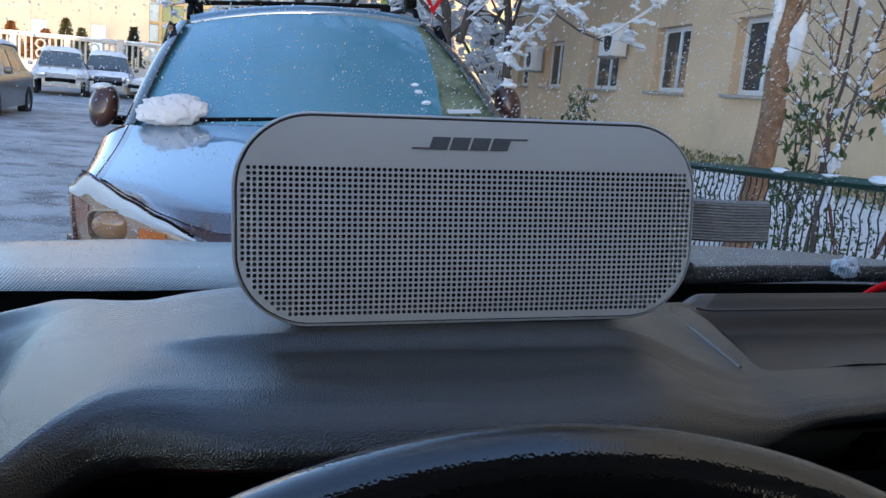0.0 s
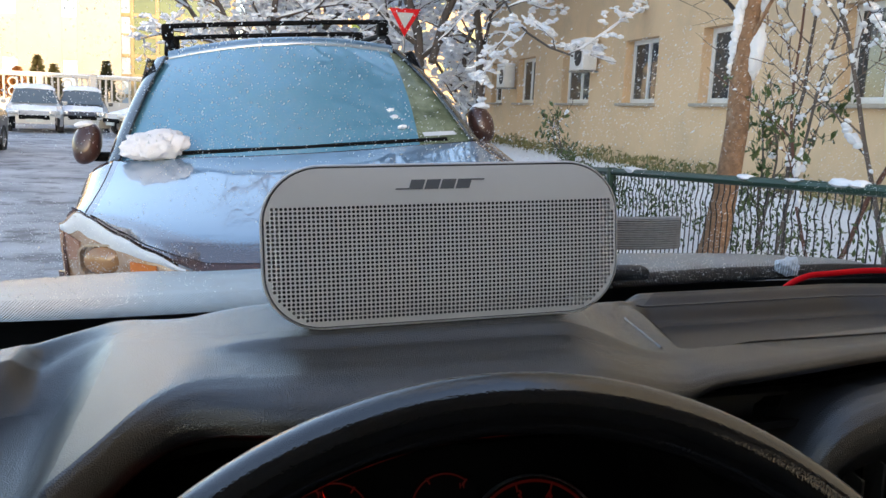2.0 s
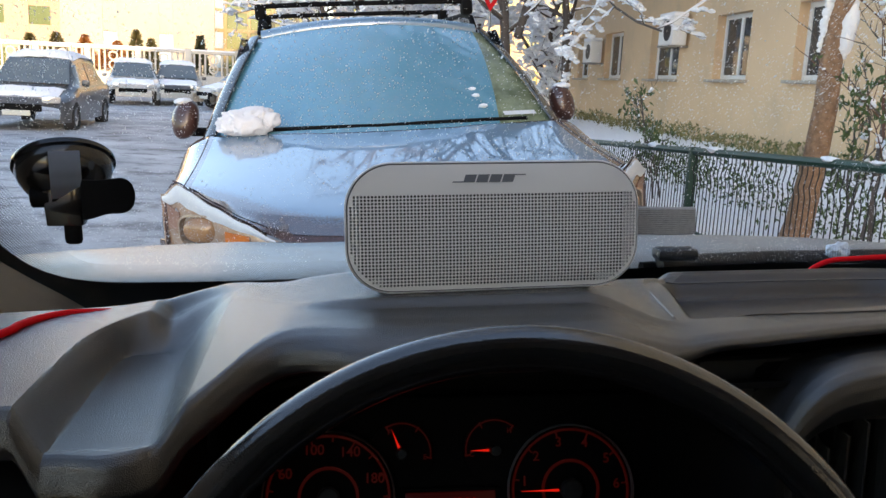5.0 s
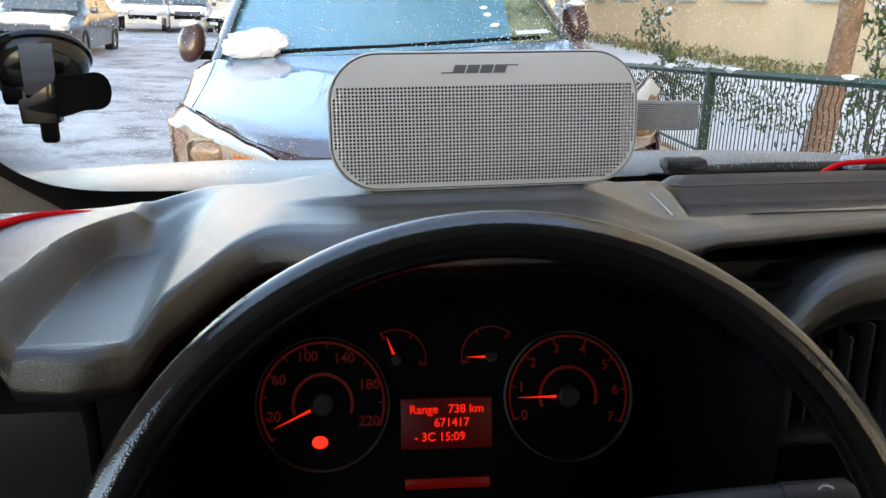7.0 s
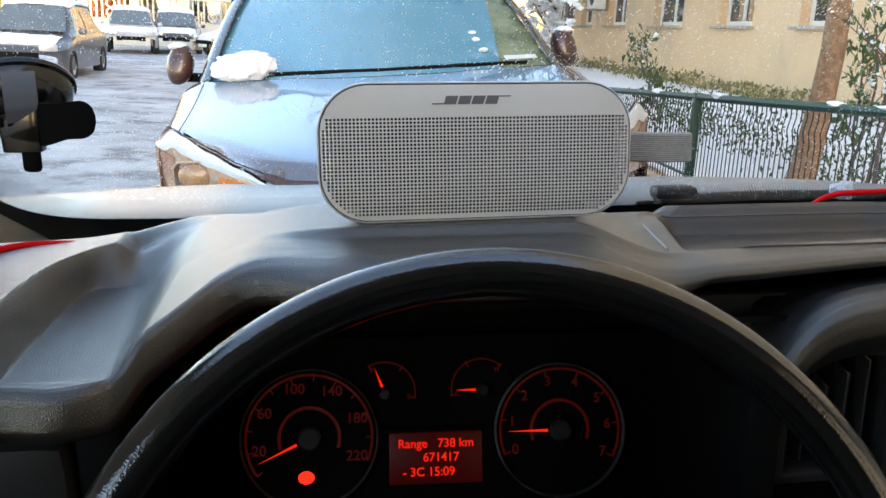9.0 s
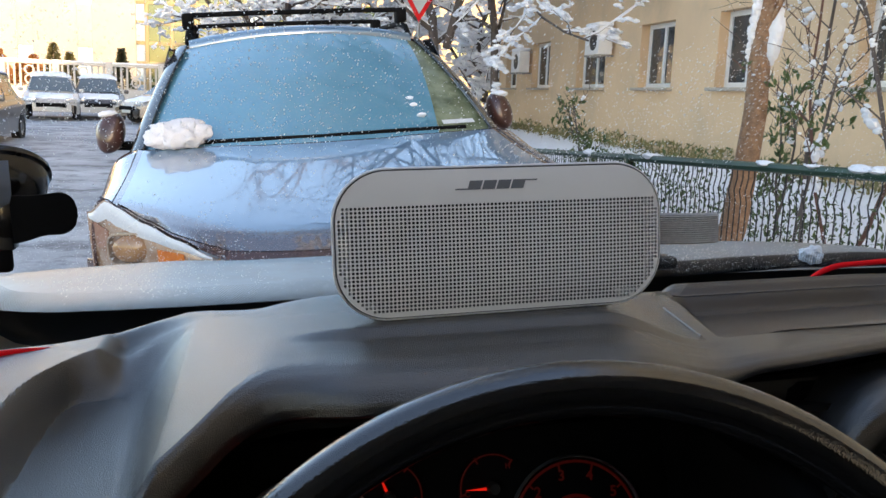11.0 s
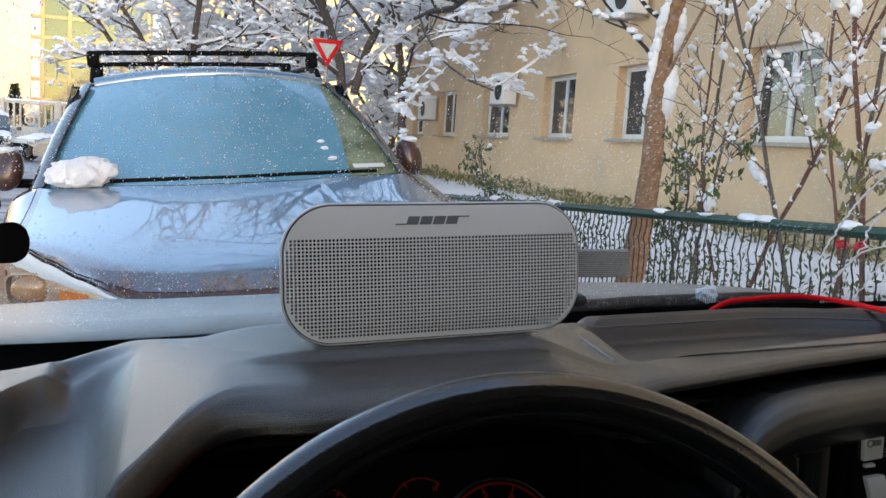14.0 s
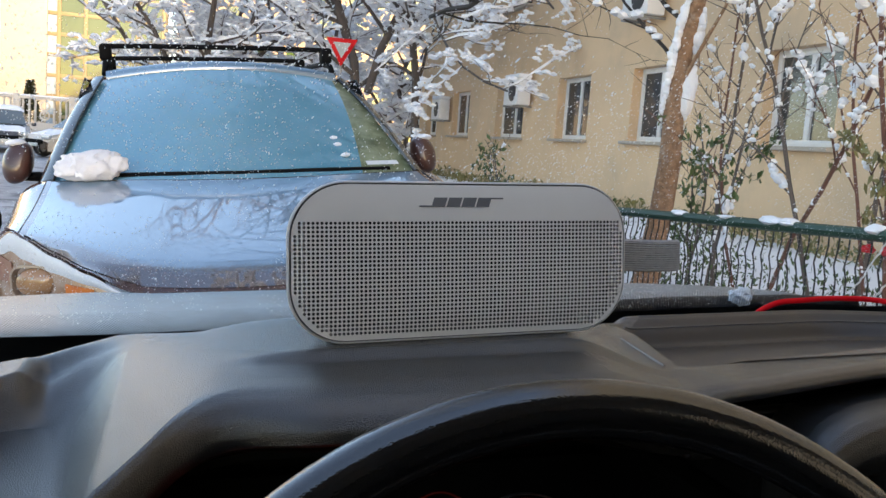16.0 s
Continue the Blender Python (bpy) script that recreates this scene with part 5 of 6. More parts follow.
        part("mirror_arm", T([(sgn * 0.80, 1.66, 1.10), (sgn * 0.93, 1.64, 1.11)], 0.022, 8), M_BLACK, mi)
        bm = bmesh.new()
        bmesh.ops.create_icosphere(bm, subdivisions=3, radius=1)
        for v in bm.verts:
            q = 1 + 0.15 * noise.noise(v.co * 3)
            v.co = Vector((sgn * 0.955 + 0.045 * v.co.x * q, 1.635 + 0.045 * v.co.y * q, 1.258 + 0.018 * v.co.z * q))
        part("snow_cap", bm, M_SNOW, mi)
    # head lamps: a bowl of lens, a pale strip above, a round-cornered projector and amber corners
    for sgn in (-1, 1):
        def lens(u, v, sgn=sgn):
            x = lerp(0.475, 0.90, u)
            top = lamp_top(x) - 0.006 - 0.05 * S(0.82, 0.90, x)
            bot = along([(0.475, 0.835), (0.53, 0.80), (0.65, 0.775), (0.90, 0.765)], x)
            return (sgn * x, nose_y(x) - 0.022 + 0.012 * math.sin(v * math.pi) * -1, lerp(bot, top, v))
        h = part("headlight", G(lens, 40, 14, 0.006, flip=sgn < 0), M_LENS, s, "clear headlight with amber and chrome inside")

        def strip(u, v, sgn=sgn):
            x = lerp(0.50, 0.893, u)
            t = lamp_top(x) - 0.004 - 0.055 * S(0.80, 0.893, x) ** 1.3
            w = along([(0.50, 0.010), (0.6, 0.032), (0.70, 0.050), (0.80, 0.064), (0.85, 0.052), (0.893, 0.016)], x)
            return (sgn * x, nose_y(x) - 0.037 - 0.006 * math.sin(v * math.pi), t - w * v)
        part("light_strip", G(strip, 36, 6, 0.004, flip=sgn > 0), M_STRIP, h, "pale frosted daytime light strip")
        pc = Vector((sgn * 0.752, nose_y(0.752) - 0.045, 0.866))
        yaw = -sgn * 38
        mp = Matrix.Translation(pc) @ pose(0, 0, 0, 90, 0, 0) @ pose(0, 0, 0, 0, -yaw * 0.6, 0)

        def ringpts(w, h_, z, r, n=8):
            out = []
            for cx, cy, a0 in ((w - r, h_ - r, 0), (-w + r, h_ - r, 90), (-w + r, -h_ + r, 180), (w - r, -h_ + r, 270)):
                for k in range(n):
                    a = radians(a0 + 90 * k / (n - 1))
                    out.append(mp @ Vector((cx + r * math.cos(a), cy + r * math.sin(a), z)))
            return out
        bm = bmesh.new()
        rings = [[bm.verts.new(p) for p in ringpts(*q)] for q in ((0.080, 0.052, -0.01, 0.032), (0.080, 0.052, 0.006, 0.032), (0.073, 0.046, 0.007, 0.028), (0.070, 0.043, -0.02, 0.026))]
        for a, c in zip(rings, rings[1:]):
            for k in range(len(a)):
                bm.faces.new((a[k], a[(k + 1) % len(a)], c[(k + 1) % len(a)], c[k]))
        bmesh.ops.recalc_face_normals(bm, faces=bm.faces)
        part("projector_bezel", bm, M_BEZEL, h, "dull pale bezel")
        bm = bmesh.new()
        bmesh.ops.create_uvsphere(bm, u_segments=20, v_segments=12, radius=0.054)
        bmesh.ops.transform(bm, matrix=mp @ Matrix.Diagonal((1.2, 0.85, 0.5, 1)), verts=bm.verts)
        part("projector_lens", bm, M_PROJ, h, "dark bulging projector lens")
        for x0, x1, z0, z1 in ((0.585, 0.665, 0.822, 0.868), (0.825, 0.872, 0.86, 0.945)):
            def amb(u, v, sgn=sgn, x0=x0, x1=x1, z0=z0, z1=z1):
                x = lerp(x0, x1, u)
                return (sgn * x, nose_y(x) - 0.036, lerp(z0, z1 - 0.3 * (z1 - z0) * (1 - u), v))
            part("turn_signal" if x0 < 0.7 else "reflector", G(amb, 8, 4, 0.004, flip=sgn > 0), M_AMBER if x0 < 0.7 else M_REFL, h, "amber turn signal" if x0 < 0.7 else "dull red-brown side reflector")
    for sx in (-1, 1):
        for y in (0.92, 3.55):
            c = Matrix.Translation((sx * 0.82, y, 0.35)) @ pose(0, 0, 0, 0, 90, 0)
            wh = part("wheel", lathe([(0.20, -0.1), (0.33, -0.1), (0.355, -0.08), (0.355, 0.08), (0.33, 0.1), (0.20, 0.1)], c, 36), M_TYRE, s, "black winter tyre")
            part("rim", lathe([(0.20, 0.09 * sx), (0.17, 0.05 * sx), (0.05, 0.06 * sx), (0.001, 0.07 * sx)], c, 24), M_SILVER, wh)
    return s


def snow_on_suv():
    """Lump of snow left on the SUV's wiper, and thin remains on its glass and roof edge."""
    bm = bmesh.new()
    bmesh.ops.create_icosphere(bm, subdivisions=5, radius=1)
    for v in bm.verts:
        c = v.co
        e = Vector((c.x * 2.2, c.y, c.z))
        q = 1 + 0.22 * noise.noise(e * 1.3 + Vector((3, 1, 0))) + 0.14 * noise.noise(e * 2.6) + 0.05 * noise.noise(e * 6)
        flat = Vector((math.copysign(abs(c.x) ** 0.8, c.x), c.y, math.copysign(abs(c.z) ** 0.85, c.z)))
        v.co = Vector((-0.625 + 0.128 * flat.x * q, 1.185 + 0.07 * flat.y * q + 0.03 * c.z, 1.168 + 0.060 * flat.z * q + 0.004 * c.x))
    solo("snow_lump", bm, M_LUMP, "clean white lump of snow lying on the SUV's wiper", "snow", "", SUV, (-0.635, 1.18, 1.12))
    for x, y, z, r in ((0.43, 1.40, 1.262, 0.018), (0.44, 1.35, 1.235, 0.014), (0.46, 1.27, 1.19, 0.014), (0.30, 1.99, 1.60, 0.02), (0.40, 2.0, 1.60, 0.03), (0.48, 2.02, 1.597, 0.02), (-0.47, 2.02, 1.597, 0.025)):
        bm = bmesh.new()
        bmesh.ops.create_icosphere(bm, subdivisions=3, radius=1)
        for v in bm.verts:
            q = 1 + 0.4 * noise.noise(v.co * 2 + Vector((x * 20, z * 9, 0)))
            v.co = Vector((x + 1.5 * r * v.co.x * q, y + r * v.co.y * q, z + r * 0.7 * v.co.z * q))
        solo("snow_scrap", bm, M_SNOW, "small scrap of snow stuck to the SUV", "snow", "", SUV, (x, y, z), "snow scraps on the SUV")


ground()
garden()
beige_building()
fence()
suv()
snow_on_suv()
# ---- trees and shrubs ----
M_TWIG = mat("dark_wet_bark", (0.09, 0.072, 0.064), 0.85, color2=(0.13, 0.105, 0.09), scale=20, bump=0.5, bump_scale=60, bump_depth=0.006)
M_LIMB = mat("black_wet_bark", (0.03, 0.025, 0.022), 0.85, color2=(0.05, 0.042, 0.036), scale=20, bump=0.5, bump_scale=60, bump_depth=0.006)
M_RTWIG = mat("reddish_twig_bark", (0.16, 0.065, 0.045), 0.8, color2=(0.11, 0.06, 0.045), scale=20)
M_LEAF = mat("dark_green_leaves", (0.045, 0.085, 0.025), 0.5, color2=(0.085, 0.12, 0.035), scale=30)
M_LEAFY = mat("yellow_green_leaves", (0.16, 0.16, 0.05), 0.6, color2=(0.20, 0.16, 0.07), scale=20)


def limb(rng, p, d, length, r, level, bark, snow, spec):
    """Grows one limb and its side limbs; bark and snow are lists of (points, radii)."""
    n = 10 if level == 0 else 6 if level == 1 else 4
    pts, radii = [p.copy()], [r]
    seg = length / n
    for i in range(n):
        d = (d + Vector((rng.uniform(-1, 1), rng.uniform(-1, 1), rng.uniform(-1, 1))) * spec["wander"] + Vector((0, 0, spec["lift"][min(level, len(spec["lift"]) - 1)]))).normalized()
        p = p + d * seg
        pts.append(p.copy())
        radii.append(r * (1 - 0.75 * (i + 1) / n) if level else r * (1 - 0.45 * (i + 1) / n))
    bark.append((pts, radii))
    if level >= spec["snow_from"]:
        snow.append((pts, radii))
    if level < spec["levels"]:
        k = spec["kids"][level]
        for j in range(k):
            t = lerp(0.25 if level else spec["clear"], 1.0, (j + rng.random()) / k)
            i = min(n - 1, int(t * n))
            q = pts[i].lerp(pts[i + 1], t * n - i)
            out = Vector((rng.uniform(-1, 1), rng.uniform(-1, 1), rng.uniform(-0.15, 0.6)))
            out = (out - d * out.dot(d) * 0.6).normalized()
            limb(rng, q, (d * spec["along"] + out).normalized(), length * spec["short"] * rng.uniform(0.7, 1.15), max(0.004, radii[i] * 0.55), level + 1, bark, snow, spec)


ICO = bmesh.new()
bmesh.ops.create_icosphere(ICO, subdivisions=2, radius=1)
ICO_V, ICO_F = [v.co.copy() for v in ICO.verts], [[v.index for v in f.verts] for f in ICO.faces]
ICO.free()


ICO = bmesh.new()
bmesh.ops.create_icosphere(ICO, subdivisions=1, radius=1)
TINY_V, TINY_F = [v.co.copy() for v in ICO.verts], [[v.index for v in f.verts] for f in ICO.faces]
ICO.free()


def blob(bm, c, rx, ry, rz, seed, tiny=False):
    vs = []
    for v in TINY_V if tiny else ICO_V:
        q = 1 + 0.35 * noise.noise(v * 1.3 + Vector((seed, seed * 0.7, 0)))
        vs.append(bm.verts.new((c.x + v.x * rx * q, c.y + v.y * ry * q, c.z + v.z * rz * q)))
    for f in TINY_F if tiny else ICO_F:
        bm.faces.new([vs[k] for k in f])


def grow(name, base, seed, stems, spec, label, bark_mat, category="tree", leaves=None, group=""):
    rng = random.Random(seed)
    t = thing(name, base, label, category, group=group)
    bark, snow = [], []
    for off, d, length, r in stems:
        limb(rng, Vector(base) + Vector(off), Vector(d).normalized(), length, r, 0, bark, snow, spec)
    bm = bmesh.new()
    for pts, radii in bark:
        tube(bm, pts, radii, 9 if radii[0] > 0.05 else 5 if radii[0] > 0.012 else 3, caps=False)
    part("trunk", bm, bark_mat, t)
    bm = bmesh.new()
    for pts, radii in snow:
        if spec.get("blobs"):
            for i in range(len(pts) - 1):
                d = pts[i + 1] - pts[i]
                if abs(d.normalized().z) > 0.97 and rng.random() < 0.6:
                    continue
                step = rng.uniform(0.03, 0.06)
                for k in range(int(d.length / step)):
                    if rng.random() < spec["bare"]:
                        continue
                    w = spec["snow"] * (0.5 + 1.6 * rng.random() ** 3)
                    p = pts[i] + d * (k * step / d.length) + Vector((0, 0, radii[i] * 0.5 + w * 0.45))
                    u = d.normalized()
                    for q in range(2 if w < spec["snow"] else 4):
                        e = w * rng.uniform(0.5, 1.0)
                        blob(bm, p + u * w * rng.uniform(-1.3, 1.3) + Vector((rng.uniform(-0.3, 0.3) * w, rng.uniform(-0.3, 0.3) * w, rng.uniform(-0.3, 0.35) * w)), e * (0.8 + abs(u.x)), e * (0.8 + abs(u.y)), e * (0.65 + 0.5 * abs(u.z)), rng.random() * 50)
            continue
        run, rr = [], []
        for i, (p, r) in enumerate(zip(pts, radii)):
            d = (pts[min(i + 1, len(pts) - 1)] - pts[max(i - 1, 0)]).normalized()
            if abs(d.z) > 0.86 or rng.random() < spec.get("bare", 0.12) or p.z > spec.get("shed", 99):
                if len(run) > 1:
                    tube(bm, run, rr, 4)
                run, rr = [], []
                continue
            w = spec["snow"] * rng.uniform(0.4, 1.4)
            run.append(p + Vector((0, 0, r * 0.6 + w * 0.7)))
            rr.append(r * 0.4 + w)
        if len(run) > 1:
            rr[0] *= 0.4
            rr[-1] *= 0.4
            tube(bm, run, rr, 4)
        if rng.random() < spec.get("clump", 0.3) and pts[-1].z < spec.get("shed", 99):
            i = rng.randrange(1, len(pts))
            w = spec["snow"] * rng.uniform(1.2, 2.6)
            blob(bm, pts[i] + Vector((0, 0, radii[i] + w * 0.4)), w * 1.4, w * 1.2, w * 0.8, rng.random() * 50, True)
    part("snow_load", bm, M_SNOW, t, "fresh snow lying along the twigs", kind="stuff")
    if leaves:
        count, size, lm, z0, z1 = leaves
        bm = bmesh.new()
        tips = [(pts[-1], pts[-2]) for pts, r in bark if z0 < pts[-1].z < z1]
        for k in range(count if tips else 0):
            a, b = tips[rng.randrange(len(tips))]
            q = a.lerp(b, rng.random() * 1.5) + Vector((rng.uniform(-1, 1), rng.uniform(-1, 1), rng.uniform(-1, 0.6))) * size * 1.2
            m = Matrix.Translation(q) @ Euler((rng.uniform(0, 6), rng.uniform(0, 6), rng.uniform(0, 6))).to_matrix().to_4x4()
            s = size * rng.uniform(0.6, 1.2)
            vs = [bm.verts.new(m @ Vector(c)) for c in ((-s, 0, 0), (-s * 0.3, s * 0.42, s * 0.1), (s, 0, 0), (-s * 0.3, -s * 0.42, s * 0.1))]
            bm.faces.new((vs[0], vs[3], vs[2]))
            bm.faces.new((vs[0], vs[2], vs[1]))
        part("leaves", bm, lm, t, kind="stuff")
    return t


FAR = dict(wander=0.22, lift=(0.02, -0.02, -0.06, -0.08), levels=3, kids=(26, 12, 9), clear=0.13, along=0.6, short=0.33, snow_from=1, snow=0.026, bare=0.06, clump=0.8, shed=6.0)
grow("street_tree", (3.58, 20.0, 0.4), 3, [((0, 0, 0), (0.01, 0, 1), 13.5, 0.12), ((0.08, 0, 2.0), (0.27, 0, 1), 11.0, 0.10)], FAR, "bare dark street tree loaded with fresh snow", M_TWIG)
grow("street_tree", (4.9, 20.0, 0.4), 11, [((0, 0, 0), (-0.01, 0, 1), 12.5, 0.10), ((0, 0, 2.9), (0.15, -1.0, 0.5), 4.0, 0.022), ((0, 0, 3.3), (-0.6, -1.0, 0.5), 4.6, 0.025),
                                           ((0, 0, 4.9), (0.15, -1.0, -0.06), 6.5, 0.035), ((0, 0, 5.3), (0.11, -1.0, -0.07), 7.5, 0.035), ((0, 0, 5.7), (0.16, -1.0, -0.10), 6.5, 0.035)],
     dict(FAR, kids=(17, 8, 5), short=0.24, snow=0.023), "slim bare street tree loaded with fresh snow", M_TWIG)
grow("street_tree", (7.0, 29.0, 0.0), 31, [((0, 0, 0), (0, 0, 1), 6.5, 0.10), ((0, 0, 0.9), (0.4, 0, 1), 4.6, 0.07), ((0, 0, 0.8), (-0.5, 0, 1), 4.8, 0.07)], dict(FAR, snow=0.045, kids=(16, 7, 4), short=0.42, clear=0.03), "distant bare street tree white with snow", M_TWIG)
for x, y, sd in ((-0.6, 24.0, 22), (3.2, 26.0, 23)):
    grow("street_tree", (x, y, 0.0), sd, [((0, 0, 0), (0.03, 0, 1), 5.6, 0.11), ((0, 0, 1.2), (0.45, 0, 1), 4.6, 0.08), ((0, 0, 1.0), (-0.5, 0, 1), 4.6, 0.08)], dict(FAR, snow=0.038, kids=(11, 6, 4), short=0.42), "distant bare street tree white with snow", M_TWIG)
grow("street_tree", (0.2, 20.9, 0.0), 21, [((0, 0, 0), (0.05, 0, 1), 5.2, 0.10), ((0, 0, 1.2), (-0.4, 0, 1), 4.4, 0.07), ((0, 0, 1.2), (0.4, 0.2, 1), 4.4, 0.07)], dict(FAR, snow=0.031, kids=(14, 7, 5), short=0.42), "bare street tree hidden in snowy twigs", M_TWIG)
NEAR = dict(wander=0.18, lift=(0.03, 0.02, 0.0), levels=2, kids=(8, 5), clear=0.45, along=0.7, short=0.45, snow_from=1, snow=0.012, bare=0.25, clump=0.4)


def near_tree():
    base = (2.6, 4.72, 0.38)
    t = thing("garden_tree", base, "leaning orange-brown tree trunk with snow caked on it", "tree")
    line = [(2.6, 4.78, 0.3), (2.6, 4.64, 0.6), (2.6, 4.56, 1.0), (2.6, 4.52, 1.3), (2.6, 4.53, 1.62), (2.6, 4.48, 1.95), (2.6, 4.38, 2.3), (2.58, 4.25, 2.9), (2.5, 4.1, 4.0), (2.4, 4.0, 5.2)]
    bm = bmesh.new()
    tube(bm, line, [0.095, 0.082, 0.070, 0.066, 0.060, 0.047, 0.046, 0.043, 0.038, 0.03], 14)
    tube(bm, [(2.6, 4.50, 1.75), (2.62, 4.36, 1.95), (2.66, 4.2, 2.2), (2.7, 4.1, 2.7)], [0.014, 0.012, 0.010, 0.007], 6)
    for v in bm.verts:
        v.co += v.co.normalized() * 0.006 * noise.noise(v.co * 12)
    part("trunk", bm, M_BARK, t)
    bm = bmesh.new()
    cake = random.Random(6)
    for side, z0, z1, w, n in ((-1, 1.60, 2.4, 0.015, 150), (1, 1.58, 1.88, 0.026, 70), (1, 1.95, 2.2, 0.018, 50)):
        for i in range(n):
            z = lerp(z0, z1, (i + cake.random()) / n)
            y = along([(1.0, 4.56), (1.62, 4.53), (1.95, 4.48), (2.3, 4.38), (2.6, 4.32)], z)
            r = lerp(0.060, 0.046, (z - 1.6) / 0.7) + 0.006
            e = w * cake.uniform(0.6, 1.2) * (0.5 + math.sin(math.pi * (z - z0) / (z1 - z0)))
            blob(bm, Vector((2.6 + side * 0.87 * r - 0.012 + cake.uniform(-0.008, 0.008), y - side * 0.5 * r - 0.012 + cake.uniform(-0.012, 0.012), z)), e, e, e * cake.uniform(0.9, 2.0), cake.random() * 40)
    part("snow_cake", bm, M_SNOW, t, "snow caked on the trunk", kind="stuff")
    rng = random.Random(5)
    bark, snow = [], []
    for p, d, l, r in (((2.6, 4.44, 2.1), (-0.3, 0.9, 0.5), 1.5, 0.016), ((2.6, 4.3, 2.7), (0.3, -0.9, 0.3), 1.6, 0.018), ((2.6, 4.5, 1.85), (-0.1, 0.8, 0.8), 1.2, 0.014), ((2.56, 4.2, 3.1), (-0.8, 0.4, 0.35), 1.9, 0.018)):
        limb(rng, Vector(p), Vector(d).normalized(), l, r, 1, bark, snow, NEAR)
    for p, d, l in (((2.5, 4.1, 4.0), (-1, 0.3, 0.8), 4.2), ((2.48, 4.08, 4.3), (-0.7, -0.6, 1.0), 4.0), ((2.42, 4.02, 4.8), (-0.9, 0.9, 0.9), 4.2), ((2.4, 4.0, 5.2), (-0.3, 0.1, 1.0), 3.6), ((2.4, 4.0, 5.1), (0.6, 0.7, 1.0), 3.2), ((2.45, 4.05, 4.5), (-1, -0.1, 0.5), 4.0), ((2.45, 4.05, 4.4), (-2.1, 2.5, 2.2), 5.0), ((2.5, 4.1, 4.1), (-1.2, 2.6, 2.4), 5.0), ((2.42, 4.0, 4.9), (-2.6, 1.8, 2.0), 5.0), ((2.42, 4.0, 5.0), (-1.6, 3.4, 1.8), 5.0)):
        limb(rng, Vector(p), Vector(d).normalized(), l, 0.032, 0, bark, snow, dict(NEAR, levels=3, kids=(9, 6, 4), clear=0.15, short=0.42))
    for p, d, l in (((2.54, 4.17, 3.5), (-2.0, 3.4, 0.75), 4.6), ((2.52, 4.14, 3.8), (-2.4, 3.2, 0.8), 4.8), ((2.5, 4.1, 4.0), (-1.6, 3.8, 1.1), 4.8), ((2.5, 4.1, 4.1), (-2.6, 2.6, 1.1), 4.6), ((2.57, 4.2, 3.2), (-1.1, 4.4, 0.55), 5.8), ((2.56, 4.2, 3.3), (-1.7, 4.0, 0.6), 5.4), ((2.56, 4.2, 3.4), (-0.5, 4.6, 0.75), 6.0), ((2.56, 4.2, 3.35), (-2.2, 3.6, 0.55), 5.2), ((2.5, 4.1, 4.0), (-2.2, 1.1, 0.35), 3.2), ((2.52, 4.12, 3.7), (-2.0, 1.4, 0.5), 3.0)):
        limb(rng, Vector(p), Vector(d).normalized(), l, 0.044, 0, bark, [], dict(NEAR, levels=3, kids=(10, 6, 4), clear=0.1, short=0.42))
    bm = bmesh.new()
    for pts, radii in bark:
        tube(bm, pts, radii, 5, caps=False)
    part("branches", bm, M_LIMB, t)
    bm = bmesh.new()
    for pts, radii in snow:
        for p, q in zip(pts, pts[1:]):
            for k in range(3):
                if rng.random() < 0.5:
                    w = 0.02 * (0.5 + 1.3 * rng.random() ** 2)
                    blob(bm, p.lerp(q, k / 3) + Vector((0, 0, w * 0.6)), w * 1.4, w * 1.4, w, rng.random() * 40, True)
    part("snow_load", bm, M_SNOW, t, kind="stuff")


near_tree()
SHRUB = dict(wander=0.15, lift=(0.05, 0.03, 0.0), levels=2, kids=(9, 5), clear=0.2, along=0.9, short=0.30, snow_from=0, snow=0.0145, bare=0.66, blobs=True)
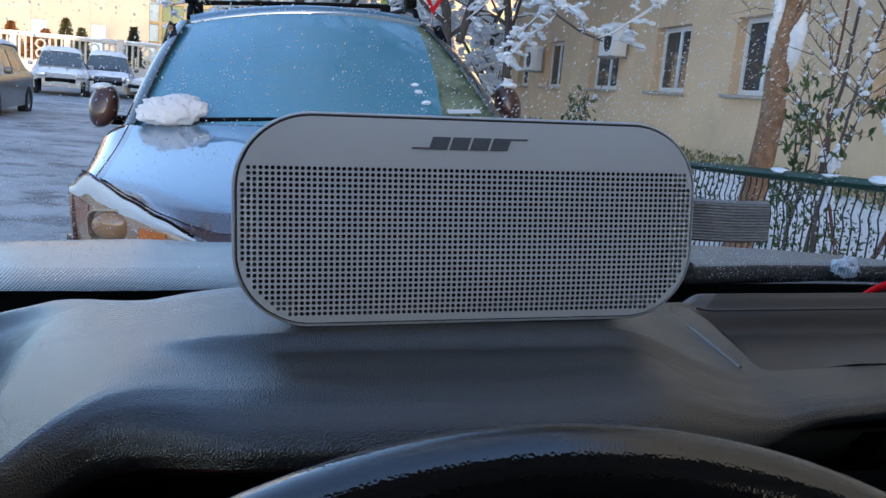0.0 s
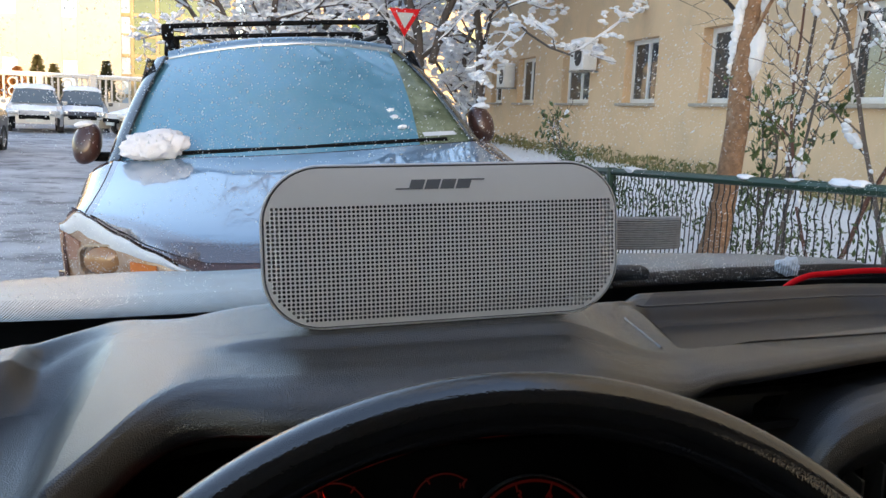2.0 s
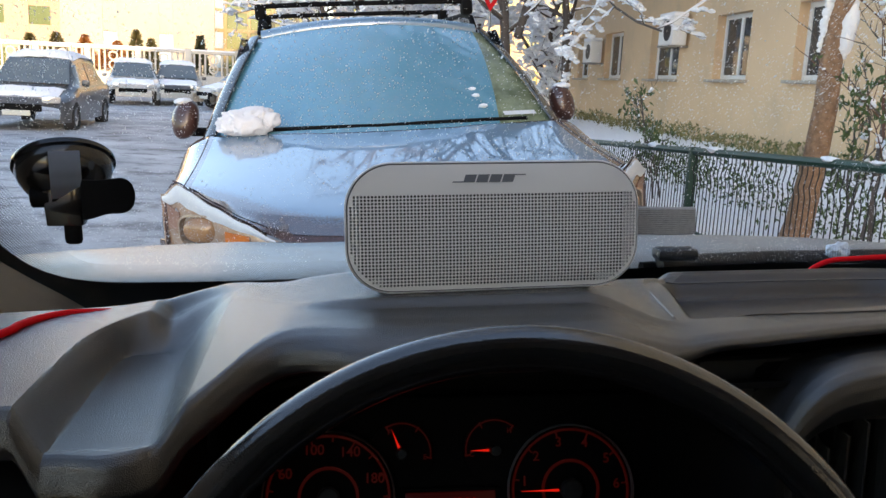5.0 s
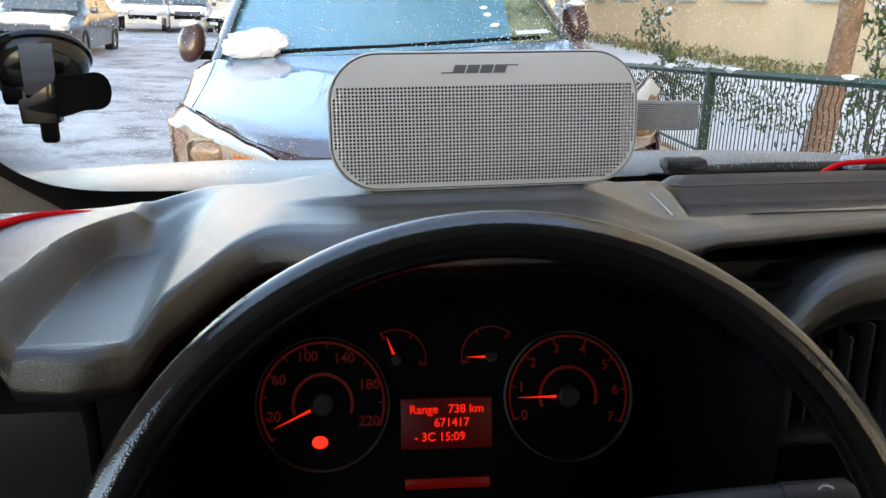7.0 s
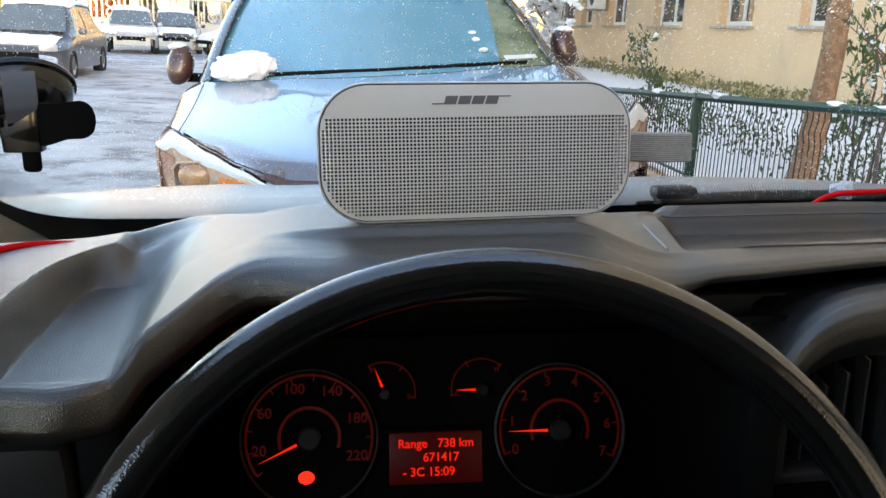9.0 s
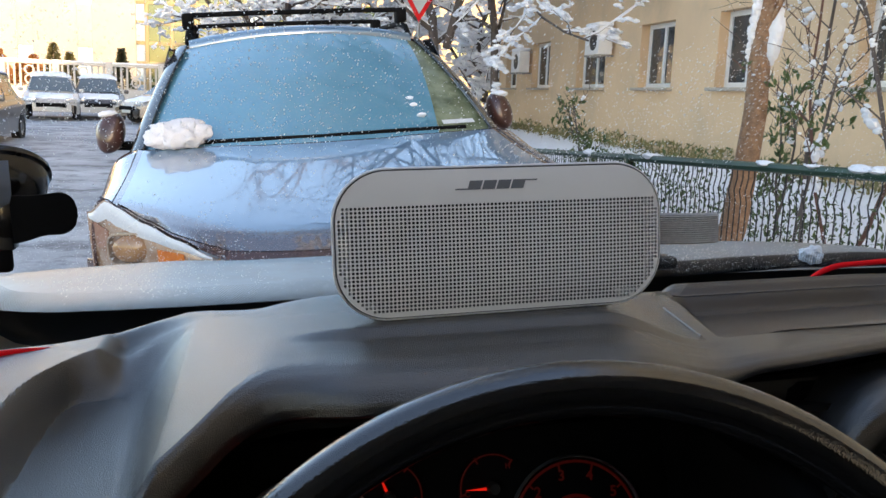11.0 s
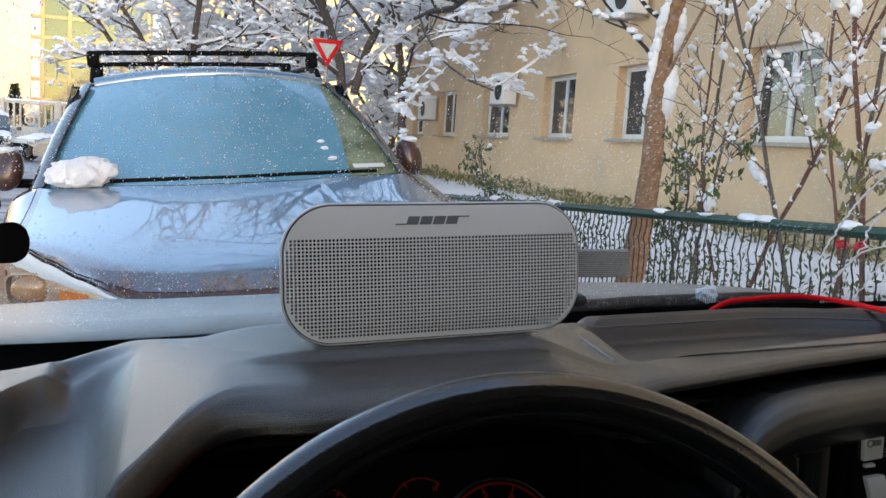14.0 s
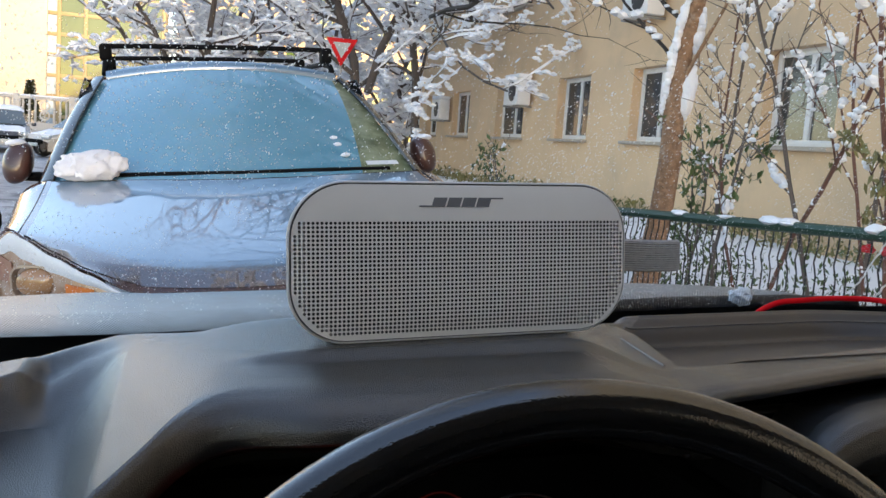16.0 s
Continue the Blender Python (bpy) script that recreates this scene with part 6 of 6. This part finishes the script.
for base, seed, stems, lv in (((2.75, 4.25, 0.42), 41, [((0, 0, 0), (0.05, -0.02, 1), 2.8, 0.011), ((0.1, 0.05, 0), (-0.1, 0.15, 1), 2.3, 0.014)], (70, 0.032, M_LEAF, 0.5, 1.6)),
                              ((2.85, 3.95, 0.42), 42, [((0, 0, 0), (0.12, -0.3, 1), 2.9, 0.014), ((0, 0.05, 0), (-0.1, 0.25, 1), 2.4, 0.011)], (55, 0.032, M_LEAF, 0.5, 1.5)),
                              ((2.9, 3.45, 0.42), 43, [((0, 0, 0), (0.1, 0.25, 1), 2.9, 0.014), ((0.1, -0.1, 0), (0.0, -0.1, 1), 2.6, 0.015)], None),
                              ((2.9, 3.0, 0.42), 44, [((0, 0, 0), (0.0, 0.1, 1), 2.8, 0.014), ((0, 0.1, 0), (0.15, 0.4, 0.9), 2.6, 0.011)], (160, 0.03, M_LEAFY, 0.7, 1.5)),
                              ((3.2, 2.5, 0.42), 45, [((0, 0, 0), (0.0, 0.2, 1), 3.0, 0.014), ((0.1, 0.1, 0), (-0.2, 0.3, 1), 2.7, 0.012)], (80, 0.03, M_LEAFY, 0.7, 1.6)),
                              ((3.3, 5.3, 0.42), 46, [((0, 0, 0), (0.0, 0.1, 1), 1.1, 0.012), ((0.1, 0.1, 0), (-0.2, 0.3, 1), 0.9, 0.012)], (220, 0.035, M_LEAF, 0.5, 1.4)),
                              ((2.5, 6.9, 0.42), 47, [((0, 0, 0), (0.0, 0.2, 1), 0.9, 0.012), ((0.1, 0.1, 0), (-0.2, 0.3, 1), 0.8, 0.012)], (260, 0.035, M_LEAF, 0.5, 1.4))):
    grow("shrub", base, seed, stems, SHRUB, "leggy garden shrub with snow and a few leaves" if lv else "bare reddish garden shrub dotted with snow", M_RTWIG if seed in (42, 44) else M_TWIG, "shrub", lv, "shrubs behind the fence")


def wall_plants():
    rng = random.Random(9)
    bm = bmesh.new()
    for i in range(2600):
        y = rng.uniform(6, 25)
        h = 0.22 + 0.22 * noise.noise(Vector((y * 0.8, 2, 0)))
        q = Vector((6.5 - abs(rng.gauss(0, 0.35)) - 0.03, y, 0.46 + rng.random() * max(0.05, h)))
        s = rng.uniform(0.03, 0.07)
        m = Matrix.Translation(q) @ Euler((rng.uniform(0, 6), rng.uniform(0, 6), rng.uniform(0, 6))).to_matrix().to_4x4()
        vs = [bm.verts.new(m @ Vector(c)) for c in ((-s, 0, 0), (0, s * 0.35, 0), (s, 0, 0), (0, -s * 0.35, 0))]
        bm.faces.new(vs)
    solo("wall_plants", bm, M_LEAFY, "low yellow-green plants along the building's foot", "plants", "stuff")


wall_plants()


def hedge():
    rng = random.Random(19)
    bm = bmesh.new()
    for i in range(5200):
        y = rng.uniform(1.6, 9.5)
        k = noise.noise(Vector((y * 1.3, 7, 0)))
        if k < -0.25:
            continue
        q = Vector((3.2 + rng.gauss(0, 0.25), y, 0.44 + rng.random() * (0.30 + 0.42 * k)))
        s = rng.uniform(0.012, 0.03)
        m = Matrix.Translation(q) @ Euler((rng.uniform(0, 6), rng.uniform(0, 6), rng.uniform(0, 6))).to_matrix().to_4x4()
        bm.faces.new([bm.verts.new(m @ Vector(c)) for c in ((-s, 0, 0), (0, s * 0.4, 0), (s, 0, 0), (0, -s * 0.4, 0))])
    solo("low_hedge", bm, M_LEAF, "patchy dull green plants behind the fence", "plants", "stuff")
    M_BAG = mat("red_plastic_film", (0.75, 0.02, 0.03), 0.35, color2=(0.55, 0.01, 0.02), scale=20)
    for y, z, w in ((2.15, 1.075, 0.022), (2.235, 1.07, 0.018)):
        bm = bmesh.new()
        bmesh.ops.create_icosphere(bm, subdivisions=3, radius=1)
        for v in bm.verts:
            q = 1 + 0.5 * noise.noise(v.co * 2.2 + Vector((y * 9, 0, 0)))
            v.co = Vector((2.015 + 0.022 * v.co.x * q, y + w * v.co.y * q, z + 0.8 * w * v.co.z * q))
        solo("plastic_scrap", bm, M_BAG, "crumpled red plastic scrap caught on the fence bars", "litter", "", None, (2.015, y, z), "red scraps on the fence")


hedge()

# ---- road sign ----
M_SRED = mat("red_sign_paint", (0.72, 0.014, 0.018), 0.4, spec=0.2, color2=(0.62, 0.012, 0.016), scale=6)
M_SWHITE = mat("white_sign_paint", (0.50, 0.53, 0.51), 0.4, color2=(0.44, 0.47, 0.45), scale=5)


def yield_sign():
    c = Vector((2.68, 18.0, 3.12))
    s = thing("yield_sign", (c.x, c.y, 0.0), "red and white triangular give-way sign on a pole", "road sign")

    def tri(r, y):
        return [(c.x + r * math.sin(radians(a)), y, c.z - r * math.cos(radians(a)) + 0.05) for a in (0, 120, 240)]
    part("border", prism(tri(0.385, c.y), (0, 1, 0), 0.01, 0.003), M_SRED, s, "red border plate")
    part("face", prism(tri(0.215, c.y - 0.006), (0, 1, 0), 0.005), M_SWHITE, s, "white centre")
    part("pole", T([(c.x, c.y + 0.04, 0), (c.x, c.y + 0.04, c.z + 0.25)], 0.03, 10), M_ZINC, s)


yield_sign()


# ---- air conditioners on the building ----
def air_conditioner(y, z):
    a = thing("air_conditioner", (BX - 0.2, y, z), "pale outdoor air conditioner unit capped with snow", "air conditioner", group="air conditioners on the wall")
    part("case", B((BX - 0.22, y, z + 0.28), (0.30, 0.80, 0.55), 0.02), M_PVC, a)
    part("fan_grille", lathe([(0.2, 0), (0.2, 0.01), (0.17, 0.012), (0.02, 0.012)], Matrix.Translation((BX - 0.37, y - 0.1, z + 0.28)) @ pose(0, 0, 0, 0, -90, 0), 24), M_DARK, a)
    for dy in (-0.3, 0.3):
        part("bracket", B((BX - 0.2, y + dy, z - 0.02), (0.42, 0.04, 0.04), 0.005), M_ZINC, a)
    part("snow_cap", B((BX - 0.22, y, z + 0.60), (0.32, 0.82, 0.09), 0.035), M_SNOW, a)


for y, z in ((17.0, 2.25), (22.9, 2.0), (11.9, 3.45)):
    air_conditioner(y, z)


# ---- parked cars across the junction ----
M_PWHITE = mat("white_paint_dirty", (0.45, 0.45, 0.44), 0.3, color2=(0.36, 0.35, 0.34), scale=3, coat=0.6, stain=(0.2, 0.19, 0.17), stain_scale=3, stain_at=(0.5, 0.8))
M_PGREY = mat("grey_paint", (0.045, 0.047, 0.052), 0.35, metal=0.2, color2=(0.07, 0.07, 0.075), scale=3, coat=0.5, stain=(0.16, 0.15, 0.14), stain_scale=4, stain_at=(0.5, 0.75))
M_PDARK = mat("dark_grey_paint_dirty", (0.07, 0.072, 0.078), 0.35, metal=0.3, color2=(0.095, 0.097, 0.10), scale=3, coat=0.5, stain=(0.13, 0.125, 0.12), stain_scale=3, stain_at=(0.45, 0.7))
# lighter copy of the dark pane, with reflected sky put into its colour
M_PGLASS = mat("sky_lit_car_glass", (0.09, 0.12, 0.14), 0.08, color2=(0.13, 0.16, 0.18), scale=3, spec=0.8)
M_PBEIGE = mat("pale_beige_paint", (0.55, 0.50, 0.42), 0.3, color2=(0.48, 0.44, 0.37), scale=3, coat=0.6)
M_LAMPW = mat("headlamp_glass", (0.6, 0.62, 0.62), 0.1, metal=0.4, coat=1.0)


def parked_car(pos, yaw, paint, label, length=4.2, width=1.74, height=1.45, hatch=True, flip=1):
    m = Matrix.Translation(pos) @ pose(0, 0, 0, 0, 0, yaw)
    c = thing("parked_car", (0, 0, 0), label, "car", m, "parked cars across the junction")
    L, W, H = length, width / 2, height
    low = [(0.0, 0.55), (0.06, 0.68), (0.9, 0.86), (1.1, 0.92), (L - 0.25, 0.98), (L - 0.04, 0.8), (L, 0.5)]

    def body(u, v):
        y = L * u
        top = along(low, y)
        a = v * 2 - 1
        k = abs(a)
        pinch = 1 - 0.12 * S(0.5, 0.0, y) - 0.08 * S(L - 0.4, L, y)
        if k > 0.55:
            t = (k - 0.55) / 0.45
            return (math.copysign(W * pinch * (1 - 0.03 * t), a), y, lerp(top - 0.05, 0.22, t))
        return (W * pinch * 0.97 * a / 0.55, y, top - 0.05 * (k / 0.55) ** 3)
    part("body", G(body, 40, 30, 0.01, flip=True), paint, c)
    cab = [(0.95, 0.90), (1.75, H - 0.05), (2.3, H), (L - 0.9, H - 0.03), (L - (0.12 if hatch else 0.7), 0.95)]

    def cabin(u, v):
        y = lerp(cab[0][0], cab[-1][0], u)
        top = along(cab, y)
        a = v * 2 - 1
        k = abs(a)
        base = along(low, y) - 0.06
        if k > 0.6:
            t = (k - 0.6) / 0.4
            return (math.copysign(lerp(W * 0.70, W * 0.93, t), a), y, lerp(top - 0.04, base, t))
        return (W * 0.70 * a / 0.6, y, top - 0.04 * (k / 0.6) ** 3)
    part("cabin", G(cabin, 30, 20, 0.01, flip=True), paint, c)

    def ws(u, v):
        y = lerp(1.03, 1.68, v)
        return (lerp(-1, 1, u) * lerp(W * 0.80, W * 0.64, v), y - 0.02, along(cab, y) + 0.018)
    part("windscreen", G(ws, 8, 8, 0.004), M_PGLASS, c)
    for sgn in (-1, 1):
        for y0, y1 in ((1.45, 2.3), (2.4, 3.2)):
            def sw(u, v, sgn=sgn, y0=y0, y1=y1):
                y = lerp(y0, y1, u)
                t = lerp(0.80, 0.12, v)
                top, base = along(cab, y), along(low, y) - 0.06
                return (sgn * (lerp(W * 0.70, W * 0.93, t) + 0.006), y, lerp(top - 0.04, base, t))
            part("side_window", G(sw, 8, 5, 0.004, flip=sgn > 0), M_PGLASS, c)
        part("headlight", B((sgn * W * 0.68, 0.05, 0.66), (0.34, 0.14, 0.14), 0.04, pose(0, 0, 0, 0, 0, sgn * 14)), M_LAMPW, c)
        part("mirror", B((sgn * (W + 0.06), 1.35, 0.97), (0.16, 0.1, 0.13), 0.04), paint, c)
        for y in (0.78, L - 0.78):
            mm = Matrix.Translation((sgn * (W - 0.1), y, 0.31)) @ pose(0, 0, 0, 0, 90, 0)
            w = part("wheel", lathe([(0.19, -0.1), (0.29, -0.1), (0.31, -0.08), (0.31, 0.08), (0.29, 0.1), (0.19, 0.1)], mm, 24), M_TYRE, c)
            part("rim", lathe([(0.19, 0.08 * sgn), (0.05, 0.06 * sgn), (0.001, 0.06 * sgn)], mm, 16), M_SILVER, w)
    part("grille", B((0, 0.0, 0.5), (0.9, 0.06, 0.14), 0.02), M_BLACK, c)
    part("number_plate", B((0, -0.035, 0.40), (0.5, 0.02, 0.1), 0.004), M_SWHITE, c, "plain pale plate")

    def sn(u, v):
        y = lerp(1.72, L - 0.7, u)
        a = lerp(-1, 1, v)
        e = min(u, 1 - u, v, 1 - v)
        return (W * 0.72 * a, y, along(cab, y) + 0.02 - 0.04 * abs(a) ** 3 + 0.09 * S(0, 0.15, e) + 0.02 * noise.noise(Vector((a * 3, y * 2, L))))
    part("snow_cover", G(sn, 20, 12, 0.02), M_SNOW, c, "snow lying on the roof", kind="stuff")

    def hs(u, v):
        y, a = lerp(0.22, 0.92, u), lerp(-0.75, 0.75, v)
        e = min(u, 1 - u, v, 1 - v)
        return (W * a, y, along(low, y) - 0.01 + 0.05 * S(0, 0.2, e) + 0.03 * noise.noise(Vector((a * 4, y * 5, L * 3))))
    part("snow_cover", G(hs, 14, 14, 0.01), M_SNOW, c, "patchy snow on the hood", kind="stuff")


parked_car((-6.45, 16.9, -0.06), 4, M_PDARK, "dirty dark grey hatchback with a snowy roof", length=4.3, width=1.8, height=1.5)
parked_car((-7.4, 29.5, 0.0), 13, M_PWHITE, "dirty white hatchback with snow on its roof")
parked_car((-6.25, 31.0, 0.0), 11, M_PGREY, "dark grey estate car half hidden under snow", length=4.4)
parked_car((-5.0, 29.0, 0.0), -50, M_PBEIGE, "pale saloon with snow on its roof", length=4.5, hatch=False)
parked_car((-8.7, 21.5, 0.0), 45, M_PBEIGE, "pale saloon lit by low sun", length=4.5, hatch=False)

# ---- white balustrade and buildings beyond ----
M_WHITE = mat("white_painted_concrete", (0.55, 0.53, 0.49), 0.7, color2=(0.47, 0.45, 0.41), scale=2, stain=(0.5, 0.46, 0.4), stain_scale=1.5, stain_at=(0.55, 0.8))
M_PALE = mat("pale_cream_render", (0.42, 0.39, 0.33), 0.85, color2=(0.36, 0.33, 0.27), scale=0.8)
M_DUSK = mat("pinkish_beige_render", (0.38, 0.32, 0.265), 0.85, color2=(0.31, 0.26, 0.21), scale=0.5)
M_CREAM = mat("cream_render", (0.30, 0.26, 0.16), 0.85, color2=(0.26, 0.22, 0.14), scale=0.8)
M_OCHRE = mat("ochre_render", (0.46, 0.36, 0.25), 0.85, color2=(0.39, 0.30, 0.21), scale=0.6)
M_GPANE = mat("green_tinted_pane", (0.035, 0.07, 0.022), 0.08, color2=(0.06, 0.10, 0.035), scale=0.5, spec=0.8)
M_BPANE = mat("blue_tinted_pane", (0.28, 0.40, 0.55), 0.1, color2=(0.34, 0.46, 0.6), scale=0.5, spec=0.8)
M_FIR = mat("dark_conifer", (0.035, 0.05, 0.02), 0.8, color2=(0.09, 0.075, 0.03), scale=6)


def balustrade():
    b = thing("white_balustrade", (-12.0, 38.0, 0.0), "white ornamental concrete fence with snow on its rail", "fence")
    x0, x1 = -30.0, -3.0
    part("base_wall", B(((x0 + x1) / 2, 38.0, 0.5), (x1 - x0, 0.25, 1.0), 0.02), M_WHITE, b)
    part("top_rail", B(((x0 + x1) / 2, 38.0, 1.98), (x1 - x0, 0.2, 0.12), 0.03), M_WHITE, b)
    part("snow_ridge", B(((x0 + x1) / 2, 38.0, 2.07), (x1 - x0, 0.18, 0.07), 0.03), M_SNOW, b)
    n = 13
    for i in range(n + 1):
        x = lerp(x0, x1, i / n)
        part("post", B((x, 38.0, 1.55), (0.26, 0.26, 1.15), 0.03), M_WHITE, b)
        if i < n:
            w = (x1 - x0) / n
            for k in range(1, 9):
                xx = x + w * k / 9
                if k in (4, 5):
                    part("scroll", lathe([(0.20, -0.03), (0.20, 0.03), (0.14, 0.03), (0.14, -0.03), (0.20, -0.03)], Matrix.Translation((x + w / 2, 38.0, 1.30 + 0.38 * (k - 4))) @ pose(0, 0, 0, 90), 16), M_WHITE, b)
                else:
                    part("baluster", B((xx, 38.0, 1.46), (0.08, 0.08, 0.95), 0.015), M_WHITE, b)


balustrade()


def block(name, x0, x1, y, h, wall, pane, cw, ch, label, mull=0.16, z0=0.0, depth=8.0):
    b = thing(name, ((x0 + x1) / 2, y, 0), label, "building")
    part("wall", B(((x0 + x1) / 2, y + depth / 2 + 0.15, h / 2), (x1 - x0, depth, h)), wall, b)
    part("roof", B(((x0 + x1) / 2, y + depth / 2, h + 0.15), (x1 - x0 + 0.4, depth + 0.4, 0.3), 0.05), M_SNOW, b)
    nx, nz = max(1, int((x1 - x0) / cw)), max(1, int((h - z0) / ch))
    for i in range(nx):
        for j in range(nz):
            xc, zc = x0 + (i + 0.5) * (x1 - x0) / nx, z0 + (j + 0.5) * (h - z0) / nz
            w, hh = (x1 - x0) / nx - mull, (h - z0) / nz - mull
            part("window", B((xc, y + 0.10, zc), (w, 0.06, hh)), pane[(i + j // 7) % len(pane)] if len(pane) > 1 and i == 0 else pane[-1], b)
    bm = bmesh.new()
    for i in range(nx + 1):
        box(bm, (x0 + i * (x1 - x0) / nx, y + 0.05, (h + z0) / 2), (mull, 0.2, h - z0), 0.01)
    part("mullion", bm, wall, b)
    bm = bmesh.new()
    for j in range(nz + 1):
        box(bm, ((x0 + x1) / 2, y + 0.07, z0 + j * (h - z0) / nz), (x1 - x0, 0.14, mull), 0.01)
    part("floor_band", bm, wall, b)


block("glazed_building", -10.4, -2.5, 60.0, 13.0, M_CREAM, [M_BPANE, M_GPANE], 1.32, 1.22, "sunlit cream building with green glazed front", 0.22)
block("white_building", -17.5, -10.5, 58.0, 14.0, M_PALE, [M_BPANE], 3.5, 4.6, "pale cream sunlit building", 2.6)
block("ochre_building", -34.0, -18.0, 66.0, 9.0, M_DUSK, [M_GPANE], 3.2, 3.0, "dull pinkish-beige house front", 1.7)
block("far_flats", -1.5, 34.0, 80.0, 16.0, M_OCHRE, [M_GPANE], 2.6, 2.9, "sunlit ochre block of flats", 1.3)


# brown foliage with the orange of the low sun put into its colour
M_SUNLEAF = mat("sun_orange_leaves", (0.26, 0.11, 0.03), 0.8, color2=(0.16, 0.07, 0.025), scale=6)


def conifer(x, y, z, h, r, seed, label, leaf=None):
    rng = random.Random(seed)
    t = thing("conifer", (x, y, 0.0), label, "tree", group="conifers behind the balustrade")
    part("trunk", T([(x, y, -0.05), (x, y, z + h * 0.9)], [0.08, 0.02], 6), M_TWIG, t)
    bm = bmesh.new()
    for k in range(900):
        u = rng.random() ** 0.8
        a = rng.uniform(0, 6.283)
        q = r * (1 - u) * rng.uniform(0.4, 1.1) + 0.03
        p = Vector((x + q * math.cos(a), y + q * math.sin(a), z + 0.15 + u * h))
        s = rng.uniform(0.08, 0.2)
        o = Vector((math.cos(a), math.sin(a), rng.uniform(-0.5, 0.7))).normalized() * s
        w = o.orthogonal().normalized() * s * 0.35
        bm.faces.new([bm.verts.new(v) for v in (p - o * 0.5, p + w, p + o, p - w)])
    part("crown", bm, leaf or M_FIR, t)


for x, y, z, h, r, sd, leaf in ((-7.35, 42, 0.9, 1.75, 0.45, 1, None), (-9.6, 42, 0.9, 1.5, 0.5, 2, None), (-10.35, 42.3, 0.9, 1.9, 0.6, 3, None), (-11.4, 43, 0.9, 1.35, 0.8, 4, M_SUNLEAF), (-12.0, 43.2, 0.9, 1.1, 0.7, 8, M_SUNLEAF), (-12.9, 43, 0.9, 1.55, 0.8, 5, M_SUNLEAF), (-14.2, 43, 0.9, 1.6, 0.9, 6, None), (-15.4, 43, 0.9, 1.5, 0.9, 7, None)):
    conifer(x, y, z, h, r, sd, "brown shrub with the low sun's orange in its colour" if leaf else "small dark conifer touched by low sun", leaf)
